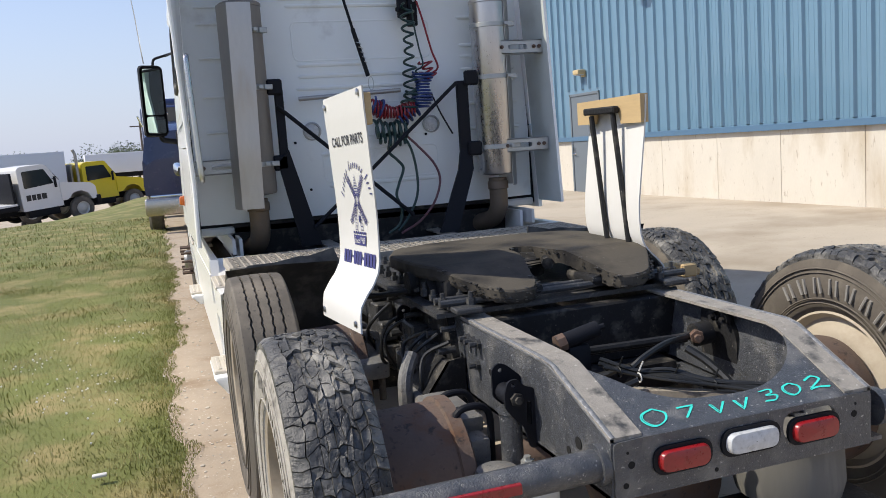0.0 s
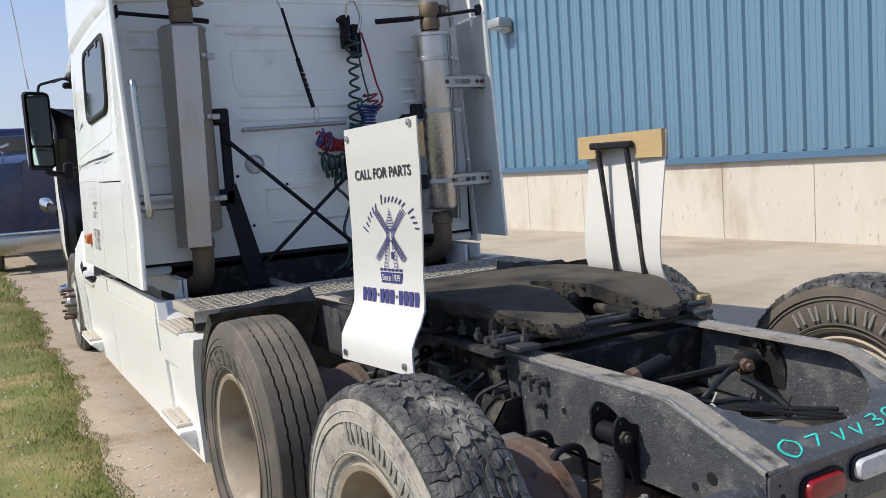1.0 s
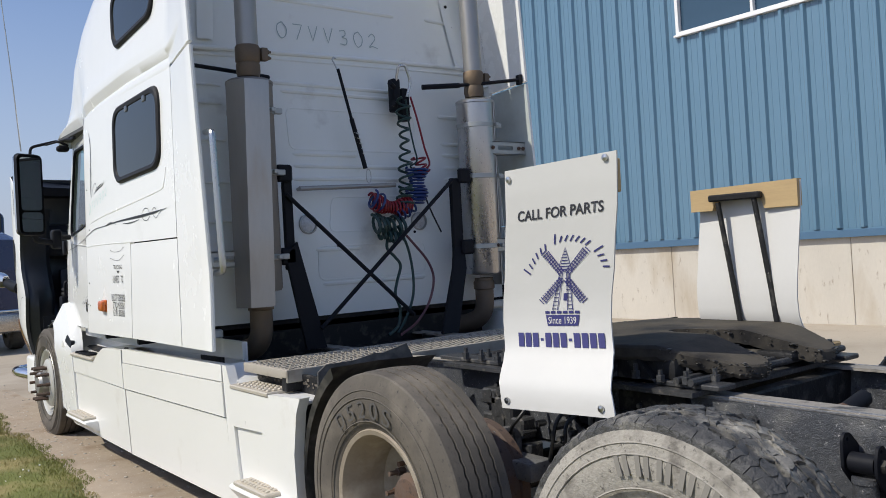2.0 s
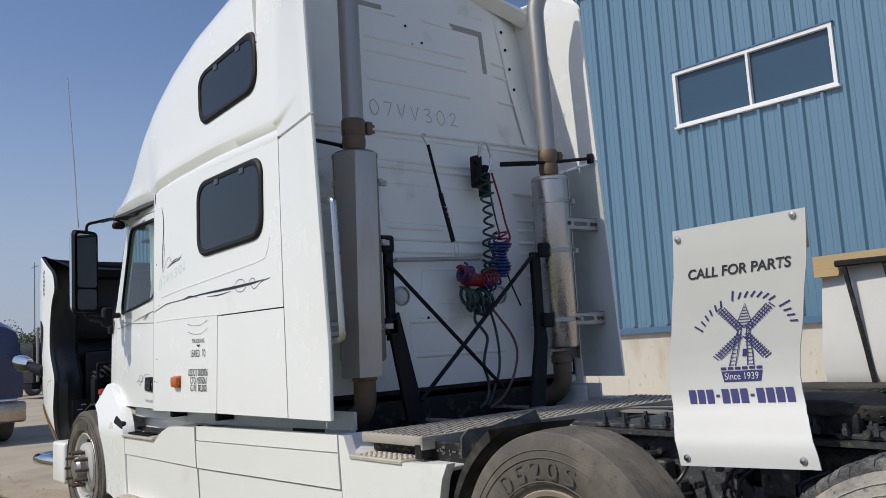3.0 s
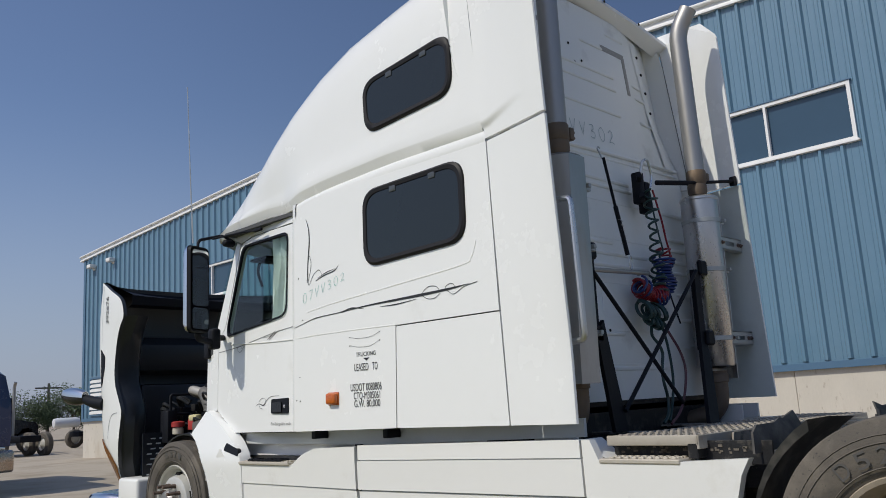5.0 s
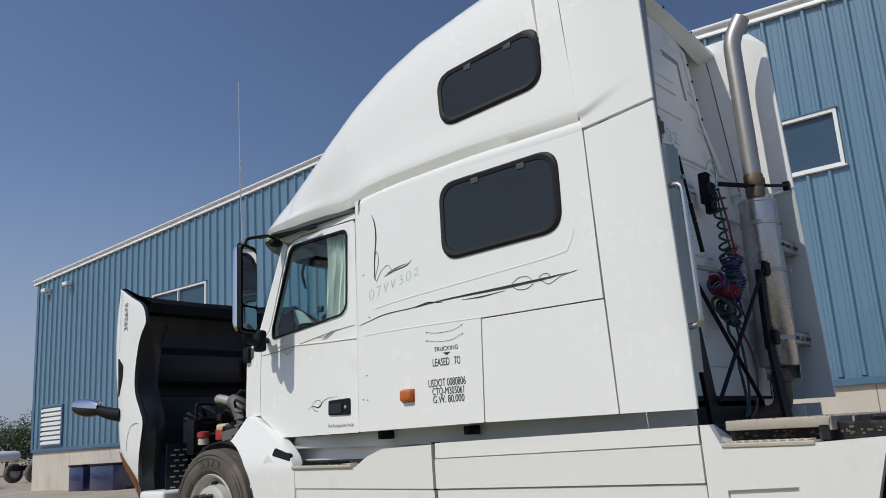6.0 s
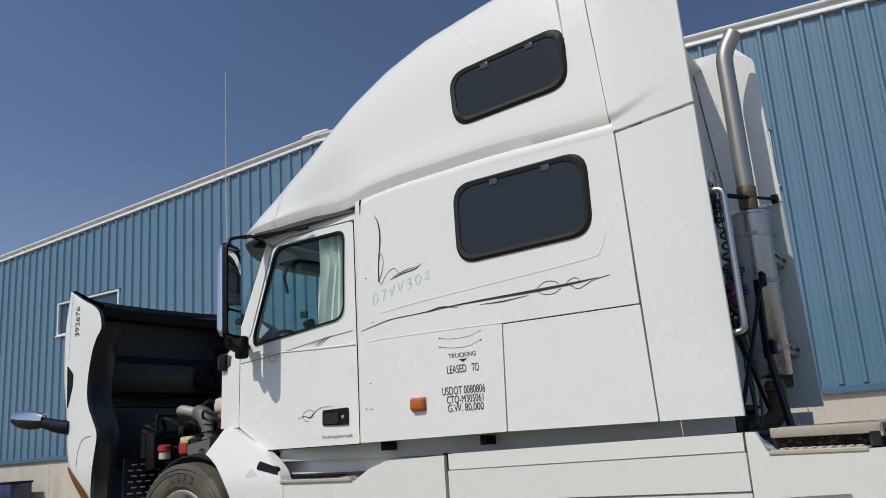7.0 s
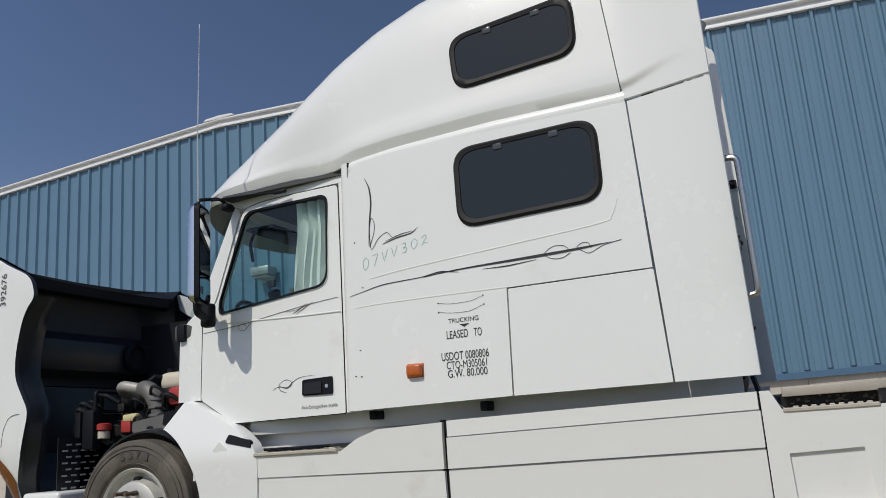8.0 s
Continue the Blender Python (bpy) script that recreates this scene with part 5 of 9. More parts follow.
# ---- mirror, antenna, marker lamp ----
for right in (False, True):
    f = (lambda x: 2 * XC - x) if right else (lambda x: x)
    turn = Matrix.Translation((f(-0.155), 8.875, 2.115)) @ Euler((0, 0, radians(23 if not right else -23))).to_matrix().to_4x4()
    bm = bmesh.new()
    outline = rounded([(-0.115, -0.335), (0.115, -0.335), (0.115, 0.335), (-0.115, 0.335)], 0.05, 6)
    loops = []
    for dy, k in ((-0.012, 0.94), (-0.022, 0.985), (0.0, 1.0), (0.03, 0.97), (0.055, 0.82), (0.07, 0.5), (0.073, 0.05)):
        loops.append([turn @ Vector((u * k, dy, v * (k if k > 0.9 else (k + 0.9) / 1.9))) for u, v in outline])
    grid(bm, [lp + lp[:1] for lp in loops])
    bmesh.ops.remove_doubles(bm, verts=bm.verts, dist=1e-5)
    mirror = part("wing_mirror", bm, BLACK_PLASTIC, TRUCK, "black wing mirror with chrome back and two glasses")
    bm = bmesh.new()
    loops = []
    for dy, k in ((0.012, 1.012), (0.034, 0.985), (0.060, 0.84), (0.075, 0.52), (0.078, 0.05)):
        loops.append([turn @ Vector((u * k, dy, v * (k if k > 0.9 else (k + 0.9) / 1.9))) for u, v in outline])
    grid(bm, [lp + lp[:1] for lp in loops])
    part("mirror_cover", bm, CHROME, mirror)
    for lo, hi in (((-0.088, -0.13), (0.088, 0.305)), ((-0.088, -0.308), (0.088, -0.145))):
        bm = bmesh.new()
        plate(bm, rounded([lo, (hi[0], lo[1]), hi, (lo[0], hi[1])], 0.03, 4), lambda u, v, d: turn @ Vector((u, -0.0270 + d - 0.08 * (u if not right else -u), v)), 0.004)
        part("mirror_glass", bm, MIRROR, mirror)
    bm = bmesh.new()
    tube(bm, bent([turn @ Vector((0.05, 0.04, 0.33)), turn @ Vector((0.06, 0.04, 0.40)), (f(0.10), 8.93, 2.575), (f(0.17), 8.90, 2.53)], 0.05), 0.012, 8)
    part("mirror_arm", bm, BLACK_PLASTIC, mirror)
    bm = bmesh.new()
    tube(bm, [(f(0.0), 8.92, 2.535), (f(0.10), 8.62, 2.55), (f(0.09), 8.42, 2.525)], 0.008, 6)
    box(bm, (min(f(0.075), f(0.10)), 8.36, 2.515), (max(f(0.075), f(0.10)), 8.46, 2.540), 0.006)
    part("mirror_stay", bm, BLACK_PLASTIC, mirror)
    bm = bmesh.new()
    tube(bm, bent([turn @ Vector((0.06, 0.05, -0.30)), turn @ Vector((0.07, 0.05, -0.37)), (f(0.06), 9.00, 1.715)], 0.03), 0.026, 10)
    box(bm, (min(f(0.02), f(0.10)), 8.955, 1.665), (max(f(0.02), f(0.10)), 9.045, 1.830), 0.024, 3)
    tube(bm, [(f(0.08), 9.02, 1.76), (f(0.18), 9.07, 1.765)], 0.024, 10)
    part("mirror_arm", bm, BLACK_PLASTIC, mirror)
    bm = bmesh.new()
    box(bm, (min(f(0.07), f(0.17)), 8.84, 2.475), (max(f(0.07), f(0.17)), 8.91, 2.530), 0.024, 3)
    part("arm_joint", bm, BLACK_PLASTIC, mirror)
bm = bmesh.new()
tube(bm, [(-0.205, 8.86, 2.47), (-0.235, 8.84, 2.9), (-0.31, 8.757, 3.66)], [0.006, 0.005, 0.0035], 6)
tube(bm, [(-0.31, 8.757, 3.655), (-0.3115, 8.756, 3.685)], 0.005, 6)
part("antenna", bm, STEEL, TRUCK, "thin whip antenna on the mirror arm")

bm = bmesh.new()
a, b = flank(0.036)(7.364, 1.188), flank(0.0)(7.461, 1.259)
box(bm, [min(p, q) for p, q in zip(a, b)], [max(p, q) for p, q in zip(a, b)], 0.014, 3)
marker = part("marker_lamp", bm, AMBER, TRUCK, "amber side marker lamp")
bm = bmesh.new()
a, b = flank(0.008)(7.358, 1.182), flank(-0.004)(7.467, 1.265)
box(bm, [min(p, q) for p, q in zip(a, b)], [max(p, q) for p, q in zip(a, b)], 0.006)
part("lamp_base", bm, AMBER, marker)
for u, v in ((7.75, 1.765), (7.78, 1.38), (7.775, 1.22), (7.815, 1.225), (7.80, 2.06)):
    bm = bmesh.new()
    bolt(bm, flank(0)(u, v), (-1, 0, 0), 0.0048, 0.002, 8)
    part("screw", bm, SEAM, TRUCK)

# ---- lettering and pinstripes on the flank ----
ink = flank(0.0025)


def flank_text(name, text, u_left, u_right, v, h, mat=LETTER, tilt=0.0, off=0.0025, thick=0.0):
    g = flank(off, door=u_left > 7.96)
    return writing(name, text, mat, TRUCK, lambda u, w: g(u_left - u, v + w * h / 0.69 + tilt * u), size=1.0, width=u_left - u_right, thick=thick)


flank_text("lettering", "TRUCKING", 7.185, 6.995, 1.476, 0.026)
flank_text("lettering", "LEASED", 7.200, 7.065, 1.386, 0.046)
flank_text("lettering", "TO", 7.028, 6.980, 1.386, 0.046)
flank_text("lettering", "USDOT 0080806", 7.240, 6.945, 1.262, 0.046)
flank_text("lettering", "CTQ-M305061", 7.210, 6.960, 1.212, 0.043)
flank_text("lettering", "G.W. 80,000", 7.205, 6.960, 1.163, 0.043)
flank_text("lettering", "Fire Extinguisher Inside", 8.235, 7.940, 1.064, 0.022, GREY_LETTER, off=-0.003)
bm = bmesh.new()
plate(bm, [(7.115, 1.464), (7.055, 1.464), (7.085, 1.446)], flank(0.0025), 0.001)
stroke(bm, curve2([(7.245, 1.603), (7.16, 1.590), (7.04, 1.592), (6.965, 1.612)]), 0.002, ink)
stroke(bm, curve2([(7.245, 1.552), (7.17, 1.537), (7.05, 1.534), (6.965, 1.560)]), 0.002, ink)
for u, v in ((7.248, 1.603), (7.248, 1.548), (6.962, 1.615), (6.960, 1.562)):
    stroke(bm, [(u, v), (u - 0.008, v)], 0.008, ink)
part("company_mark", bm, LETTER, TRUCK, "faded arc-shaped company mark without a name")

STRIPES = [
    ([(7.715, 2.470), (7.685, 2.40), (7.675, 2.30), (7.690, 2.16), (7.697, 2.02)], [0.003, 0.009, 0.011, 0.008, 0.004]),
    ([(7.690, 2.02), (7.660, 2.10), (7.655, 2.16), (7.675, 2.20), (7.69, 2.12), (7.68, 2.0), (7.63, 2.06), (7.57, 2.09), (7.53, 2.05)], 0.0035),
    ([(7.60, 2.02), (7.50, 2.045), (7.40, 2.06), (7.355, 2.09)], [0.004, 0.008, 0.007, 0.002]),
    ([(7.58, 2.035), (7.48, 2.062), (7.39, 2.072)], [0.002, 0.006, 0.002]),
    ([(7.842, 1.720), (7.75, 1.738), (7.60, 1.765), (7.35, 1.775), (7.22, 1.79), (7.10, 1.772)], [0.003, 0.004, 0.006, 0.005, 0.008, 0.002]),
    ([(7.33, 1.773), (7.20, 1.783), (7.0, 1.79), (6.6, 1.795), (6.35, 1.802), (6.19, 1.812)], [0.004, 0.006, 0.010, 0.017, 0.013, 0.002]),
    ([(6.95, 1.768), (6.8, 1.765), (6.62, 1.776)], [0.002, 0.008, 0.002]),
    ([(6.43, 1.81), (6.46, 1.832), (6.52, 1.835), (6.57, 1.80), (6.53, 1.768), (6.47, 1.763), (6.42, 1.785)], 0.0035),
    ([(6.30, 1.795), (6.315, 1.825), (6.35, 1.83), (6.38, 1.81), (6.35, 1.785), (6.31, 1.768), (6.23, 1.80), (6.13, 1.815)], 0.0035),
    ([(9.15, 1.652), (8.8, 1.670), (8.5, 1.700), (8.2, 1.730), (7.92, 1.748)], 0.0035),
    ([(8.31, 1.685), (8.25, 1.71), (8.18, 1.745)], [0.002, 0.008, 0.002]),
    ([(8.28, 1.68), (8.21, 1.71), (8.13, 1.745)], [0.002, 0.006, 0.002]),
    ([(8.37, 1.707), (8.28, 1.710), (8.18, 1.728)], 0.0022),
    ([(8.73, 1.652), (8.765, 1.674), (8.81, 1.660), (8.79, 1.632), (8.745, 1.632), (8.69, 1.676)], 0.0032),
    ([(8.49, 1.205), (8.43, 1.222), (8.36, 1.210), (8.31, 1.245), (8.24, 1.268), (8.12, 1.272)], [0.002, 0.004, 0.008, 0.004, 0.003, 0.0015]),
    ([(8.37, 1.182), (8.42, 1.197), (8.43, 1.238), (8.37, 1.262), (8.32, 1.240), (8.335, 1.212)], 0.0028),
]
for pts, w in STRIPES:
    bm = bmesh.new()
    cv = curve2(pts, 10)
    if isinstance(w, list):
        ws = []
        for i in range(len(cv)):
            p = i / (len(cv) - 1) * (len(w) - 1)
            j = min(int(p), len(w) - 2)
            ws.append(w[j] + (w[j + 1] - w[j]) * (p - j))
        w = ws
    on_door = pts[0][0] > 7.96
    stroke(bm, cv, w, flank(-0.0035, door=True) if on_door else flank(0.0025))
    part("pinstripe", bm, LETTER, TRUCK)
bm = bmesh.new()
scrawl(bm, "07VV302", 0.075, 0.068, 0.0030, lambda u, v: flank(0.003)(7.745 - u, 1.872 + v * (1.0 - 0.5 * u) + 0.24 * u))
part("chalk_mark", bm, CHALK_PALE, TRUCK, "hand-written pale green stock number")
bm = bmesh.new()
scrawl(bm, "07VV302", 0.105, 0.112, 0.006, lambda u, v: back(0.74 + u, 2.865 + v, -0.004))
part("chalk_mark", bm, CHALK_GREY, TRUCK, "hand-written grey stock number")


# ---- exhausts behind the sleeper ----
for s in (0, 1):
    f = (lambda x: 2 * XC - x) if s else (lambda x: x)
    x, y = (f(0.385), 5.815) if s else (0.40, 5.80)
    bm = bmesh.new()
    lathe(bm, [(0.05, 1.30), (0.122, 1.310), (0.130, 1.325), (0.130, 2.480), (0.134, 2.484), (0.134, 2.500), (0.118, 2.512), (0.05, 2.52)], (x, y, 0), "z", 32)
    muffler = part("muffler", bm, MUFFLER if s else MUFFLER_DARK, TRUCK, "tall steel muffler" if s else "muffler behind a bright heat shield")
    for z in (1.50, 1.98, 2.33):
        bm = bmesh.new()
        lathe(bm, [(0.130, z - 0.016), (0.135, z - 0.014), (0.135, z + 0.014), (0.130, z + 0.016)], (x, y, 0), "z", 32, close=False)
        box(bm, (x + 0.06, y - 0.15, z - 0.012), (x + 0.085, y - 0.10, z + 0.012), 0.003, 1)
        box(bm, (x + 0.10, y - 0.10, z - 0.016), (x + 0.15, y - 0.07, z + 0.016), 0.003, 1)
        part("clamp", bm, BRACKET, muffler)
    # heat shield: on the left a folded sheet, on the right a curved one
    bm = bmesh.new()
    rows = []
    for k in range(25):
        t = k / 24
        z = 1.225 + 1.27 * t
        if s == 0:
            fold = radians(226 + 10 * t)
            ends = [(radians(176 + 4 * t), 0.140), (radians(200 + 4 * t), 0.140), (fold - 0.03, 0.152), (fold, 0.155), (fold + 0.03, 0.152), (radians(258 + 12 * t), 0.137), (radians(279 + 14 * t), 0.142)]
            dent = 0.004 * math.sin(17 * t) * math.sin(5 * t) + (0.006 * math.exp(-((t - 0.82) / 0.09) ** 2))
            rows.append([(x + (q - (dent if i in (5,) else 0.0)) * math.cos(w), y + (q - (dent if i in (5,) else 0.0)) * math.sin(w), z) for i, (w, q) in enumerate(ends)])
        else:
            rows.append([(x + 0.137 * math.cos(radians(-60 + 122 * i / 7)), y + 0.137 * math.sin(radians(-60 + 122 * i / 7)), z) for i in range(8)])
    grid(bm, rows)
    thicken(bm, 0.004)
    part("heat_shield", bm, MUFFLER if s else SHIELD, muffler, "creased dull heat shield with brown stains")
    bm = bmesh.new()
    lathe(bm, [(0.062, 2.53), (0.068, 2.56), (0.068, 2.60), (0.064, 2.61), (0.070, 2.62), (0.070, 2.70), (0.064, 2.71)], (x, y, 0), "z", 28, close=False)
    box(bm, (x + 0.065, y - 0.05, 2.625), (x + 0.105, y - 0.01, 2.70), 0.006)
    bolt(bm, (x + 0.105, y - 0.03, 2.645), (1, 0, 0))
    bolt(bm, (x + 0.105, y - 0.03, 2.68), (1, 0, 0))
    part("pipe_clamp", bm, BURNT, muffler)
    bm = bmesh.new()
    if s:
        tube(bm, bent([(x, y, 2.65), (x - 0.01, y + 0.02, 3.78), (x + 0.02, y - 0.07, 3.95)], 0.13, 8), 0.064, 24, caps=False)
        tube(bm, bent([(x, y, 3.0), (x - 0.01, y + 0.02, 3.78), (x + 0.02, y - 0.07, 3.95)], 0.13, 8), 0.058, 24, caps=False)
    else:
        tube(bm, bent([(x, y, 2.65), (x, y, 3.85), (x - 0.10, y + 0.04, 4.03)], 0.13, 8), 0.062, 24, caps=False)
    part("stack_pipe", bm, STACK, muffler)
    bm = bmesh.new()
    tube(bm, bent([(x, y, 1.28), (x, y, 1.00), (x + (-0.06 if s == 0 else -0.12), y + 0.30, 0.93)], 0.20, 8), 0.064, 20, caps=False)
    lathe(bm, [(0.066, 1.20), (0.073, 1.205), (0.073, 1.25), (0.066, 1.26)], (x, y, 0), "z", 24, close=False)
    part("exhaust_elbow", bm, BURNT, muffler)
    # black upright bracket and its raking leg
    bm = bmesh.new()
    u = f(0.565)
    d = 1 if s == 0 else -1
    if s:
        box(bm, (1.805, 5.765, 1.42), (1.885, 5.80, 1.965), 0.004, 1)
        plate(bm, [(1.775, 1.36), (1.805, 1.50), (1.885, 1.50), (1.885, 1.36), (1.705, 0.95), (1.575, 0.95)], lambda a, b, t: Vector((a, 5.765 - 0.26 * max(0.0, 1.42 - b) + t, b)), 0.025)
    else:
        box(bm, (u, 5.765, 1.42), (u + 0.055, 5.80, 1.965), 0.004, 1)
        plate(bm, [(u - 0.02, 1.50), (u + 0.055, 1.58), (u + 0.215, 0.95), (u + 0.085, 0.95)], lambda a, b, t: Vector((a, 5.735 + t, b)), 0.025)
    for z in (1.50, 1.98):
        box(bm, (min(u - 0.05 * d, u + 0.05 * d), 5.735, z - 0.05), (max(u - 0.05 * d, u + 0.05 * d), 5.772, z + 0.05), 0.012, 1)
    part("exhaust_bracket", bm, BLACK_PLASTIC, TRUCK)
# cross braces
bm = bmesh.new()
tube(bm, [(0.57, 5.75, 1.86), (1.42, 5.73, 1.085)], 0.013, 8)
part("cross_brace", bm, BLACK_PLASTIC, TRUCK)
bm = bmesh.new()
tube(bm, [(1.79, 5.74, 1.95), (0.74, 5.72, 1.065)], 0.013, 8)
part("cross_brace", bm, BLACK_PLASTIC, TRUCK)
# grab handle on the rear edge
bm = bmesh.new()
tube(bm, bent([(0.045, 5.60, 2.175), (0.035, 5.49, 2.165), (0.035, 5.487, 2.10), (0.050, 5.480, 1.50), (0.055, 5.483, 1.44), (0.060, 5.60, 1.43)], 0.05), 0.017, 10)
part("grab_handle", bm, STEEL, TRUCK, "bent steel grab handle")
# hose hanger: sprung rod and horizontal bar
bm = bmesh.new()
tube(bm, [(0.74, 5.90, 1.905), (1.44, 5.90, 1.93)], 0.015, 10)
tube(bm, [(0.76, 5.90, 1.905), (0.76, 5.96, 1.905)], 0.012, 8)
tube(bm, [(1.40, 5.90, 1.93), (1.40, 5.96, 1.93)], 0.012, 8)
part("hanger_bar", bm, STACK, TRUCK)
bm = bmesh.new()
tube(bm, [(1.070, 5.93, 2.665), (1.150, 5.92, 2.33)], 0.010, 8)
tube(bm, [(1.145, 5.92, 2.35), (1.224, 5.91, 2.035)], 0.015, 8)
part("hanger_rod", bm, BLACK_PLASTIC, TRUCK)
bm = bmesh.new()
tube(bm, bent([(1.070, 5.94, 2.66), (1.060, 5.95, 2.70), (1.045, 5.955, 2.725), (1.055, 5.955, 2.745), (1.075, 5.955, 2.735)], 0.01), 0.005, 6)
part("hook", bm, STEEL, TRUCK)
bm = bmesh.new()
pts = [(1.168 + 0.0011 * k + 0.017 * math.cos(k * 0.9), 5.918 + 0.017 * math.sin(k * 0.9), 2.28 - k * 0.0045) for k in range(40)]
tube(bm, pts, 0.0035, 5)
part("hanger_spring", bm, STEEL, TRUCK)
bm = bmesh.new()
ring = [(1.238 + 0.018 * math.sin(a), 5.90, 1.985 + 0.045 * math.cos(a)) for a in [k * math.pi / 8 for k in range(17)]]
tube(bm, ring, 0.003, 5, caps=False)
part("ring", bm, STEEL, TRUCK)
# hose block
bm = bmesh.new()
box(bm, (1.48, 5.92, 2.42), (1.54, 5.99, 2.64), 0.012)
box(bm, (1.545, 5.92, 2.36), (1.61, 5.99, 2.58), 0.012)
tube(bm, [(1.49, 5.93, 2.58), (1.44, 5.90, 2.60)], 0.018, 8)
tube(bm, [(1.50, 5.93, 2.46), (1.46, 5.90, 2.47)], 0.018, 8)
hose_block = part("hose_block", bm, BLACK_PLASTIC, TRUCK, "black coupling block for the air hoses")
bm = bmesh.new()
tube(bm, bent([(1.51, 5.93, 2.62), (1.52, 5.91, 2.72), (1.57, 5.90, 2.73), (1.61, 5.90, 2.62), (1.58, 5.91, 2.52)], 0.04), 0.010, 8)
part("hose_loop", bm, STEEL, hose_block)


def coil(name, a, b, turns, radius, r, mat, sag=0.0, phase=0.0, squeeze=1.0):
    """A coiled air hose from a to b, hanging in a bow."""
    a, b = Vector(a), Vector(b)
    n = int(turns * 14)
    d = (b - a).normalized()
    e1 = d.orthogonal().normalized()
    e2 = d.cross(e1)
    pts = []
    for i in range(n + 1):
        t = i / n
        ang = 2 * math.pi * turns * t + phase
        rad = radius * (0.8 + 0.2 * math.sin(3.1 * t * math.pi + phase))
        pts.append(a + (b - a) * t + Vector((0, 0, -sag * 4 * t * (1 - t))) + (e1 * math.cos(ang) + e2 * math.sin(ang) * squeeze) * rad)
    bm = bmesh.new()
    tube(bm, pts, r, 6)
    part(name, bm, mat, TRUCK)


def hang(name, pts, r, mat):
    pts3 = [Vector(p) for p in pts]
    c = [2 * pts3[0] - pts3[1]] + pts3 + [2 * pts3[-1] - pts3[-2]]
    out = []
    for i in range(1, len(c) - 2):
        for k in range(8):
            t = k / 8
            p, q, s_, u = c[i - 1], c[i], c[i + 1], c[i + 2]
            out.append(0.5 * (2 * q + (s_ - p) * t + (2 * p - 5 * q + 4 * s_ - u) * t * t + (3 * q - p - 3 * s_ + u) * t ** 3))
    bm = bmesh.new()
    tube(bm, out + [pts3[-1]], r, 7)
    part(name, bm, mat, TRUCK)


coil("air_hose", (1.525, 5.88, 2.50), (1.50, 5.86, 1.90), 8, 0.046, 0.0085, HOSE_GREEN)
coil("air_hose", (1.60, 5.87, 2.04), (1.575, 5.86, 1.80), 11, 0.062, 0.008, HOSE_BLUE, phase=1, squeeze=1.2)
coil("air_hose", (1.50, 5.86, 1.92), (1.46, 5.85, 1.74), 4, 0.062, 0.0085, HOSE_GREEN, phase=2)
coil("air_hose", (1.22, 5.86, 1.83), (1.52, 5.85, 1.80), 13, 0.056, 0.008, HOSE_RED, sag=0.035)
coil("air_hose", (1.22, 5.85, 1.84), (1.30, 5.85, 1.80), 3, 0.060, 0.008, HOSE_BLUE, phase=1)
coil("air_hose", (1.55, 5.85, 1.80), (1.40, 5.85, 1.73), 5, 0.055, 0.008, HOSE_BLUE, phase=2)
coil("air_hose", (1.62, 5.88, 2.12), (1.66, 5.87, 2.00), 3, 0.05, 0.007, HOSE_RED, phase=0.4)
coil("air_hose", (1.22, 5.84, 1.68), (1.46, 5.84, 1.66), 6, 0.075, 0.011, HOSE_GREEN, phase=0.5, squeeze=0.6)
coil("air_hose", (1.25, 5.83, 1.62), (1.42, 5.83, 1.58), 5, 0.060, 0.011, HOSE_GREEN, phase=2.5, squeeze=0.5)
hang("air_hose", [(1.60, 5.90, 2.52), (1.63, 5.89, 2.40), (1.65, 5.88, 2.30), (1.68, 5.88, 2.18), (1.715, 5.88, 2.07), (1.65, 5.88, 2.03), (1.58, 5.88, 2.04)], 0.007, HOSE_RED)
hang("air_hose", [(1.56, 5.90, 2.50), (1.57, 5.89, 2.34), (1.59, 5.88, 2.20), (1.605, 5.87, 2.09), (1.55, 5.87, 2.05), (1.60, 5.87, 2.02)], 0.006, HOSE_GREEN)
hang("air_hose", [(1.33, 5.84, 1.62), (1.31, 5.84, 1.52), (1.36, 5.83, 1.46), (1.40, 5.83, 1.40), (1.36, 5.82, 1.30), (1.33, 5.80, 1.22), (1.36, 5.80, 1.12), (1.33, 5.79, 1.02), (1.25, 5.78, 0.97)], 0.010, HOSE_GREEN)
hang("air_hose", [(1.40, 5.84, 1.66), (1.47, 5.84, 1.52), (1.495, 5.83, 1.35), (1.48, 5.82, 1.20), (1.40, 5.80, 1.06), (1.32, 5.78, 0.98)], 0.009, HOSE_GREEN)
hang("air_hose", [(1.42, 5.84, 1.64), (1.52, 5.84, 1.54), (1.62, 5.83, 1.42), (1.655, 5.82, 1.30), (1.60, 5.81, 1.15), (1.48, 5.79, 1.03), (1.34, 5.78, 0.96)], 0.0085, HOSE_RED_DULL)
hang("hanging_strap", [(1.66, 5.90, 1.90), (1.72, 5.90, 1.76), (1.80, 5.90, 1.61)], 0.006, HOSE_BLACK)

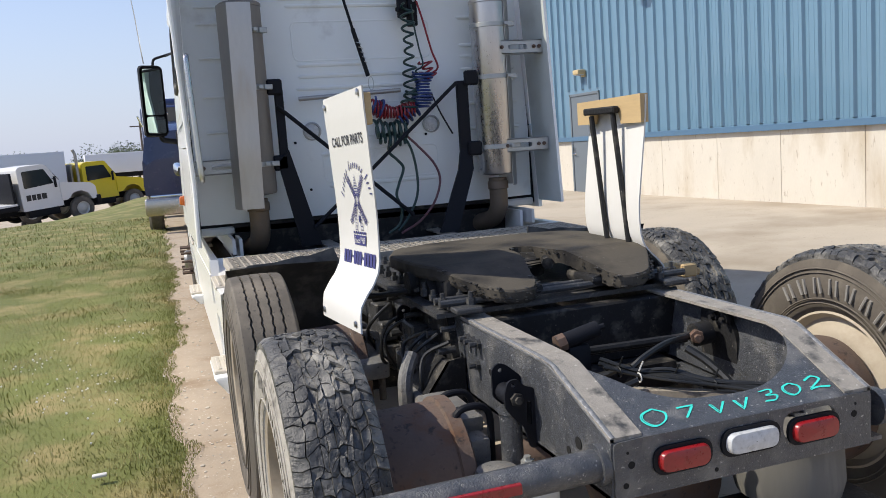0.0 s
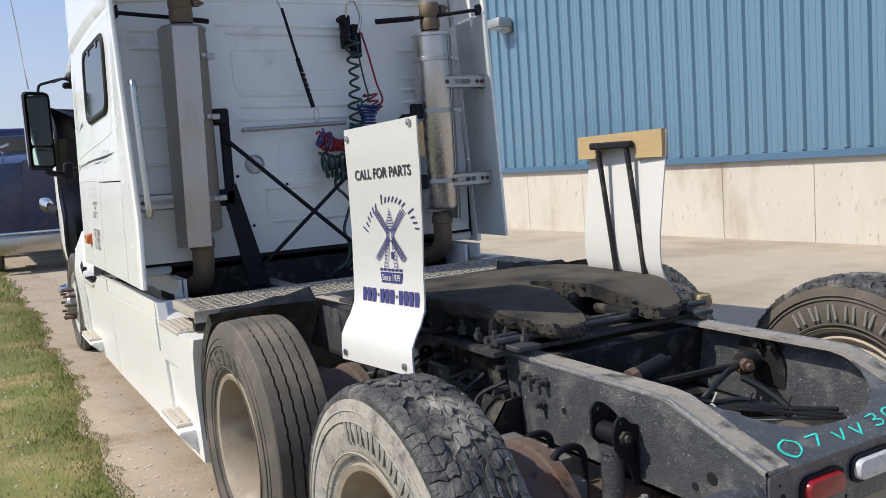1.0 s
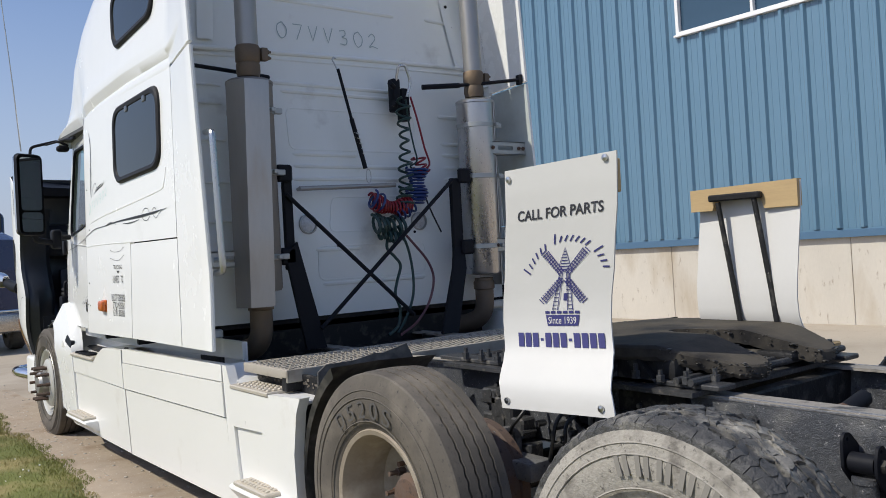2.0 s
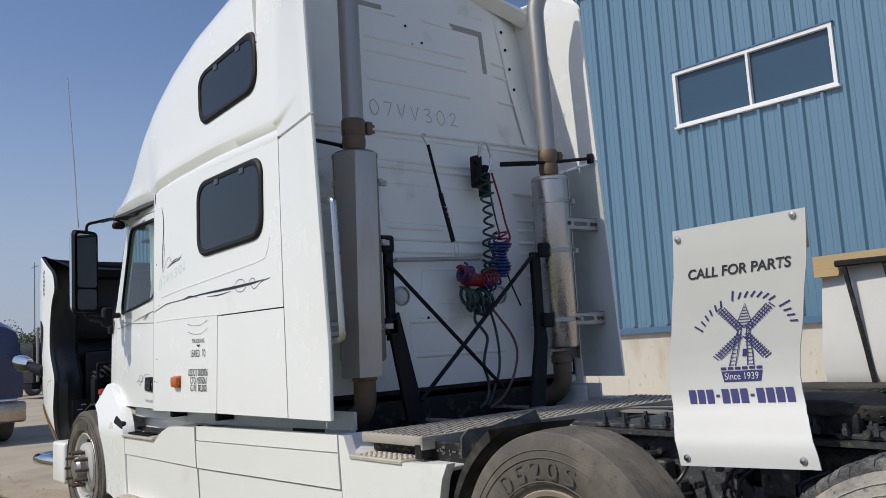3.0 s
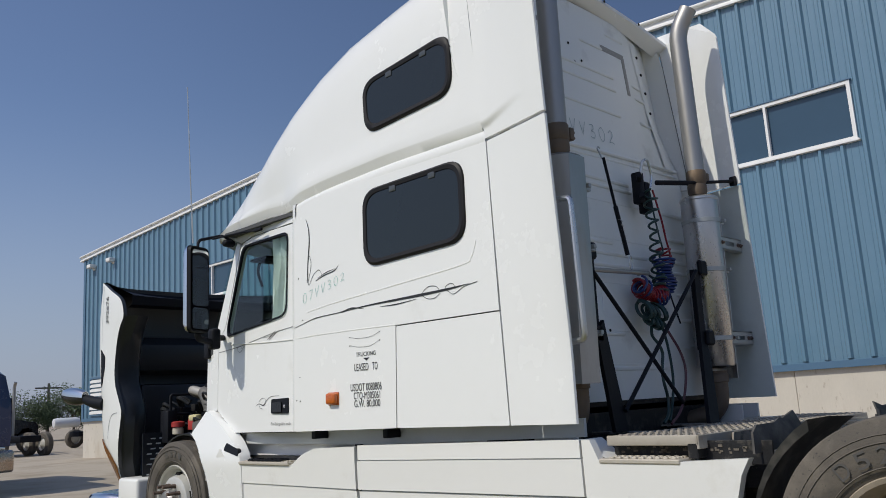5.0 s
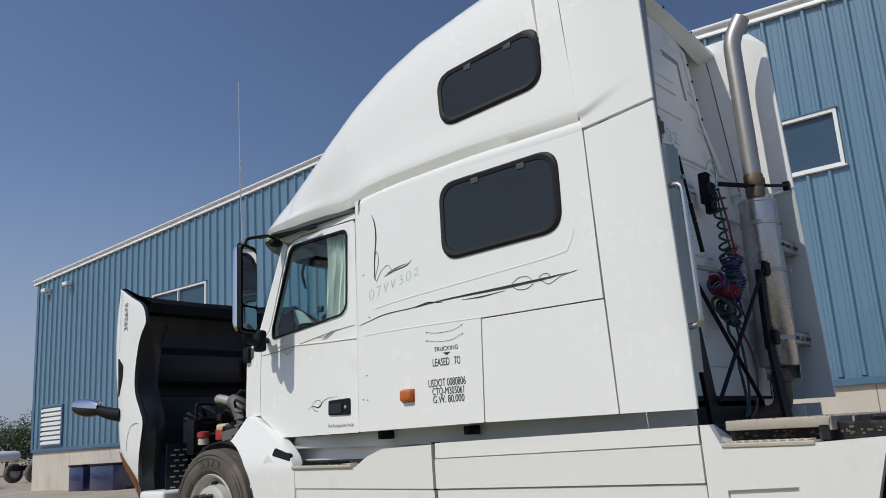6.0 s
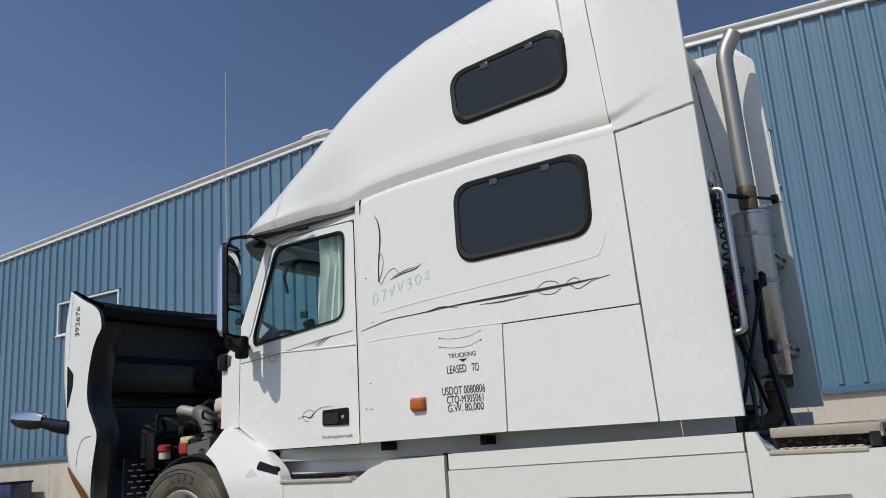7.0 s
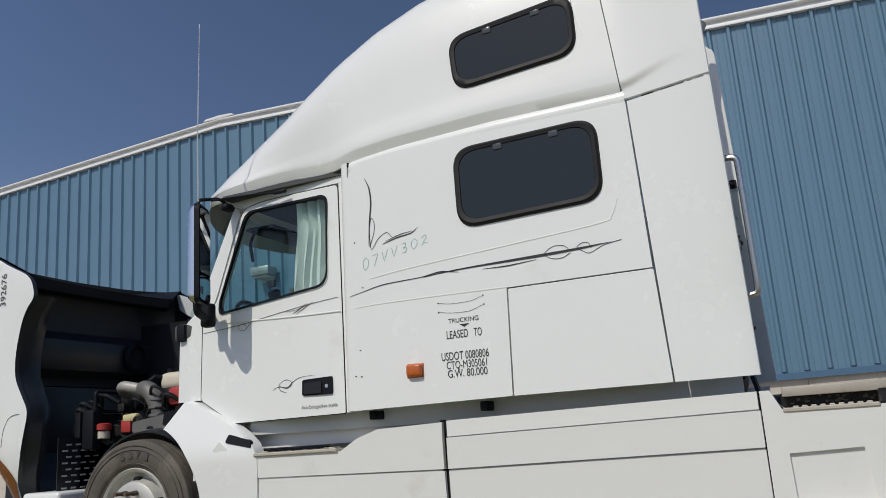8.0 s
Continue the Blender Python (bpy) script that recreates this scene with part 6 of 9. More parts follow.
# ---- deck plates behind the cab ----
DECK_Z = 0.962
bm = bmesh.new()
x0, x1, y0, y1 = 0.12, 2.35, 4.96, 5.45
plate(bm, [(x0 + 0.006, y0 + 0.006), (x1, y0 + 0.006), (x1, y1), (x0 + 0.006, y1)], lambda u, v, d: Vector((u, v, DECK_Z - d)), 0.02)
box(bm, (x0, y0, DECK_Z - 0.06), (x1, y0 + 0.012, DECK_Z + 0.002), 0.003, 1)
box(bm, (x0, y0, DECK_Z - 0.045), (x0 + 0.014, y1, DECK_Z + 0.003), 0.006, 2)
deck = part("deck_plate", bm, ALU, TRUCK, "dusty aluminium tread plate")
bm = bmesh.new()
for i in range(62):
    for j in range(11):
        x, y = x0 + 0.035 + i * 0.036, y0 + 0.03 + j * 0.040 + (0.02 if i % 2 else 0)
        box(bm, (x - 0.011, y - 0.006, DECK_Z), (x + 0.011, y + 0.006, DECK_Z + 0.005))
part("tread_lug", bm, ALU, deck)["kind"] = "stuff"
# Flat dark marks on the plate in place of shaded openings.
bm = bmesh.new()
for i in range(40):
    for j in range(6):
        x, y = x0 + 0.05 + i * 0.056, y0 + 0.05 + j * 0.07
        box(bm, (x - 0.014, y - 0.011, DECK_Z + 0.0005), (x + 0.014, y + 0.011, DECK_Z + 0.0015))
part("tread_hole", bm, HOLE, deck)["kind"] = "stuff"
# dusty apron under the rear edge of the deck
bm = bmesh.new()
plate(bm, rounded([(0.42, 0.865), (0.78, 0.885), (0.78, 0.958), (0.44, 0.958)], 0.012, 3), lambda u, v, d: Vector((u, 4.945 + d, v)), 0.010)
part("deck_apron", bm, DUSTY, deck)
# shredded support under the deck
bm = bmesh.new()
for x in (0.25, 0.55, 0.82, 1.6, 1.95, 2.25):
    box(bm, (x - 0.03, 5.0, 0.80), (x + 0.03, 5.40, 0.935), 0.006, 1)
box(bm, (0.12, 4.97, 0.86), (2.35, 5.02, 0.93), 0.004, 1)
part("deck_support", bm, GUNK, TRUCK)
# perforated side of the deck carrier
bm = bmesh.new()
rq = random.Random(19)
for i in range(34):
    yy, zz = 4.70 + 0.72 * rq.random(), 0.875 + 0.035 * rq.random()
    box(bm, (0.196, yy, zz), (0.199, yy + 0.008 + 0.018 * rq.random(), zz + 0.006 + 0.006 * rq.random()))
part("carrier_hole", bm, TYRE_TAN, TRUCK)["kind"] = "stuff"
bm = bmesh.new()
box(bm, (0.20, 4.66, 0.83), (0.215, 5.46, 0.935), 0.002, 1)
part("deck_carrier", bm, GUNK, TRUCK)
# near-black filler for battery and tank mass, added between rails and skirts so that the gap reads dark
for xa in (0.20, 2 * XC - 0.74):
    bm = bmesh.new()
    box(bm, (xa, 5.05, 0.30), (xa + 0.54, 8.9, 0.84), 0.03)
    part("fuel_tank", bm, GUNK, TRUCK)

# ---- chassis rails ----
for s in (0, 1):
    f = (lambda x: 2 * XC - x) if s else (lambda x: x)

    def toe(y):
        return -0.055 * min(1.0, (2.45 - y) / 0.38) if s and y < 2.45 else 0.0

    bm = bmesh.new()
    prof = [(10.6, 0.68), (10.6, 0.945), (2.44, 0.945), (2.40, 0.940), (2.07, 0.825), (2.07, 0.66), (2.5, 0.66)]
    plate(bm, prof, lambda u, v, d: Vector((f(0.795 + d) + toe(u), u, v)), 0.010)
    rail = part("chassis_rail", bm, RAIL, TRUCK, "black painted steel chassis rail with dusty top")
    bm = bmesh.new()
    top = [(10.6, 0.945), (2.45, 0.945), (2.39, 0.938), (2.07, 0.826)]
    for (ya, za), (yb, zb) in zip(top, top[1:]):
        vs = [bm.verts.new((f(x) + toe(y), y, z)) for z_off in (0.001, -0.010) for x, y, z in ((0.793, ya, za + z_off), (0.885, ya, za + z_off), (0.885, yb, zb + z_off), (0.793, yb, zb + z_off))]
        for q in ((0, 1, 2, 3), (4, 7, 6, 5), (0, 4, 5, 1), (1, 5, 6, 2), (2, 6, 7, 3), (3, 7, 4, 0)):
            bm.faces.new([vs[i] for i in q])
    bmesh.ops.recalc_face_normals(bm, faces=bm.faces)
    part("top_flange", bm, RAIL_TOP, rail)
    bm = bmesh.new()
    tube(bm, [(f(0.803) + toe(y), y, z - 0.0065) for y, z in ((10.6, 0.945), (2.45, 0.945), (2.39, 0.938), (2.072, 0.826))], 0.0105, 12)
    part("rail_corner", bm, WORN_EDGE_GLINT, rail)
    bm = bmesh.new()
    box(bm, (min(f(0.795), f(0.88)), 2.08, 0.66), (max(f(0.795), f(0.88)), 10.6, 0.672))
    part("bottom_flange", bm, RAIL, rail)
    dx = -1 if s == 0 else 1
    for y, z in ((3.05, 0.88), (3.00, 0.88), (2.95, 0.88), (2.97, 0.80), (3.4, 0.88), (3.5, 0.80), (3.65, 0.88), (3.8, 0.80), (4.2, 0.88), (4.3, 0.8)):
        bm = bmesh.new()
        tube(bm, [(f(0.80), y, z), (f(0.80) + dx * 0.045, y, z)], 0.011, 8)
        bolt(bm, (f(0.795), y, z), (dx, 0, 0), 0.018, 0.014)
        part("frame_bolt", bm, BOLTS, rail)
    for y, z in ((2.30, 0.86), (2.17, 0.815)):
        bm = bmesh.new()
        bolt(bm, (f(0.84) + toe(y), y, z + 0.02 + (0.005 if y > 2.2 else 0)), (0, 0, 1), 0.017, 0.010)
        part("frame_bolt", bm, BOLTS, rail)
    # Holes drawn as black discs on the rail instead of cut openings.
    for y, z, r in ((2.24, 0.76, 0.018), (2.86, 0.80, 0.012), (2.62, 0.80, 0.010), (2.30, 0.72, 0.012)):
        for o in (0.7935, 0.8065):
            bm = bmesh.new()
            tube(bm, [(f(o - 0.0006), y, z), (f(o + 0.0006), y, z)], r, 12)
            part("frame_hole", bm, SEAM, rail)
# tail cross member with lights
tail = bmesh.new()
plate(tail, rounded([(0.80, 0.665), (1.615, 0.665), (1.615, 0.815), (1.55, 0.818), (0.87, 0.818), (0.80, 0.815)], 0.01, 2), lambda u, v, d: Vector((u, 2.062 + d, v)), 0.012,
      [rounded([(1.315, 0.727), (1.49, 0.727), (1.49, 0.802), (1.315, 0.802)], 0.034, 5)])
cross = part("tail_member", tail, RAIL, TRUCK, "black tail cross member with lamps and chalk")
bm = bmesh.new()
edge = [(0.88, 2.36), (0.93, 2.30), (1.00, 2.215), (1.10, 2.165), (1.29, 2.155), (1.42, 2.20), (1.52, 2.28), (1.58, 2.37)]
plate(bm, [(0.885, 2.064), (1.545, 2.064)] + [p for p in curve2(edge[::-1], 6)], lambda u, v, d: Vector((u, v, 0.8185 + (v - 2.064) * 0.36 - d)), 0.008)
part("gusset_plate", bm, RAIL, cross)
rq = random.Random(8)
for i, (ch, u0, v0, k) in enumerate((("0", 0.0, 0.0, 1.25), ("7", 0.115, 0.008, 0.85), ("V", 0.21, 0.0, 0.8), ("V", 0.285, -0.002, 0.8), ("3", 0.375, 0.006, 0.95), ("0", 0.455, 0.012, 0.95), ("2", 0.535, 0.016, 1.1))):
    bm = bmesh.new()
    scrawl(bm, ch, 0.050 * k, 0.098 * k, 0.0042 + 0.002 * rq.random(), lambda u, v: Vector((0.905 + u0 + u + 0.25 * v, 2.088 + v0 + v, 0.8205 + (v0 + v + 0.024) * 0.36)))
    scrawl(bm, ch, 0.047 * k, 0.095 * k, 0.003, lambda u, v: Vector((0.911 + u0 + u + 0.25 * v, 2.090 + v0 + v, 0.8207 + (v0 + v + 0.026) * 0.36)))
    part("chalk_mark", bm, CHALK, cross, "hand-chalked bright teal sign of a stock number")
for xa, xb, za, mat, nm in ((0.920, 1.072, 0.748, RED_LENS, "red tail lamp"), (1.125, 1.287, 0.756, CLEAR_LENS, "clear reversing lamp"), (1.338, 1.486, 0.748, RED_LENS, "loose red tail lamp")):
    bm = bmesh.new()
    plate(bm, rounded([(xa - 0.012, za - 0.038), (xb + 0.012, za - 0.038), (xb + 0.012, za + 0.038), (xa - 0.012, za + 0.038)], 0.037, 6), lambda u, v, d: Vector((u, 2.054 + d, v)), 0.01)
    lamp = part("tail_lamp", bm, BLACK_PLASTIC, cross, nm)
    bm = bmesh.new()
    loops = []
    lo = rounded([(xa, za - 0.028), (xb, za - 0.028), (xb, za + 0.028), (xa, za + 0.028)], 0.027, 6)
    mx = (xa + xb) / 2
    for k, d in ((1.0, 2.055), (0.985, 2.044), (0.93, 2.038), (0.5, 2.034), (0.02, 2.033)):
        loops.append([(mx + (u - mx) * k, d, za + (v - za) * k) for u, v in lo])
    grid(bm, [lp + lp[:1] for lp in loops])
    bmesh.ops.recalc_face_normals(bm, faces=bm.faces)
    part("lens", bm, mat, lamp)
bm = bmesh.new()
# Dark discs painted on in place of shaded holes.
for x, z, r in ((0.848, 0.752, 0.010), (0.838, 0.785, 0.004), (0.830, 0.70, 0.008), (1.555, 0.762, 0.010), (1.56, 0.79, 0.004), (1.10, 0.69, 0.006)):
    tube(bm, [(x, 2.0612, z), (x, 2.0626, z)], r, 12)
part("plate_hole", bm, SEAM, cross)
# flap hanger tubes at the tail
for s in (0, 1):
    f = (lambda x: 2 * XC - x) if s else (lambda x: x)
    bm = bmesh.new()
    tube(bm, [(f(0.80), 2.12, 0.745), (f(0.10), 2.12, 0.735)], 0.042, 16)
    tube(bm, [(f(0.80), 2.12, 0.745), (f(0.775), 2.12, 0.745)], 0.055, 16)
    tubeo = part("hanger_tube", bm, RAIL, TRUCK)
    bm = bmesh.new()
    box(bm, (min(f(0.30), f(0.55)), 2.065, 0.735), (max(f(0.30), f(0.55)), 2.080, 0.762), 0.002, 1)
    part("reflector", bm, RED_LENS, tubeo)
bm = bmesh.new()
lathe(bm, [(0.10, 0.47), (0.15, 0.49), (0.16, 0.53), (0.155, 0.62), (0.15, 0.66), (0.10, 0.67)], (1.49, 2.25, 0), "z", 32)
bellow = part("air_bellow", bm, BELLOW, TRUCK, "dusty grey air spring under the tail")
bm = bmesh.new()
box(bm, (1.05, 2.0, 0.40), (1.72, 2.34, 0.46), 0.01)
part("bellow_bracket", bm, GUNK, bellow)

# cross members, shocks, brackets between the rails
for y in (3.06, 4.75, 6.2, 7.6):
    bm = bmesh.new()
    box(bm, (0.80, y, 0.70), (1.67, y + 0.07, 0.93), 0.008, 1)
    part("cross_member", bm, GUNK, TRUCK)
bm = bmesh.new()
box(bm, (0.88, 2.95, 0.60), (1.59, 3.25, 0.70), 0.01)
part("cross_member", bm, GUNK, TRUCK)
bm = bmesh.new()
plate(bm, rounded([(2.66, 0.58), (2.86, 0.58), (2.86, 0.92), (2.72, 0.92), (2.66, 0.84)], 0.03), lambda u, v, d: Vector((1.635 + d, u, v)), 0.02)
tube(bm, [(1.60, 2.77, 0.845), (1.54, 2.77, 0.84)], 0.042, 14)
tube(bm, [(1.53, 2.77, 0.84), (0.95, 2.84, 0.83)], 0.014, 8)
tube(bm, [(1.53, 2.80, 0.82), (0.95, 2.88, 0.81)], 0.010, 8)
for y in (2.70, 2.76):
    bolt(bm, (1.635, y, 0.90), (-1, 0, 0), 0.018, 0.02)
part("torque_bracket", bm, GUNK, TRUCK)
bm = bmesh.new()
bolt(bm, (1.535, 2.75, 0.845), (-0.5, -1, 0), 0.024, 0.03)
part("rusty_nut", bm, RUST, TRUCK)
bm = bmesh.new()
tube(bm, [(1.00, 2.77, 0.885), (1.03, 2.768, 0.893)], 0.032, 8)
part("rusty_nut", bm, RUST, TRUCK)
bm = bmesh.new()
tube(bm, [(1.00, 2.77, 0.885), (1.15, 2.76, 0.922)], 0.028, 16)
tube(bm, [(1.15, 2.76, 0.922), (1.175, 2.758, 0.928)], 0.011, 8)
box(bm, (1.03, 2.74, 0.66), (1.12, 2.82, 0.88), 0.02)
part("damper", bm, BLACK_PLASTIC, TRUCK)
bm = bmesh.new()
plate(bm, [(0, 0), (0.62, 0), (0.62, 0.05), (0, 0.05)], lambda u, v, d: Vector((1.12 + u * 0.74, 2.66 - u * 0.52 + v, 0.735 - 0.02 * u + d)), 0.008)
plate(bm, [(0, 0), (0.62, 0), (0.62, 0.045), (0, 0.045)], lambda u, v, d: Vector((1.12 + u * 0.74, 2.66 - u * 0.52 + d, 0.735 - 0.02 * u - v)), 0.008)
part("angle_bar", bm, DUSTY, TRUCK, "dust-caked angle bar between the rails")
# Added pale slab; its colour stands in for the sunlit dirt floor.
bm = bmesh.new()
box(bm, (1.20, 2.30, 0.55), (1.64, 2.62, 0.60), 0.01, 1)
part("axle_plate", bm, DUSTY, TRUCK)
rq = random.Random(17)
for k in range(9):
    o = Vector((0.02 * (rq.random() - 0.5), 0.05 * (rq.random() - 0.5), 0.03 * rq.random()))
    pts = [Vector((1.13, 2.70, 0.80)) + o, Vector((1.22, 2.62 + 0.03 * rq.random(), 0.775)) + o * 0.7, Vector((1.30, 2.55, 0.76 + 0.02 * rq.random())) + o, Vector((1.40, 2.46 + 0.03 * rq.random(), 0.755)) + o * 0.6, Vector((1.52, 2.36, 0.74)) + o]
    hang("wire", pts, 0.004 + 0.004 * rq.random(), HOSE_BLACK)
for k, (x, y, z) in enumerate(((1.22, 2.62, 0.775), (1.31, 2.55, 0.77), (1.40, 2.47, 0.76), (1.17, 2.66, 0.79))):
    bm = bmesh.new()
    pts = [Vector((x, y, z)) + Vector((0.0, 0.015 * math.cos(a), 0.015 * math.sin(a))) for a in [q * math.pi / 6 for q in range(13)]]
    tube(bm, pts, 0.0025, 6, caps=False)
    tube(bm, [Vector((x, y, z + 0.022)), Vector((x + 0.01, y - 0.01, z + 0.055))], 0.003, 5)
    part("cable_tie", bm, VINYL if k == 0 else HOSE_BLACK, TRUCK)
hang("brake_hose", [(1.50, 2.76, 0.84), (1.38, 2.70, 0.85), (1.27, 2.66, 0.83), (1.22, 2.66, 0.80)], 0.011, HOSE_BLACK)
hang("brake_hose", [(1.18, 2.67, 0.80), (1.10, 2.70, 0.77), (1.06, 2.64, 0.79), (1.12, 2.60, 0.76), (1.20, 2.60, 0.77)], 0.012, HOSE_BLACK)
hang("brake_hose", [(1.46, 2.70, 0.82), (1.50, 2.64, 0.78), (1.53, 2.56, 0.72), (1.52, 2.50, 0.66)], 0.014, HOSE_BLACK)
hang("suspension_hose", [(0.98, 2.72, 0.76), (1.08, 2.52, 0.72), (1.16, 2.40, 0.69), (1.30, 2.33, 0.68)], 0.024, HOSE_BLACK)
hang("suspension_hose", [(0.95, 2.60, 0.74), (1.06, 2.42, 0.70), (1.14, 2.30, 0.68), (1.24, 2.24, 0.68)], 0.018, HOSE_BLACK)
bm = bmesh.new()
lathe(bm, [(0.02, -0.20), (0.16, -0.16), (0.21, -0.05), (0.21, 0.05), (0.16, 0.16), (0.02, 0.20)], (1.20, 2.55, 0.50), "y", 28)
tube(bm, [(0.45, 2.77, 0.50), (2.02, 2.77, 0.50)], 0.075, 18)
part("rear_axle", bm, RUST, TRUCK, "dusty rear axle housing")
bm = bmesh.new()
lathe(bm, [(0.02, -0.20), (0.16, -0.16), (0.20, 0.0), (0.16, 0.16), (0.02, 0.20)], (1.235, 3.9, 0.50), "y", 24)
tube(bm, [(0.45, 4.10, 0.50), (2.02, 4.10, 0.50)], 0.075, 18)
part("front_drive_axle", bm, GUNK, TRUCK)

# suspension outside the rails: dampers, hangers, springs, valves, clusters of fasteners
for s in (0, 1):
    f = (lambda x: 2 * XC - x) if s else (lambda x: x)
    for y in (2.565, 3.62):
        bm = bmesh.new()
        tube(bm, [(f(0.735), y, 0.40), (f(0.735), y, 0.765)], 0.034, 16)
        tube(bm, [(f(0.735), y, 0.76), (f(0.735), y, 0.775)], 0.038, 16)
        tube(bm, [(f(0.735), y, 0.31), (f(0.735), y, 0.41)], 0.022, 10)
        damper = part("shock_absorber", bm, RAIL, TRUCK, "black tubular shock absorber on slotted ears")
        bm = bmesh.new()
        tube(bm, [(f(0.735), y - 0.036, 0.815), (f(0.735), y + 0.038, 0.815)], 0.030, 16)
        tube(bm, [(f(0.735), y - 0.05, 0.815), (f(0.735), y + 0.05, 0.815)], 0.020, 12)
        part("bushing", bm, BLACK_PLASTIC, damper)
        bm = bmesh.new()
        bolt(bm, (f(0.735), y - 0.052, 0.815), (0, -1, 0), 0.021, 0.014)
        part("bolt", bm, GUNK, damper)
        ears = ((y - 0.052, [(0.700, 0.835), (0.712, 0.872), (0.742, 0.876), (0.764, 0.85), (0.797, 0.84), (0.797, 0.655), (0.775, 0.655), (0.757, 0.725), (0.722, 0.76), (0.700, 0.79)]),
                (y + 0.044, [(0.700, 0.80), (0.700, 0.885), (0.718, 0.903), (0.746, 0.897), (0.797, 0.852), (0.797, 0.70), (0.76, 0.74)]))
        for k, (ye, ear) in enumerate(ears):
            bm = bmesh.new()
            gaps = [rounded([(0.766, 0.735), (0.782, 0.725), (0.785, 0.800), (0.769, 0.805)], 0.006, 3)] if k == 0 else []
            gaps += [[(0.728 + 0.007 * math.cos(q), (0.858 if k == 0 else 0.880) + 0.007 * math.sin(q)) for q in [w * math.pi / 5 for w in range(10)]]]
            plate(bm, rounded(ear, 0.012, 3), lambda u, v, d: Vector((f(u), ye + d, v)), 0.009, gaps)
            part("shock_ear", bm, BLACK_PLASTIC, damper)
    bm = bmesh.new()
    box(bm, (min(f(0.60), f(0.69)), 2.62, 0.55), (max(f(0.60), f(0.69)), 3.35, 0.67), 0.015)
    box(bm, (min(f(0.59), f(0.70)), 2.70, 0.66), (max(f(0.59), f(0.70)), 3.02, 0.715), 0.012)
    leaf = part("leaf_spring", bm, SPRING, TRUCK, "leaf pack with bowed clamps")
    for y in (2.66, 2.82):
        bm = bmesh.new()
        tube(bm, bent([(f(0.585), y, 0.45), (f(0.585), y, 0.765), (f(0.705), y, 0.765), (f(0.705), y, 0.45)], 0.058), 0.0115, 10)
        part("clamp_bow", bm, BLACK_PLASTIC, leaf)
    bm = bmesh.new()
    tube(bm, curve2([(f(0.585), 3.20, 0.52), (f(0.575), 3.17, 0.64), (f(0.585), 3.19, 0.73), (f(0.63), 3.24, 0.80)], 8), 0.028, 10)
    part("spring_arm", bm, SPRING, leaf)
    bm = bmesh.new()
    lathe(bm, [(0.05, 0.40), (0.075, 0.42), (0.082, 0.50), (0.078, 0.58), (0.06, 0.62), (0.02, 0.63)], (f(0.655), 2.50, 0), "z", 24)
    part("air_bag", bm, SPRING, leaf)
    bm = bmesh.new()
    box(bm, (min(f(0.55), f(0.68)), 3.78, 0.56), (max(f(0.55), f(0.68)), 4.68, 0.64), 0.015)
    for y in (4.0, 4.2):
        tube(bm, bent([(f(0.54), y, 0.40), (f(0.54), y, 0.73), (f(0.69), y, 0.73), (f(0.69), y, 0.40)], 0.06), 0.017, 8)
    part("leaf_spring", bm, SPRING, TRUCK)
    bm = bmesh.new()
    plate(bm, [(3.12, 0.60), (3.50, 0.60), (3.50, 0.93), (3.20, 0.93)], lambda u, v, d: Vector((f(0.765 + d), u, v)), 0.03)
    part("spring_hanger", bm, GUNK, TRUCK)
    bm = bmesh.new()
    plate(bm, rounded([(0.610, 0.55), (0.610, 0.640), (0.722, 0.792), (0.790, 0.800), (0.790, 0.55)], 0.008, 2), lambda u, v, d: Vector((f(u), 3.10 + d, v)), 0.012)
    plate(bm, [(3.10, 0.0), (3.34, 0.0), (3.34, 0.189), (3.10, 0.189)], lambda u, v, d: Vector((f(0.610 + v * 0.593 + d), u, 0.640 + v * 0.805)), 0.012)
    box(bm, (min(f(0.612), f(0.79)), 3.11, 0.55), (max(f(0.612), f(0.79)), 3.34, 0.62), 0.006, 1)
    part("hanger_arm", bm, GUNK, TRUCK)
    bm = bmesh.new()
    rq = random.Random(7 + s)
    for _ in range(46):
        y, z = 3.1 + 1.2 * rq.random(), 0.62 + 0.30 * rq.random()
        tube(bm, [(f(0.77), y, z), (f(0.77 - 0.03 - 0.05 * rq.random()), y, z)], 0.010 + 0.008 * rq.random(), 7)
    for _ in range(9):
        y, z = 3.2 + 1.0 * rq.random(), 0.60 + 0.25 * rq.random()
        w = 0.03 + 0.05 * rq.random()
        box(bm, (min(f(0.70), f(0.78)), y - w, z - w * 0.7), (max(f(0.70), f(0.78)), y + w, z + w * 0.7), 0.008, 1)
    part("fastener", bm, BOLTS, TRUCK)["kind"] = "stuff"
    rq = random.Random(3 + s)
    for _ in range(7):
        y = 3.1 + 1.0 * rq.random()
        hang("air_line", [(f(0.74), y, 0.86), (f(0.66), y - 0.1 + 0.2 * rq.random(), 0.80), (f(0.64), y + 0.05, 0.66 + 0.1 * rq.random()), (f(0.72), y + 0.15, 0.58)], 0.008, HOSE_BLACK)
    bm = bmesh.new()
    box(bm, (min(f(0.66), f(0.78)), 2.33, 0.53), (max(f(0.66), f(0.78)), 2.46, 0.60), 0.015)
    for y in (2.36, 2.42):
        tube(bm, [(f(0.72), y, 0.60), (f(0.72), y, 0.66)], 0.012, 8)
        bolt(bm, (f(0.72), y, 0.65), (0, 0, 1), 0.02, 0.014)
    part("height_valve", bm, BRACKET, TRUCK)

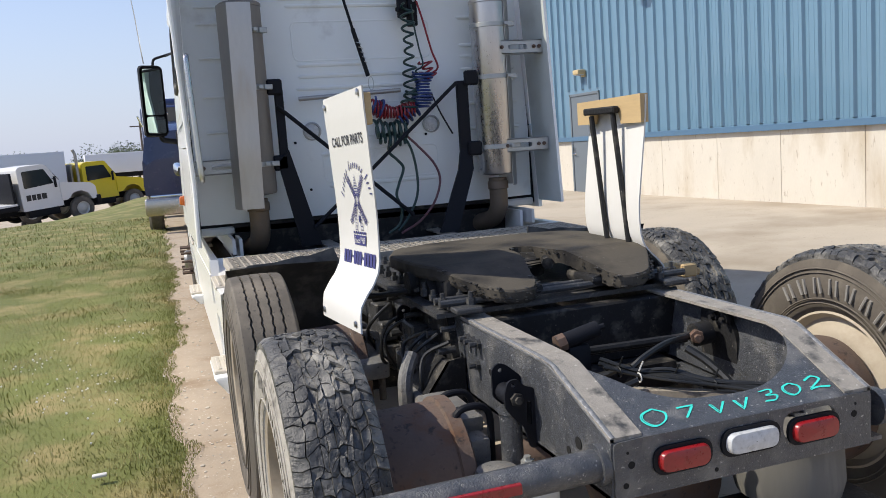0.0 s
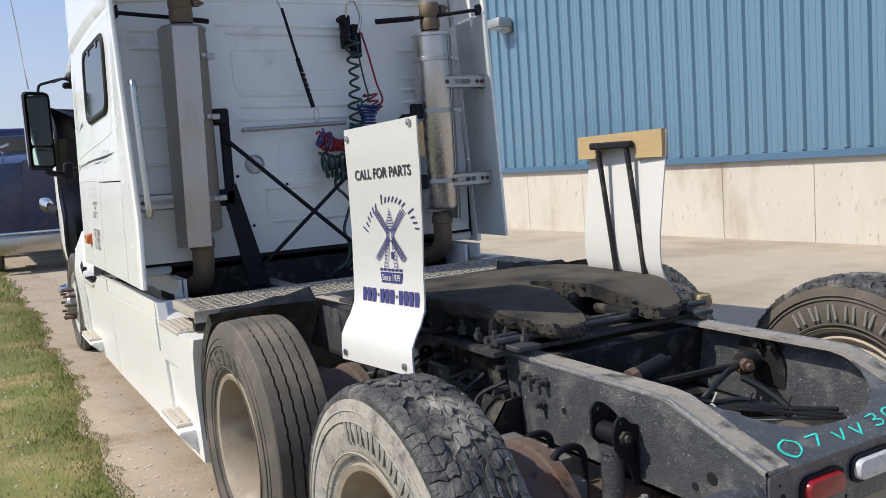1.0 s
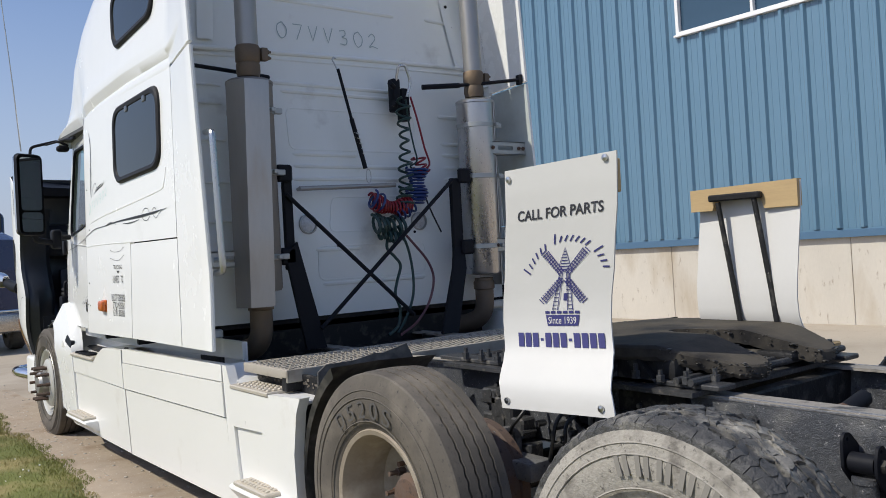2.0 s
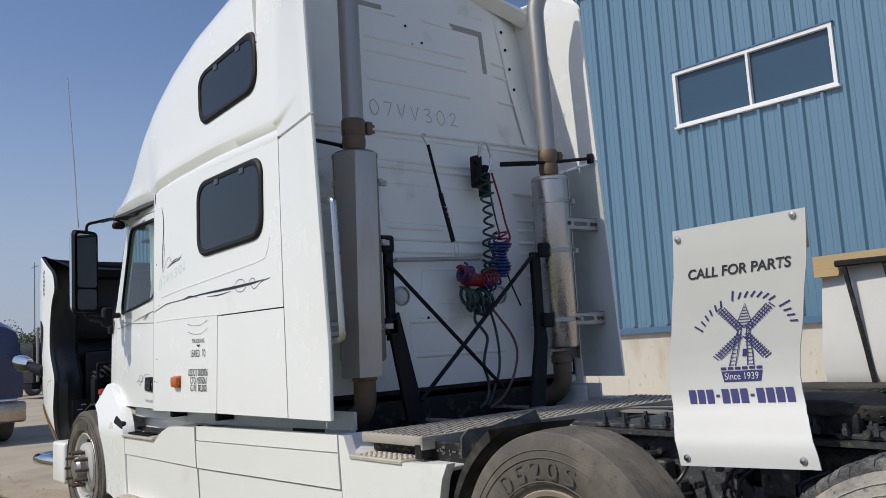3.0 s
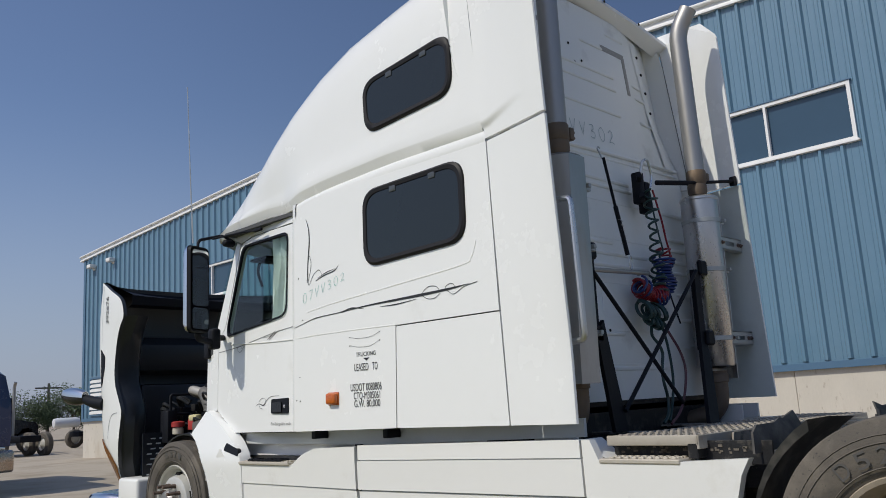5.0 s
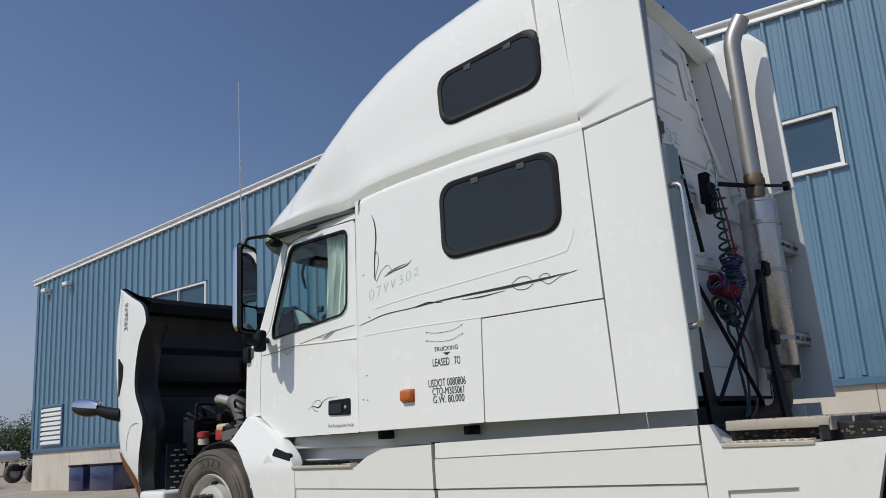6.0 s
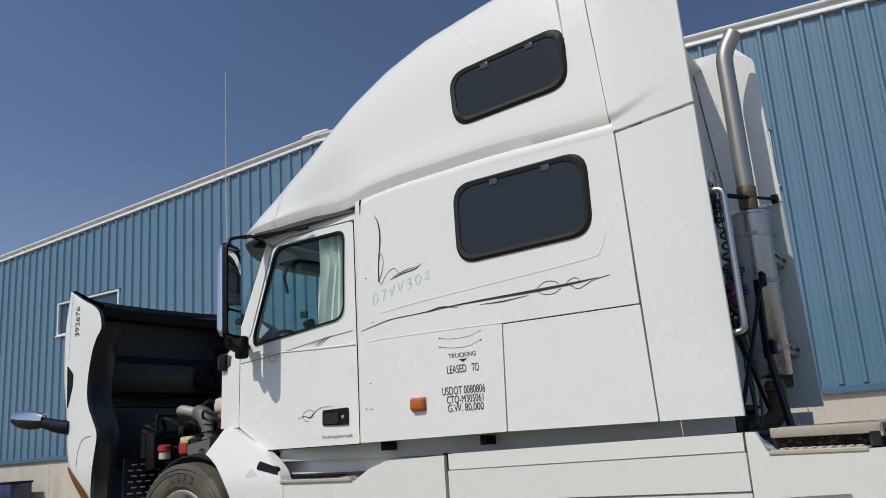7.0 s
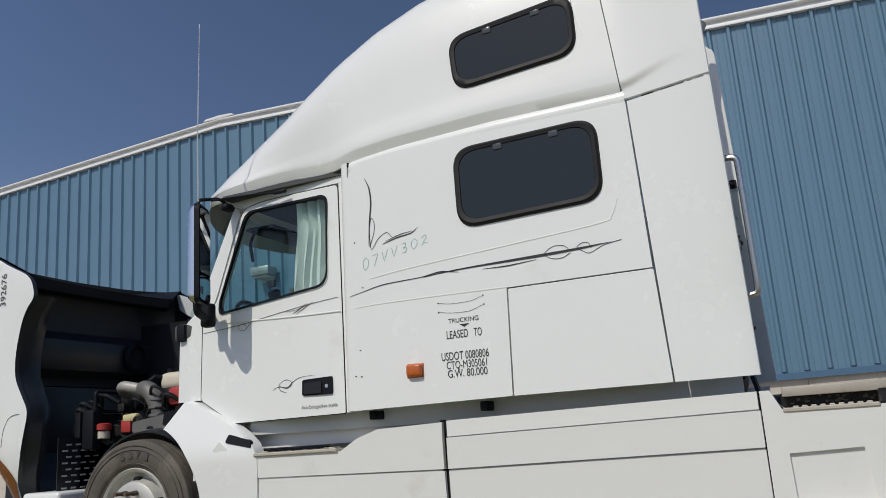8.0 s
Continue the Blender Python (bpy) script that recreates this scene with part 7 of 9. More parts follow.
# ---- fifth wheel ----
half = [(0.0, 4.08), (0.25, 4.08), (0.44, 4.0), (0.52, 3.80), (0.50, 3.45), (0.465, 3.31), (0.358, 3.12), (0.318, 3.06), (0.255, 3.03), (0.185, 3.035), (0.150, 3.085), (0.115, 3.25), (0.065, 3.45), (0.06, 3.56), (0.0, 3.62)]
outline = [(XC + x, y) for x, y in half] + [(XC - x, y) for x, y in half[-2:0:-1]]


def fw_z(y):
    return 1.105 - (0.26 * (3.32 - y) if y < 3.32 else 0.0) - 0.012 * (y - 3.5)


bm = bmesh.new()
rq = random.Random(14)
top = []
smooth_rim = rounded(outline, 0.03, 3)
for i, p in enumerate(smooth_rim):
    q = smooth_rim[(i + 1) % len(smooth_rim)]
    n = max(1, int((Vector(q) - Vector(p)).length / 0.018))
    top += [(p[0] + (q[0] - p[0]) * k / n + 0.003 * (rq.random() - 0.5), p[1] + (q[1] - p[1]) * k / n + 0.003 * (rq.random() - 0.5)) for k in range(n)]
cx, cy = XC, 3.60
loops = []
for k, dz in ((0.985, -0.056), (0.998, -0.044), (1.0, -0.012), (0.992, -0.003), (0.978, 0.0)):
    loops.append([(XC + (x - XC) * k, cy + (y - cy) * k, fw_z(y) + dz + (0.008 * (rq.random() - 0.5) if dz < -0.03 else 0.0)) for x, y in top])
grid(bm, [lp + lp[:1] for lp in loops])
vs = [bm.verts.new(p) for p in loops[-1]]
es = [bm.edges.new((vs[i], vs[(i + 1) % len(vs)])) for i in range(len(vs))]
bmesh.ops.triangle_fill(bm, use_beauty=True, edges=es)
vs = [bm.verts.new(p) for p in loops[0]]
es = [bm.edges.new((vs[i], vs[(i + 1) % len(vs)])) for i in range(len(vs))]
bmesh.ops.triangle_fill(bm, use_beauty=True, edges=es)
bmesh.ops.remove_doubles(bm, verts=bm.verts, dist=1e-4)
bmesh.ops.recalc_face_normals(bm, faces=bm.faces)
fifth = part("fifth_wheel", bm, GREASE, TRUCK, "greasy brown-black coupling plate with a slot", smooth=14)
bm = bmesh.new()
for i in range(1100):
    x, y = top[int(rq.random() * len(top))]
    if y > 3.62 or (y > 3.16 and rq.random() > 0.3) or abs(x - XC) > 0.40 and y > 3.3:
        continue
    r = 0.003 + 0.005 * rq.random() ** 2
    m4 = Matrix.Translation((x + 0.03 * (rq.random() - 0.5), y + 0.03 * (rq.random() - 0.3), fw_z(y) - 0.002 - 0.045 * rq.random() ** 1.3)) @ Matrix.Diagonal((1.0 + rq.random(), 1.0 + rq.random(), 0.6, 1))
    bmesh.ops.create_icosphere(bm, subdivisions=1, radius=r, matrix=m4)
part("grease", bm, GREASE_LUMP, fifth, "lumps of black grease")["kind"] = "stuff"
for s in (-1, 1):
    bm = bmesh.new()
    box(bm, (XC + s * 0.36 - 0.09, 3.25, 0.95), (XC + s * 0.36 + 0.09, 3.62, 1.06), 0.02)
    plate(bm, [(3.30, 0.945), (3.75, 0.945), (3.66, 1.07), (3.40, 1.07)], lambda u, v, d: Vector((XC + s * 0.46 - 0.02 + d, u, v)), 0.04)
    tube(bm, [(XC + s * 0.40, 3.53, 1.02), (XC + s * 0.52, 3.53, 1.02)], 0.045, 14)
    box(bm, (XC + s * 0.20 - 0.10, 3.12, 0.985), (XC + s * 0.20 + 0.10, 3.35, 1.03), 0.02)
    part("pivot_saddle", bm, GUNK, fifth)
bm = bmesh.new()
box(bm, (XC - 0.07, 3.50, 0.98), (XC + 0.09, 3.68, 1.06), 0.02)
tube(bm, [(XC + 0.05, 3.40, 1.05), (XC + 0.10, 3.52, 1.06), (XC + 0.02, 3.62, 1.06)], 0.025, 8)
part("locking_jaw", bm, GUNK, fifth)
bm = bmesh.new()
tube(bm, [(XC - 0.30, 3.35, 1.02), (0.62, 3.62, 0.965), (0.50, 3.70, 0.96)], 0.012, 8)
part("release_handle", bm, GUNK, fifth)
bm = bmesh.new()
plate(bm, [(0.70, 3.12), (1.77, 3.12), (1.77, 4.5), (0.70, 4.5)], lambda u, v, d: Vector((u, v, 0.965 - d)), 0.018)
for s in (-1, 1):
    box(bm, (XC + s * 0.43 - 0.05, 3.05, 0.966), (XC + s * 0.43 + 0.05, 4.6, 0.985), 0.004, 1)
for y in (3.14, 3.20):
    tube(bm, [(0.72, y, 0.995), (1.76, y, 0.995)], 0.014, 8)
part("mounting_plate", bm, BOLTS, fifth)
for s in (-1, 1):
    rq = random.Random(11 + s)
    for i in range(24):
        bm = bmesh.new()
        bolt(bm, (XC + s * (0.43 + (0.06 if i % 2 else -0.03)), 3.12 + i * 0.055, 0.984), (0, 0, 1), 0.017, 0.020 + 0.012 * rq.random())
        part("plate_bolt", bm, BOLTS, fifth)
for s in (-1, 1):
    bm = bmesh.new()
    grid(bm, [[(XC + s * 0.455 - 0.03, 4.45, 0.97), (XC + s * 0.455 + 0.03, 4.45, 0.97)], [(XC + s * 0.455 - 0.03, 4.95, 0.955), (XC + s * 0.455 + 0.03, 4.95, 0.955)]])
    part("slide_strip", bm, ALU, fifth)


# ---- wheels ----
def tyre_profile(w, r, rim_r, grooves=4):
    """(radius, offset) from the outer bead to the inner one; the offset grows inwards."""
    h = w / 2
    tread = []
    tw = w * 0.40
    prof = [(rim_r - 0.012, -h * 0.66), (rim_r + 0.005, -h * 0.80), (rim_r + 0.05, -h * 0.93), ((r + rim_r) / 2, -h), (r - 0.07, -h * 0.97), (r - 0.035, -h * 0.90), (r - 0.012, -tw * 1.06)]
    xs_ = [-tw + 2 * tw * i / (grooves + 1) for i in range(grooves + 2)]
    for i, x in enumerate(xs_):
        crown = -0.006 * (x / tw) ** 2
        if 0 < i < len(xs_) - 1:
            prof += [(r + crown, x - 0.0050), (r - 0.017 + crown, x - 0.0034), (r - 0.017 + crown, x + 0.0034), (r + crown, x + 0.0050)]
        else:
            prof.append((r + crown, x))
    return prof + [(a, -b) for a, b in prof[6::-1]]


def wheel(y, z, right, r, w, x_out, tread, side_mat, rim_mat, dish, words, inner_bars=0):
    d = -1 if right else 1
    f = (lambda x: 2 * XC - x) if right else (lambda x: x)
    mid = f(x_out + w / 2)
    rim_r = 0.292
    bm = bmesh.new()
    if dish > 0:   # outer disc set deep inside
        prof = [(rim_r + 0.012, -w * 0.40), (rim_r + 0.006, -w * 0.44), (rim_r - 0.012, -w * 0.42), (rim_r - 0.03, -w * 0.30), (rim_r - 0.045, -w * 0.05), (rim_r - 0.05, dish - 0.02), (rim_r - 0.07, dish),
                (0.19, dish + 0.012), (0.165, dish - 0.004), (0.14, dish), (0.105, dish + 0.004)]
        back_prof = [(0.105, dish + 0.014), (0.19, dish + 0.024), (rim_r - 0.06, dish + 0.02), (rim_r - 0.035, dish), (rim_r - 0.02, w * 0.30), (rim_r + 0.0, w * 0.42), (rim_r + 0.012, w * 0.40)]
    else:          # steer wheel: disc bulges outwards
        prof = [(rim_r + 0.012, -w * 0.40), (rim_r + 0.004, -w * 0.44), (rim_r - 0.014, -w * 0.40), (rim_r - 0.03, -w * 0.22), (rim_r - 0.06, -w * 0.18), (0.21, -w * 0.42), (0.175, -w * 0.48), (0.12, -w * 0.48), (0.105, -w * 0.46)]
        back_prof = [(0.105, -w * 0.40), (0.20, -w * 0.36), (rim_r - 0.05, -w * 0.12), (rim_r - 0.02, w * 0.35), (rim_r + 0.012, w * 0.40)]
    lathe(bm, [(a, b * d) for a, b in prof + back_prof], (mid, y, z), "x", 56, close=False)
    hub_x = (dish if dish > 0 else -w * 0.48)
    rim = part("wheel", bm, rim_mat, TRUCK, "dusty steel wheel set deep in its tyre" if dish > 0 else "pale steel steer wheel with studs")
    bm = bmesh.new()
    lathe(bm, [(0.105, (hub_x + 0.01) * d), (0.105, (hub_x - 0.05) * d), (0.085, (hub_x - 0.075) * d), (0.05, (hub_x - 0.08) * d), (0.001, (hub_x - 0.08) * d)], (mid, y, z), "x", 28)
    part("hub", bm, RUST if dish > 0 else STACK, rim)
    for k in range(10):
        bm = bmesh.new()
        a = 2 * math.pi * k / 10
        p = Vector((mid + hub_x * d, y + 0.143 * math.cos(a), z + 0.143 * math.sin(a)))
        tube(bm, [p, p - Vector((0.035 * d, 0, 0))], 0.018, 6)
        tube(bm, [p, p - Vector(((0.075 if dish > 0 else 0.11) * d, 0, 0))], 0.011 if dish > 0 else 0.014, 6)
        part("lug_nut", bm, RUST, rim)
    if dish < 0:
        # Hand holes are black discs, their inner shade in the colour.
        for k in range(5):
            bm = bmesh.new()
            a = 2 * math.pi * k / 5 + 0.3
            p = Vector((mid + (-w * 0.29) * d, y + 0.215 * math.cos(a), z + 0.215 * math.sin(a)))
            tube(bm, [p - Vector((0.012 * d, 0, 0)), p + Vector((0.02 * d, 0, 0))], 0.03, 12)
            part("hand_hole", bm, SEAM, rim)
    # tyre
    bm = bmesh.new()
    prof = tyre_profile(w, r, rim_r, 4 if tread == "rib" else 0)
    if tread == "block":
        prof = [(a - 0.016 if a > r - 0.02 else a, b) for a, b in prof]
    segs = 256 if tread == "rib" else 96
    lathe(bm, [(a, b * d) for a, b in prof], (mid, y, z), "x", segs, close=False)
    if tread == "rib":
        for v in bm.verts:
            dy, dz = v.co.y - y, v.co.z - z
            if math.hypot(dy, dz) > r - 0.026 and abs(v.co.x - mid) < w * 0.34:
                v.co.x += 0.0019 * (1 if round(math.atan2(dz, dy) / (2 * math.pi) * segs / 2) % 2 else -1)
    for face in bm.faces:
        c = face.calc_center_median()
        rr = math.hypot(c.y - y, c.z - z)
        face.material_index = 0 if rr > r - 0.045 else 1
    if tread == "block":
        rq = random.Random(int(y * 10) + right)
        n, h, cols = 86, w * 0.455, 9
        edges_at = (0.0, 0.17, 0.29, 0.39, 0.48, 0.57, 0.66, 0.75, 0.85, 1.0)
        tb = bmesh.new()

        def jit(k, j, salt):
            q = random.Random((k % n) * 977 + j * 31 + salt * 7 + int(y * 10) + right)
            return q.random() - 0.5, q.random() - 0.5

        def corner(k, j):
            """A point of the crack lattice: across and round the tyre, in cells."""
            a_, b_ = jit(k, j, 1)
            wild = 1.5 if 1 < j < cols - 1 else 0.45
            return (j + (0.42 * wild * a_ if 0 < j < cols else 0.0), k + (0.36 if j % 2 else 0.0) + 0.56 * wild * b_)

        def between(p, q, k, j, salt):
            a_, b_ = jit(k, j, salt)
            return ((p[0] + q[0]) / 2 + (0.30 * a_ if 0.4 < p[0] < cols - 0.4 else 0.0), (p[1] + q[1]) / 2 + 0.46 * b_)

        for k in range(n):
            for j in range(cols):
                c00, c10, c11, c01 = corner(k, j), corner(k, j + 1), corner(k + 1, j + 1), corner(k + 1, j)
                loop = [c00, between(c00, c10, k, j, 2), c10, between(c10, c11, k, j + 1, 3), c11, between(c01, c11, k + 1, j, 2), c01, between(c00, c01, k, j, 3)]
                mx_, my_ = sum(p[0] for p in loop) / 8, sum(p[1] for p in loop) / 8
                drop = 0.003 * rq.random() + (0.011 * rq.random() if rq.random() < (0.45 if 0 < j < cols - 1 else 0.12) else 0.0)
                tilt = 0.008 * (rq.random() - 0.5), 0.008 * (rq.random() - 0.5)
                rings = []
                for rad_, kx in ((r - 0.021, 0.99), (r - drop - 0.003, 0.962), (r - drop, 0.92)):
                    ring = []
                    for px, py in loop:
                        u_, v_ = mx_ + (px - mx_) * kx, my_ + (py - my_) * kx
                        q_ = min(cols - 1, max(0, int(u_)))
                        xx = -h + 2 * h * (edges_at[q_] + (edges_at[q_ + 1] - edges_at[q_]) * (u_ - q_))
                        a = 2 * math.pi * v_ / n
                        rr = rad_ - 0.010 * (xx / h) ** 2 - (0.010 if abs(xx) > h * 0.97 else 0.0) + tilt[0] * (px - mx_) + tilt[1] * (py - my_) + (0.005 * (rq.random() - 0.5) if rad_ > r - 0.02 else 0.0)
                        ring.append(tb.verts.new((mid + xx * d, y + rr * math.cos(a), z + rr * math.sin(a))))
                    rings.append(ring)
                for lo_, hi_ in zip(rings, rings[1:]):
                    for q in range(8):
                        tb.faces.new((lo_[q], lo_[(q + 1) % 8], hi_[(q + 1) % 8], hi_[q]))
                knob = tb.verts.new(sum((v.co for v in rings[2]), Vector()) / 8 + Vector((0.0, math.cos(2 * math.pi * my_ / n), math.sin(2 * math.pi * my_ / n))) * 0.008 * (rq.random() - 0.4))
                for q in range(8):
                    tb.faces.new((rings[2][q], rings[2][(q + 1) % 8], knob))
    bmesh.ops.recalc_face_normals(bm, faces=bm.faces)
    if tread == "block":
        bmesh.ops.recalc_face_normals(tb, faces=tb.faces)
        part("tread_block", tb, TREAD, rim, "worn cracked tread blocks", smooth=40)["kind"] = "stuff"
    tyre = part("tyre", bm, TYRE, rim, "worn dusty tyre", smooth=28, mats=[TREAD if tread == "block" else TYRE, side_mat])
    # moulded rings and letters on the flank
    bm = bmesh.new()
    ex = mid - (w / 2 + 0.0005) * d
    for rad_ in (0.335, 0.425, 0.455):
        pts = [(ex + (0.004 if rad_ > 0.44 or rad_ < 0.34 else 0.0) * d, y + rad_ * math.cos(a), z + rad_ * math.sin(a)) for a in [2 * math.pi * k / 64 for k in range(65)]]
        tube(bm, pts, 0.003, 5, caps=False)
    part("side_ring", bm, side_mat, rim)
    if inner_bars:
        ix = mid + (w / 2 + 0.0005) * d
        bm = bmesh.new()
        for rad_ in (0.335, 0.352, 0.452, 0.468):
            pts = [(ix, y + rad_ * math.cos(a), z + rad_ * math.sin(a)) for a in [2 * math.pi * k / 64 for k in range(65)]]
            tube(bm, pts, 0.0035, 5, caps=False)
        part("side_ring", bm, side_mat, rim)
        for k in range(inner_bars):
            for tilt_ in (-0.016, 0.016):
                bm = bmesh.new()
                aa = radians(140 - 11.5 * k)
                lo_, hi_ = 0.372, 0.432
                strip = [(rr, aa + tilt_ * (1.6 if (k + j) % 3 else 0.6) / rr * 0.4 + tilt_) for j, rr in enumerate((lo_, hi_))]
                tube(bm, [(ix + 0.001 * d, y + rr * math.cos(q), z + rr * math.sin(q)) for rr, q in strip], 0.0065, 6)
                part("raised_bar", bm, TYRE_MARK, rim)
    for text, a0, a1, rm, hh, mt in words:
        n = len(text)
        for i, ch in enumerate(text):
            if ch == " ":
                continue
            a = radians(a0 + (a1 - a0) * (i + 0.5) / n)
            if ch == "#":
                bm = bmesh.new()
                for da in (-0.28, 0.22):
                    aa = a + radians((a1 - a0) / n * da * 0.8)
                    c = Vector((ex, y + rm * math.cos(aa), z + rm * math.sin(aa)))
                    t = Euler((aa, 0, 0)).to_matrix()
                    for v in box(bm, c - Vector((0.0018, hh / 2, 0.008)), c + Vector((0.0018, hh / 2, 0.008))):
                        v.co = c + t @ (v.co - c)
                part("raised_bar", bm, mt, rim)
            else:
                g = -1 if a1 < a0 else 1
                writing("raised_digit", ch, mt, rim, lambda u, v, a=a: Vector((ex - 0.0035 * d, y, z)) + Vector((0, (rm + v - hh / 2) * math.cos(a + (u - hh * 0.42) * g / rm), (rm + v - hh / 2) * math.sin(a + (u - hh * 0.42) * g / rm))), hh / 0.69, width=hh * 0.84)
    return rim


REAR_WORDS = [("########", 72, 152, 0.395, 0.055, TYRE_MARK)]
RIB_WORDS = [("D520S", 48, 114, 0.382, 0.064, TYRE_MARK_DARK)]
STEER_WORDS = [("S371", 72, 114, 0.395, 0.048, TYRE_MARK_DARK)]
for right in (False, True):
    wheel(2.77, 0.54 if right else 0.515, right, 0.542 if right else 0.525, 0.275, 0.06 if right else 0.030, "block", TYRE_TAN if right else TYRE_GREY, RIM if right else RIM_SHADED, 0.085, REAR_WORDS, 8 if right else 0)
    wheel(4.10, 0.515, right, 0.525, 0.275, 0.06 if right else 0.030, "block" if right else "rib", TYRE, RIM if right else RIM_SHADED, 0.085, RIB_WORDS)
    wheel(9.66, 0.465, right, 0.495, 0.285, 0.055, "rib", TYRE, RIM_WHITE, -0.1, STEER_WORDS)
    f = (lambda x: 2 * XC - x) if right else (lambda x: x)
    for y in (2.77, 4.10):
        bm = bmesh.new()
        dd = -1 if right else 1
        lathe(bm, [(0.10, 0.26 * dd), (0.232, 0.265 * dd), (0.240, 0.30 * dd), (0.244, 0.50 * dd), (0.256, 0.505 * dd), (0.256, 0.545 * dd), (0.235, 0.555 * dd), (0.08, 0.56 * dd)], (f(0.06), y, 0.515), "x", 48)
        part("brake_drum", bm, RUST, TRUCK, "rusted brake drum")


# ---- chassis skirts, steps and front fender ----
def skirt_x(v):
    """The skirts lean in towards the ground."""
    return 0.045 + 0.05 * max(0.0, 0.80 - v)


for right in (False, True):
    f = (lambda x: 2 * XC - x) if right else (lambda x: x)

    def skirt(u, v, d=0.0, off=0.0):
        return Vector((f(skirt_x(v) + d - off), u, v))

    # rear skirt: upper band, lower panel, rear end piece
    bm = bmesh.new()
    plate(bm, [(7.262, 0.835), (7.262, 0.925), (5.56, 0.952), (5.56, 0.865)], skirt, 0.05)
    part("skirt_rim", bm, WHITE_DIRTY, TRUCK)
    bm = bmesh.new()
    plate(bm, [(7.270, 0.655), (7.266, 0.829), (5.555, 0.858), (5.555, 0.680)], lambda u, v, d: skirt(u, v, d, 0.004), 0.05)
    part("skirt_band", bm, WHITE_DIRTY, TRUCK)
    bm = bmesh.new()
    plate(bm, [(7.276, 0.20), (7.270, 0.646), (5.555, 0.672), (5.555, 0.215)], lambda u, v, d: skirt(u, v, d, -0.006), 0.03)
    part("skirt_panel", bm, WHITE_DIRTY, TRUCK)
    bm = bmesh.new()
    plate(bm, [(5.548, 0.215), (5.548, 0.952), (5.50, 0.952), (5.455, 0.858), (5.02, 0.852), (4.70, 0.870), (4.74, 0.80), (4.80, 0.60), (4.82, 0.225)], skirt, 0.05, [[(5.45, 0.645), (5.12, 0.660), (5.08, 0.28), (5.44, 0.28)]])
    part("skirt_end", bm, WHITE_DIRTY, TRUCK)
    bm = bmesh.new()
    plate(bm, [(5.48, 0.25), (5.48, 0.68), (5.05, 0.68), (5.05, 0.25)], lambda u, v, d: skirt(u, v, d, -0.016), 0.01)
    part("skirt_recess", bm, WHITE_DIRTY, TRUCK)
    # sloping inner ledge of the rear step
    bm = bmesh.new()
    vs = [skirt(5.56, 0.952, 0.04), skirt(5.44, 0.858, 0.04), skirt(5.44, 0.858, 0.20), skirt(5.56, 0.952, 0.20)]
    bm.faces.new([bm.verts.new(p) for p in vs])
    box(bm, (min(f(0.05), f(0.28)), 4.76, 0.825), (max(f(0.05), f(0.28)), 5.48, 0.848), 0.006, 1)
    ledge = part("step_ledge", bm, WHITE_DIRTY, TRUCK)

    def tread_step(y0, y1, z, x0, x1, name="step"):
        bm = bmesh.new()
        box(bm, (min(f(x0), f(x1)), y0, z - 0.022), (max(f(x0), f(x1)), y1, z), 0.005, 1)
        st = part(name, bm, ALU_STEP, TRUCK, "worn ribbed step plate")
        bm = bmesh.new()
        for k in range(4):
            xx = x0 + 0.022 + (x1 - x0 - 0.03) * k / 3.6
            for j in range(9):
                ya = y0 + 0.03 + (y1 - y0 - 0.06) * j / 9
                box(bm, (min(f(xx), f(xx + 0.020)), ya, z - 0.002), (max(f(xx), f(xx + 0.020)), ya + (y1 - y0 - 0.06) / 9 * 0.6, z + 0.008), 0.003, 1)
        part("grip", bm, ALU_STEP, st)["kind"] = "stuff"

    tread_step(5.02, 5.45, 0.862, 0.038, 0.18)
    tread_step(4.98, 5.34, 0.400, -0.015, 0.16)
    bm = bmesh.new()
    vs = box(bm, (min(f(-0.02), f(0.16)), 4.92, 0.27), (max(f(-0.02), f(0.16)), 5.40, 0.38), 0.02)
    for v in bm.verts:
        if v.co.z < 0.32:
            v.co.x += (0.055 if not right else -0.055)
    part("step_bracket", bm, WHITE_DIRTY, TRUCK)
    # front skirt
    bm = bmesh.new()
    plate(bm, [(7.294, 0.835), (7.292, 0.918), (7.72, 0.905), (7.86, 0.860), (7.98, 0.792), (8.60, 0.806), (8.79, 0.815), (8.90, 0.90), (9.00, 0.80), (9.12, 0.775), (9.12, 0.66), (7.297, 0.655)], skirt, 0.05)
    part("skirt_front", bm, WHITE_DIRTY, TRUCK)
    bm = bmesh.new()
    plate(bm, [(7.299, 0.20), (7.299, 0.645), (8.80, 0.66), (8.86, 0.40), (8.80, 0.21)], lambda u, v, d: skirt(u, v, d, -0.008), 0.03)
    part("skirt_panel", bm, WHITE_DIRTY, TRUCK)
    bm = bmesh.new()
    box(bm, (min(f(0.06), f(0.30)), 7.95, 0.765), (max(f(0.06), f(0.30)), 8.62, 0.788), 0.006, 1)
    # sloping shelf between the skirt and the sill
    shelf = [(7.31, 0.918), (7.74, 0.903), (7.98, 0.80), (8.60, 0.81), (8.80, 0.83), (8.93, 0.93)]
    grid(bm, [[skirt(u, v, 0.04) for u, v in shelf], [skirt(u, v + 0.005, 0.24) for u, v in shelf]])
    part("step_ledge", bm, WHITE_DIRTY, TRUCK)
    tread_step(8.0, 8.62, 0.812, 0.030, 0.13)
    bm = bmesh.new()
    rq = random.Random(5)
    for k in range(26):
        y = 8.10 + 0.42 * k / 26
        box(bm, (min(f(0.045), f(0.12)), y, 0.816), (max(f(0.045), f(0.12)), y + 0.014, 0.826 + 0.010 * rq.random()), 0.003, 1)
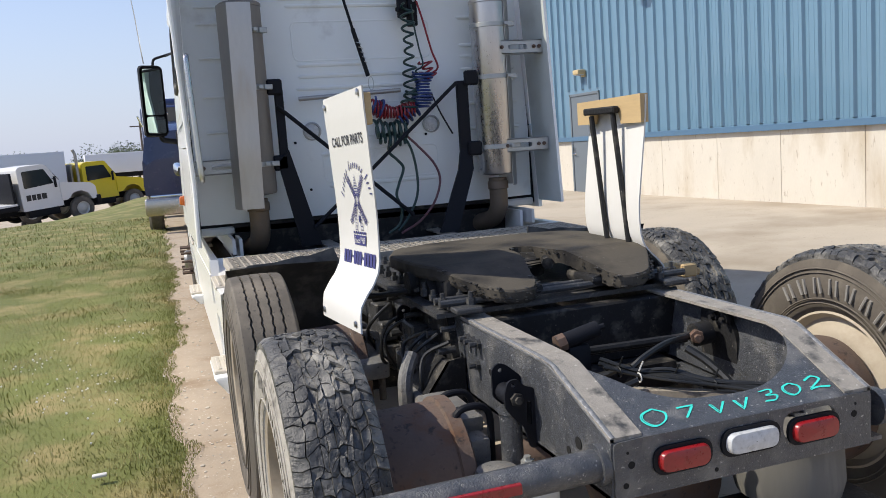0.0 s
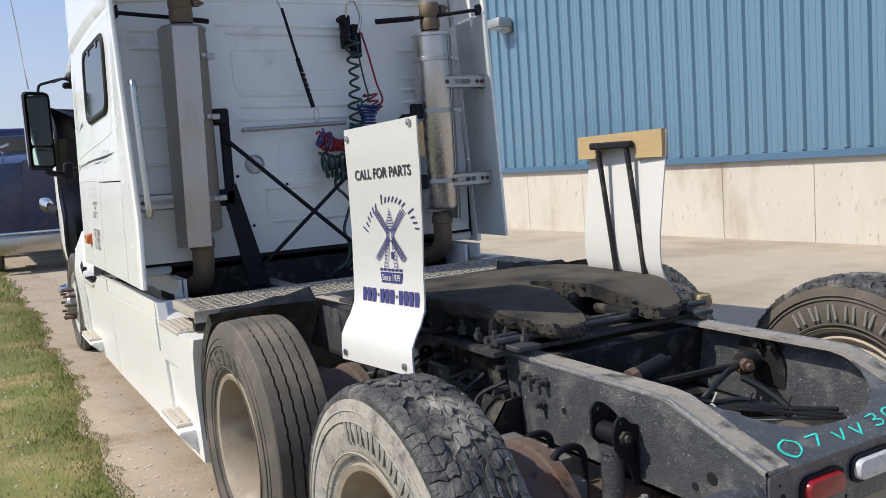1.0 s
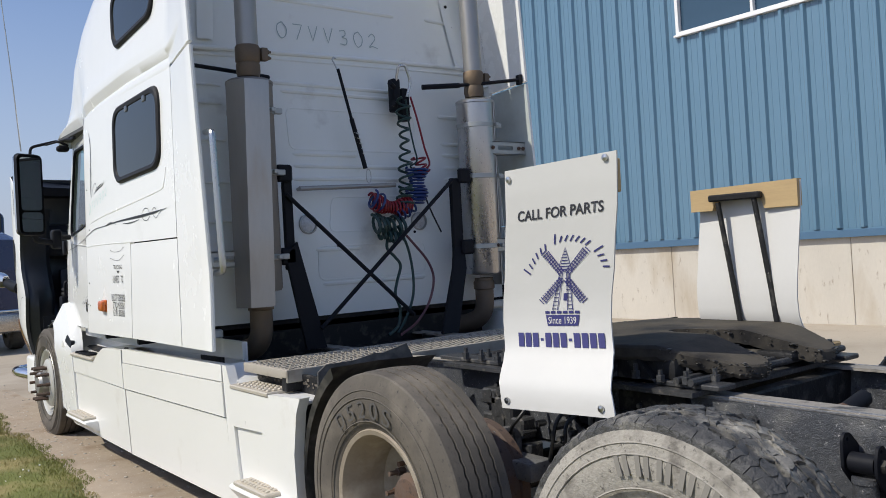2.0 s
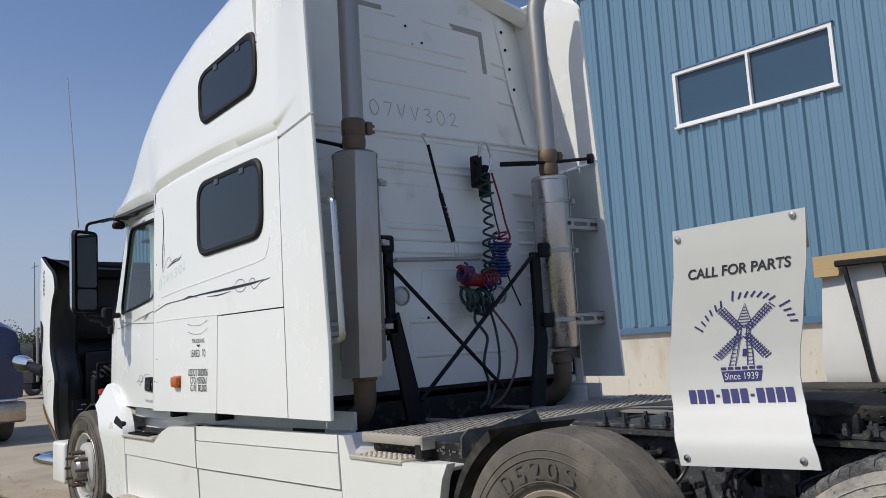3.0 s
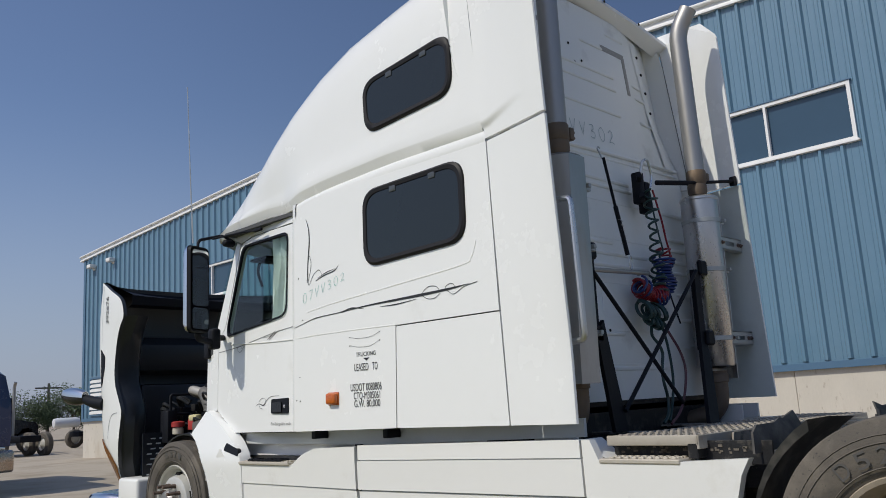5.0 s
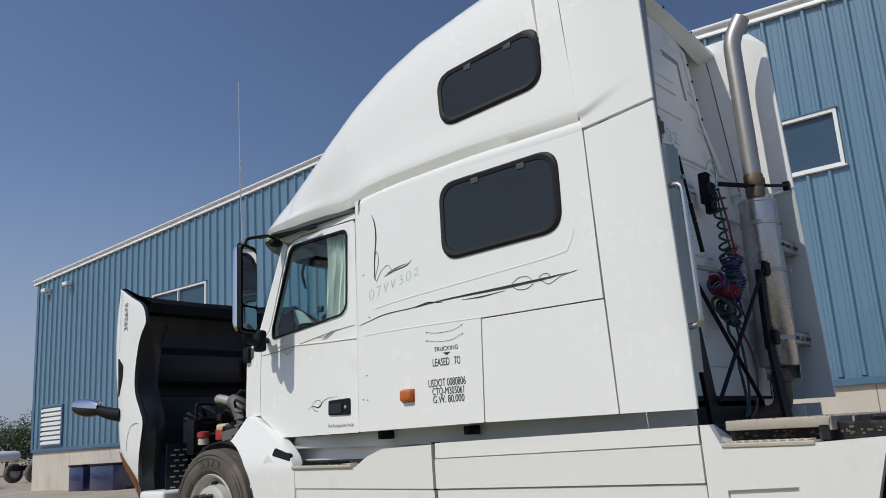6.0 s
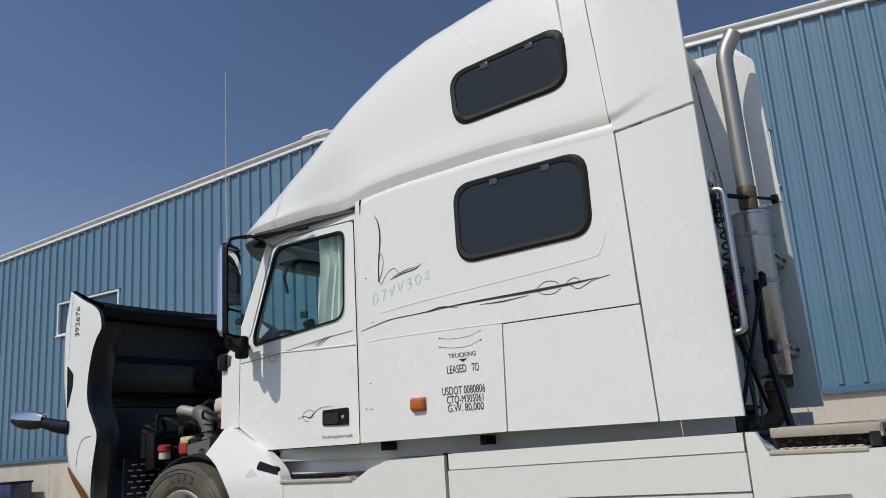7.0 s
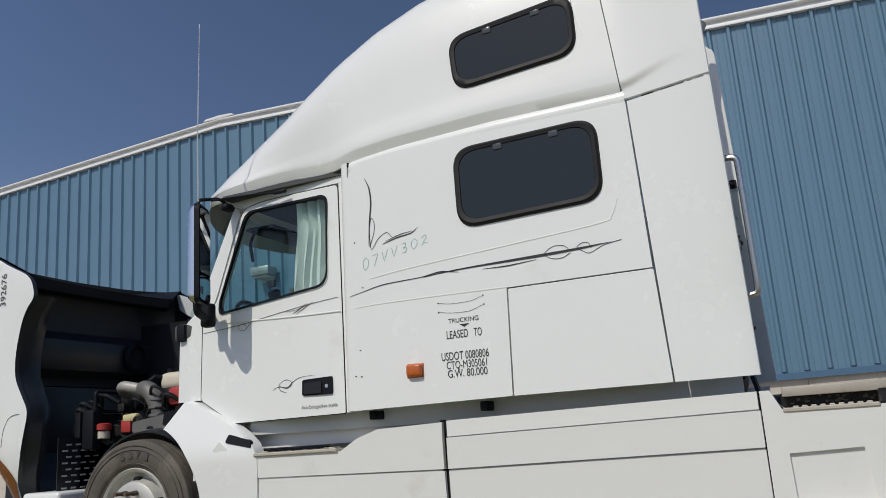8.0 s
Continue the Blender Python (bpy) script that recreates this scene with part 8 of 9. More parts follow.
    part("brush_mat", bm, BLACK_PLASTIC, TRUCK)
    tread_step(8.12, 8.60, 0.350, -0.02, 0.15)
    bm = bmesh.new()
    box(bm, (min(f(-0.02), f(0.15)), 8.06, 0.24), (max(f(-0.02), f(0.15)), 8.66, 0.33), 0.02)
    for v in bm.verts:
        if v.co.z < 0.29:
            v.co.x += (0.055 if not right else -0.055)
    part("step_bracket", bm, WHITE_DIRTY, TRUCK)
    # fender behind the front wheel: swoops up to the cowl, with an arch cut out
    arch = [(9.66 - 0.60 * math.cos(radians(a)), 0.465 + 0.60 * math.sin(radians(a))) for a in range(-14, 69, 5)]

    def fend_x(v):
        k = max(0.0, v - 0.80)
        return skirt_x(v) - 0.005 + 0.34 * k * k / (k + 0.08)

    top = [(9.28, 1.185), (9.17, 1.16), (8.98, 1.07), (8.845, 1.000), (8.72, 0.925), (8.64, 0.86), (8.60, 0.80), (8.60, 0.66), (8.62, 0.40), (8.62, 0.23)]
    bm = bmesh.new()
    rows = []
    for k in range(len(arch)):
        t = k / (len(arch) - 1)
        p = (1 - t) * (len(top) - 1)
        j = min(int(p), len(top) - 2)
        o = Vector(top[j]).lerp(Vector(top[j + 1]), p - j)
        i_ = Vector(arch[k])
        rows.append([(f(fend_x(q.y)), q.x, q.y) for q in [i_.lerp(o, w) for w in (0, 0.1, 0.25, 0.4, 0.55, 0.7, 0.85, 1.0)]] + [(f(fend_x(o.y) + 0.09), o.x, o.y + 0.02)])
    grid(bm, rows)
    bmesh.ops.recalc_face_normals(bm, faces=bm.faces)
    part("fender", bm, WHITE, TRUCK, smooth=50)
    bm = bmesh.new()
    box(bm, (min(f(0.27), f(0.29)), 7.30, 0.74), (max(f(0.27), f(0.29)), 8.95, 1.06))
    box(bm, (min(f(0.25), f(0.27)), 5.72, 0.80), (max(f(0.25), f(0.27)), 7.30, 1.04))
    part("sill_riser", bm, WHITE_DIRTY, TRUCK)
    bm = bmesh.new()
    rows = []
    for a in range(-16, 69, 6):
        c, s_ = 9.66 - 0.60 * math.cos(radians(a)), 0.465 + 0.60 * math.sin(radians(a))
        xo = fend_x(s_)
        rows.append([(f(xo - 0.004), c, s_), (f(xo + 0.025), c + 0.012, s_ - 0.006), (f(xo + 0.34), c - 0.01, s_ + 0.01)])
    grid(bm, rows)
    part("fender_lip", bm, WHITE, TRUCK)
    bm = bmesh.new()
    plate(bm, rounded([(8.64, 0.845), (8.66, 0.895), (8.84, 0.945), (8.86, 0.890)], 0.018, 4), lambda u, v, d: Vector((f(fend_x(v) - 0.004 + d), u, v)), 0.03)
    part("fender_vent", bm, BLACK_PLASTIC, TRUCK)
    # backing sheet that closes the grooves between the panels, greyed for the grooves' shade
    for outline in ([(7.262, 0.22), (7.262, 0.92), (5.56, 0.945), (5.56, 0.23)], [(7.318, 0.22), (7.318, 0.90), (7.72, 0.89), (7.95, 0.78), (8.70, 0.79), (8.62, 0.22)]):
        bm = bmesh.new()
        plate(bm, outline, lambda u, v, d: skirt(u, v, d, -0.014), 0.01)
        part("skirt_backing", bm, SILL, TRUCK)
    # black strip in the gap between front and rear skirt, painted in for its shade
    bm = bmesh.new()
    plate(bm, [(7.262, 0.22), (7.262, 0.93), (7.318, 0.93), (7.318, 0.22)], lambda u, v, d: skirt(u, v, d, -0.03), 0.02)
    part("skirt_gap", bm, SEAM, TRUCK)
    # black quarter fender before the drive wheel, with a torn top flap
    bm = bmesh.new()
    rows = []
    for a in range(122, 196, 7):
        c, s_ = 4.13 - 0.60 * math.cos(radians(a)), 0.515 + 0.60 * math.sin(radians(a))
        rag = 0.02 * math.sin(a * 0.31) if a < 110 else 0
        rows.append([(f(0.075), c + rag, s_ - 0.045), (f(0.065), c + rag, s_), (f(0.30), c + rag * 0.5, s_ + 0.004), (f(0.62), c, s_ - 0.01)])
    grid(bm, rows)
    bmesh.ops.recalc_face_normals(bm, faces=bm.faces)
    quarter = part("quarter_fender", bm, FENDER_PLASTIC, TRUCK, "black plastic quarter fender with torn edge")
    bm = bmesh.new()
    flap_prof = [(0.15, 0.88), (0.155, 0.97), (0.20, 1.00), (0.33, 1.005), (0.47, 1.02), (0.52, 1.015), (0.66, 1.045), (0.69, 0.93), (0.5, 0.90), (0.3, 0.89)]
    plate(bm, flap_prof, lambda u, v, d: Vector((f(u), 4.70 + 0.9 * max(0.0, v - 0.96) ** 1.3 + 0.02 * math.sin(u * 14) + d, v)), 0.010)
    part("fender_flap", bm, FENDER_PLASTIC, quarter)

# ---- open bonnet: tipped forward, white outside, black inside ----
REAR_EDGE = [(0.45, 10.90), (0.68, 10.93), (0.85, 10.89), (1.05, 10.85), (1.23, 10.82), (1.35, 10.88), (1.50, 10.96), (1.69, 10.97), (1.93, 10.92), (2.05, 10.86), (2.13, 10.80), (2.29, 10.86), (2.40, 11.07), (2.50, 11.25)]
FRONT_EDGE = [(0.45, 10.95), (0.68, 11.00), (0.94, 11.17), (1.18, 11.235), (1.45, 11.26), (1.73, 11.31), (2.15, 11.32), (2.50, 11.262)]


REAR_EDGE, FRONT_EDGE = curve2(REAR_EDGE, 4), curve2(FRONT_EDGE, 4)


def hood_rows(inset):
    """Rows across the bonnet, from the left wheel arch round the front to the right one."""
    rows = []
    levels = [0.45 + 2.05 * i / 64 for i in range(65)]
    for z in levels:
        yr, yf = along(REAR_EDGE, z), max(along(FRONT_EDGE, z), along(REAR_EDGE, z) + 0.004)
        lean = 0.16 * max(0.0, (1.0 - z) / 0.6) ** 2
        side = [(0.150 + lean, yr), (0.146 + lean, yr + (yf - yr) * 0.12), (0.143 + lean, yr + (yf - yr) * 0.5), (0.146 + lean, yr + (yf - yr) * 0.9), (0.153 + lean, yf)]
        drop = 0.30 * max(0.0, (1.1 - z) / 0.6)
        far = curve2([(0.153 + lean, yf), (0.20 + lean, yf + 0.07), (0.34, yf + 0.19 - drop * 0.3), (0.62, yf + 0.29 - drop * 0.6), (XC, yf + 0.34 - drop)], 5)
        half = [(x + inset, y - inset * (0.3 if i < 5 else 1.0)) for i, (x, y) in enumerate(side + far[1:])]
        rows.append([(x, y, z) for x, y in half] + [(2 * XC - x, y, z) for x, y in half[-2::-1]])
    return rows


def hood_lip(z):
    return along(REAR_EDGE, z)


bm = bmesh.new()
grid(bm, hood_rows(0.0))
bonnet = part("bonnet", bm, WHITE, TRUCK, "open bonnet tipped forward, white outside and black inside")
bm = bmesh.new()
grid(bm, hood_rows(0.03))
part("bonnet_liner", bm, HOOD_INSIDE, bonnet)
for s in (0, 1):
    f = (lambda x: 2 * XC - x) if s else (lambda x: x)
    bm = bmesh.new()
    ra, rb = hood_rows(0.0), hood_rows(0.03)
    k = 0 if s == 0 else -1
    grid(bm, [[r[k] for r in ra], [r[k] for r in rb]])
    part("bonnet_edge", bm, HOOD_INSIDE, bonnet)
bm = bmesh.new()
ra, rb = hood_rows(0.0)[-1], hood_rows(0.03)[-1]
inner = [(max(0.40, min(2 * XC - 0.40, x)), 11.12 + 0.06 * math.cos((x - XC) * 1.3), z) for x, y, z in rb]
grid(bm, [ra, [(x, y - 0.01, z + 0.012 - 0.09 * math.sin(math.pi * min(1, max(0, (x - 0.15) / 2.17)))) for x, y, z in rb],
          [(x, y, z - 0.13 + 0.03 * abs(x - XC) ** 3) for x, y, z in inner], [(x, y + 0.02, z - 0.21) for x, y, z in inner], [(x, y + 0.10, z - 0.23) for x, y, z in inner]])
part("bonnet_rim", bm, BLACK_PLASTIC, bonnet)
# moulded duct and ribs on the liner
bm = bmesh.new()
rows = []
for k in range(13):
    x = 0.45 + 1.55 * k / 12
    rows.append([(x, 11.56, 2.00), (x, 11.40, 1.98), (x, 11.32, 1.90), (x, 11.30, 1.76), (x, 11.36, 1.64), (x, 11.56, 1.60)])
grid(bm, rows)
part("intake_duct", bm, HOOD_INSIDE, bonnet)
bm = bmesh.new()
lathe(bm, [(0.09, 0.05), (0.13, 0.04), (0.14, 0.0), (0.11, -0.03), (0.10, 0.01), (0.02, 0.03)], (1.72, 11.27, 1.78), "y", 28)
part("duct_mouth", bm, BLACK_PLASTIC, bonnet)
bm = bmesh.new()
box(bm, (0.62, 11.38, 0.75), (1.85, 11.44, 1.50), 0.04)
part("liner_pad", bm, HOOD_INSIDE, bonnet)
# wheel-arch liner in the left side of the bonnet
for s in (0, 1):
    f = (lambda x: 2 * XC - x) if s else (lambda x: x)
    bm = bmesh.new()
    rows = []
    for i in range(12):
        z = 0.47 + 1.66 * i / 11
        e = hood_lip(z)
        lean = 0.16 * max(0.0, (1.0 - z) / 0.6) ** 2
        rows.append([(f(0.175 + lean), e + 0.012, z), (f(0.27 + lean), e - 0.03 + 0.03 * math.sin(z * 5), z), (f(0.40), e + 0.02, z), (f(0.46), e + 0.12, z), (f(0.50), 11.45, z)])
    grid(bm, rows)
    part("arch_liner", bm, HOOD_INSIDE, bonnet)
    bm = bmesh.new()
    plate(bm, rounded([(11.255, 1.84), (11.165, 1.76), (11.17, 1.66), (11.235, 1.47)], 0.012, 3), lambda u, v, d: Vector((f(0.1385 + d), u, v)), 0.02)
    part("side_vent", bm, BLACK_PLASTIC, bonnet)
    bm = bmesh.new()
    rows = []
    for i in range(9):
        z = 0.56 + 0.42 * i / 8
        lean = 0.16 * max(0.0, (1.0 - z) / 0.6) ** 2
        yf = along(FRONT_EDGE, z)
        wide = 0.085 * math.sin(math.pi * min(1.0, (i + 0.6) / 8.6)) + 0.01
        rows.append([(f(0.1385 + lean), max(yf - wide, along(REAR_EDGE, z) + 0.004), z), (f(0.137 + lean), yf + 0.002, z), (f(0.19 + lean), yf + 0.09, z)])
    grid(bm, rows)
    part("turn_lamp", bm, LAMP_BROWN, bonnet, "brown-amber corner lamp")
    bm = bmesh.new()
    stroke(bm, curve2([(11.075, 0.98), (11.06, 1.10), (11.01, 1.19), (10.95, 1.215), (10.89, 1.22)], 6), 0.005, lambda u, v: Vector((f(0.1415 + 0.16 * max(0.0, (1.0 - v) / 0.6) ** 2), u, v)))
    stroke(bm, curve2([(11.21, 2.47), (11.235, 2.2), (11.24, 1.9)], 6), 0.003, lambda u, v: Vector((f(0.1405), u, v)))
    part("seam", bm, GREY_LETTER, bonnet)
writing("stock_number", "392676", LETTER, bonnet, lambda u, v: Vector((0.1405, 11.105 + v, 2.085 + u)), 0.085, width=0.265)
# pale inner corner on the far side
bm = bmesh.new()
plate(bm, rounded([(11.04, 2.20), (10.92, 2.28), (11.10, 2.42), (11.24, 2.47), (11.20, 2.30)], 0.02, 3), lambda u, v, d: Vector((2.24 + d, u, v)), 0.03)
part("corner_pad", bm, GREY_PAINT, bonnet, "pale grey inner corner of the bonnet")
# bonnet-mounted mirror on a black arm
bm = bmesh.new()
tube(bm, [(0.18, 11.22, 1.310), (0.140, 11.36, 1.330), (0.110, 11.52, 1.370)], [0.066, 0.058, 0.048], 12)
arm = part("bonnet_mirror", bm, BLACK_PLASTIC, bonnet, "bonnet-mounted convex mirror on a black arm")
m4 = Matrix.Translation((0.070, 11.70, 1.405)) @ Euler((radians(5), 0, radians(8))).to_matrix().to_4x4()


def shell(z_low, z_high, wide):
    """Part of a long rounded shell that narrows to its tip, between two heights."""
    out = bmesh.new()
    rows = []
    for i in range(15):
        v = -0.20 + 0.40 * i / 14
        k = math.sin(math.pi * (0.14 + 0.80 * i / 14)) ** 0.45
        ring = []
        for j in range(17):
            q = 2 * math.pi * j / 16
            top = z_high if math.sin(q) > 0 else -z_low
            ring.append(m4 @ Vector((wide * k * math.copysign(abs(math.cos(q)) ** 0.7, math.cos(q)), v, top * k * math.copysign(abs(math.sin(q)) ** 0.7, math.sin(q)) + 0.10 * (v + 0.1) * max(0.0, v + 0.1))))
        rows.append(ring)
    vs = grid(out, rows)
    out.faces.new(vs[0][:-1])
    out.faces.new(vs[-1][:-1])
    bmesh.ops.recalc_face_normals(out, faces=out.faces)
    return out


part("mirror_shell", shell(-0.085, 0.080, 0.050), BLACK_GLOSS, arm)
part("mirror_cover", shell(0.030, 0.086, 0.054), CHROME, arm, "chrome upper cover")

# bumper ends and chrome bar
bm = bmesh.new()
box(bm, (0.12, 10.42, 0.24), (0.54, 10.80, 0.63), 0.03, 3)
box(bm, (2 * XC - 0.42, 10.38, 0.24), (2 * XC - 0.10, 10.80, 0.63), 0.04, 3)
box(bm, (0.36, 10.55, 0.25), (2 * XC - 0.36, 10.85, 0.60), 0.04, 3)
part("bumper", bm, WHITE_DIRTY, TRUCK)
bm = bmesh.new()
tube(bm, bent([(0.18, 10.80, 0.42), (0.10, 10.98, 0.44), (0.12, 11.35, 0.42), (0.5, 11.62, 0.41), (1.235, 11.68, 0.41), (1.97, 11.62, 0.41), (2.36, 11.35, 0.42), (2.37, 10.98, 0.44), (2.29, 10.80, 0.42)], 0.12), 0.055, 14)
part("guard_bar", bm, CHROME, TRUCK, "chrome guard bar before the bumper")

# engine bay
bm = bmesh.new()
box(bm, (0.78, 9.45, 0.60), (1.70, 10.62, 1.15), 0.05)
box(bm, (0.92, 9.48, 1.10), (1.56, 10.45, 1.36), 0.06)
box(bm, (0.45, 9.44, 0.85), (2.02, 9.62, 1.10), 0.03)
rq = random.Random(21)
for _ in range(40):
    p = Vector((0.62 + 0.7 * rq.random(), 9.5 + 1.05 * rq.random(), 0.85 + 0.5 * rq.random()))
    s = 0.02 + 0.05 * rq.random()
    box(bm, p - Vector((s, s, s)), p + Vector((s, s, s * 0.7)), s * 0.25)
engine = part("engine", bm, GUNK, TRUCK, "dark greasy engine with hoses and pipes")
bm = bmesh.new()
tube(bm, bent([(0.85, 10.20, 1.30), (0.62, 10.12, 1.36), (0.56, 9.98, 1.34), (0.56, 9.90, 1.22), (0.60, 9.86, 1.02)], 0.12), 0.068, 18)
for z in (1.26, 1.20, 1.14):
    lathe(bm, [(0.068, z - 0.012), (0.076, z - 0.006), (0.076, z + 0.006), (0.068, z + 0.012)], (0.565, 9.90, 0), "z", 20, close=False)
part("intake_pipe", bm, ENGINE_GREY, engine)
bm = bmesh.new()
tube(bm, bent([(0.60, 10.12, 1.36), (0.58, 10.30, 1.40), (0.70, 10.40, 1.36), (0.95, 10.42, 1.30)], 0.08), 0.042, 14)
part("charge_pipe", bm, TANK_GREY, engine)
bm = bmesh.new()
box(bm, (0.62, 9.50, 1.33), (1.10, 9.96, 1.47), 0.05, 3)
coolant = part("coolant_tank", bm, TANK, engine, "yellowed plastic coolant tank")
bm = bmesh.new()
tube(bm, [(0.66, 9.92, 1.42), (0.60, 9.97, 1.44), (0.58, 10.02, 1.40)], 0.022, 10)
tube(bm, [(0.70, 9.90, 1.46), (0.70, 9.90, 1.50)], 0.034, 12)
part("cap", bm, BLACK_PLASTIC, coolant)
bm = bmesh.new()
box(bm, (0.48, 9.60, 1.20), (0.66, 9.74, 1.34), 0.03)
part("red_cap_box", bm, RED_PART, engine)
bm = bmesh.new()
box(bm, (0.50, 10.12, 1.03), (0.58, 10.22, 1.13), 0.012)
red_box = part("fuse_box", bm, RED_PART, engine)
bm = bmesh.new()
box(bm, (0.492, 10.06, 1.11), (0.56, 10.20, 1.17), 0.02)
part("fuse_label", bm, CREAM_PART, red_box)
bm = bmesh.new()
plate(bm, rounded([(9.74, 1.02), (9.74, 1.14), (10.06, 1.10), (10.06, 1.02)], 0.02, 3), lambda u, v, d: Vector((0.46 + d, u, v)), 0.10)
part("battery_shelf", bm, ENGINE_GREY, engine)
bm = bmesh.new()
rq = random.Random(33)
for k in range(60):
    a = 2 * math.pi * k / 15 + rq.random() * 0.3
    c = Vector((0.50 + 0.02 * rq.random(), 9.86 + 0.10 * math.cos(a), 1.15 + 0.045 * math.sin(a)))
    box(bm, c - Vector((0.006, 0.009, 0.007)), c + Vector((0.006, 0.009, 0.007)), 0.003, 1)
part("ribbed_loom", bm, BLACK_PLASTIC, engine)["kind"] = "stuff"
for k in range(22):
    p = Vector((0.5 + 0.2 * rq.random(), 9.60 + 0.95 * rq.random(), 0.95 + 0.35 * rq.random()))
    hang("engine_hose", [p, p + Vector((-0.06, 0.10, 0.06)), p + Vector((0.04, 0.22, -0.04)), p + Vector((0.10, 0.32, -0.16))], 0.008 + 0.012 * rq.random(), HOSE_BLACK)
bm = bmesh.new()
for x0, z0 in ((0.44, 1.10), (0.44, 0.92)):
    tube(bm, bent([(x0, 10.42, z0), (x0, 10.42, z0 + 0.26), (0.70, 10.42, z0 + 0.26)], 0.03), 0.014, 8)
box(bm, (0.40, 10.40, 0.92), (0.50, 10.52, 1.22), 0.02)
part("filter_housing", bm, BLACK_PLASTIC, engine)
bm = bmesh.new()
lathe(bm, [(0.04, 0.995), (0.055, 1.0), (0.055, 1.05), (0.04, 1.06)], (0.50, 10.40, 0), "z", 18)
filter_bowl = part("filter_cap", bm, TANK, engine)
bm = bmesh.new()
lathe(bm, [(0.045, 1.06), (0.065, 1.065), (0.065, 1.105), (0.04, 1.115)], (0.50, 10.40, 0), "z", 18)
part("red_collar", bm, RED_PART, filter_bowl)
bm = bmesh.new()
box(bm, (0.46, 10.60, 0.50), (2.01, 10.66, 1.24), 0.01)
part("radiator", bm, BLACK_PLASTIC, TRUCK)
bm = bmesh.new()
box(bm, (0.26, 10.600, 0.60), (0.70, 10.606, 1.02), 0.0)
shield = part("slotted_shield", bm, HOOD_INSIDE, TRUCK, "black slotted shield beside the radiator")
bm = bmesh.new()
for i in range(4):
    for j in range(8):
        x, z = 0.30 + 0.088 * i + (0.036 if j % 2 else 0), 0.64 + j * 0.046
        box(bm, (x, 10.594, z), (x + 0.048, 10.599, z + 0.012))
part("grille_slot", bm, GREY_PAINT, shield)["kind"] = "stuff"
bm = bmesh.new()
rows = []
for a in range(20, 170, 10):
    c, s_ = 9.66 + 0.56 * math.cos(radians(a)), 0.465 + 0.56 * math.sin(radians(a))
    rows.append([(0.16, c, s_ - 0.01), (0.30, c, s_ + 0.01), (0.62, c, s_)])
grid(bm, rows)
thicken(bm, 0.012)
part("inner_arch", bm, HOOD_INSIDE, TRUCK)
bm = bmesh.new()
plate(bm, rounded([(9.30, 1.03), (9.62, 1.05), (9.60, 1.14), (9.36, 1.17)], 0.02), lambda u, v, d: Vector((0.30 + d, u, v)), 0.05)
part("splash_shield", bm, BLACK_PLASTIC, TRUCK)
bm = bmesh.new()
tube(bm, [(0.30, 9.66, 0.465), (2.17, 9.66, 0.465)], 0.06, 12)
box(bm, (0.30, 9.56, 0.36), (0.42, 9.76, 0.57), 0.03)
box(bm, (2.05, 9.56, 0.36), (2.17, 9.76, 0.57), 0.03)
part("front_axle", bm, GUNK, TRUCK)

# ---- mud flaps flipped up beside the coupling ----


def flap_bow(t, base, bow):
    """The curl of a flap: shift across and along at the height fraction t."""
    dx = along([(0.0, -0.075), (0.06, -0.072), (0.10, -0.062), (0.14, -0.036), (0.18, 0.0), (0.22, 0.024), (0.27, 0.037), (0.36, 0.042), (0.45, 0.04), (0.56, 0.032), (0.68, 0.022), (0.8, 0.012), (0.9, 0.004), (1.0, 0.0)], t)
    dy = along([(0.0, 0.0), (0.06, 0.01), (0.12, 0.035), (0.2, 0.075), (0.28, 0.095), (0.36, 0.10), (0.45, 0.09), (0.56, 0.065), (0.68, 0.045), (0.8, 0.02), (0.9, 0.008), (1.0, 0.0)], t)
    return base + bow * dx, dy * (1.0 if bow > 0 else 0.2)


def mud_flap(base, z0, z1, back_side, bow):
    bm = bmesh.new()
    rows = []
    n = 40
    for i in range(n + 1):
        z = z0 + (z1 - z0) * i / n
        t = i / n
        xw, yw = flap_bow(t, base, bow)
        rows.append([(xw + 0.04 * (0.5 - k / 10) * bow, 3.240 + yw + 0.520 * k / 10, z + 0.03 * (k / 10 - 0.5) * (-0.6 if not back_side else -0.3)) for k in range(11)])
    grid(bm, rows)
    for face in bm.faces:
        face.material_index = 0
    thicken(bm, 0.006)
    ob = part("mud_flap", bm, VINYL_BACK if back_side else VINYL, TRUCK, "white vinyl mud flap turned up, seen from its marked back" if back_side else "white vinyl mud flap turned up, with dealer print")

    def on(u, v, off=0.0085):
        """u: along the flap from its left edge, v: height."""
        t = (v - z0) / (z1 - z0)
        xw, yw = flap_bow(t, base, bow)
        k = 10 * (1 - u / 0.520)
        return Vector((xw + 0.04 * (0.5 - k / 10) * bow - off, 3.240 + yw + 0.520 * k / 10, v + 0.03 * (k / 10 - 0.5) * (-0.6 if not back_side else -0.3)))
    return ob, on


flap, on = mud_flap(0.505, 0.895, 1.79, False, 1.0)


def pr(u, v, off=0.0085):
    """The print, spread over the flap's width."""
    return on(0.26 + (u - 0.2485) * 1.2, v, off)


writing("lettering", "CALL FOR PARTS", DARK_INK, flap, lambda u, v: pr(0.086 + u, 1.592 + v * 0.86), 0.062, width=0.335, thick=0.0012)
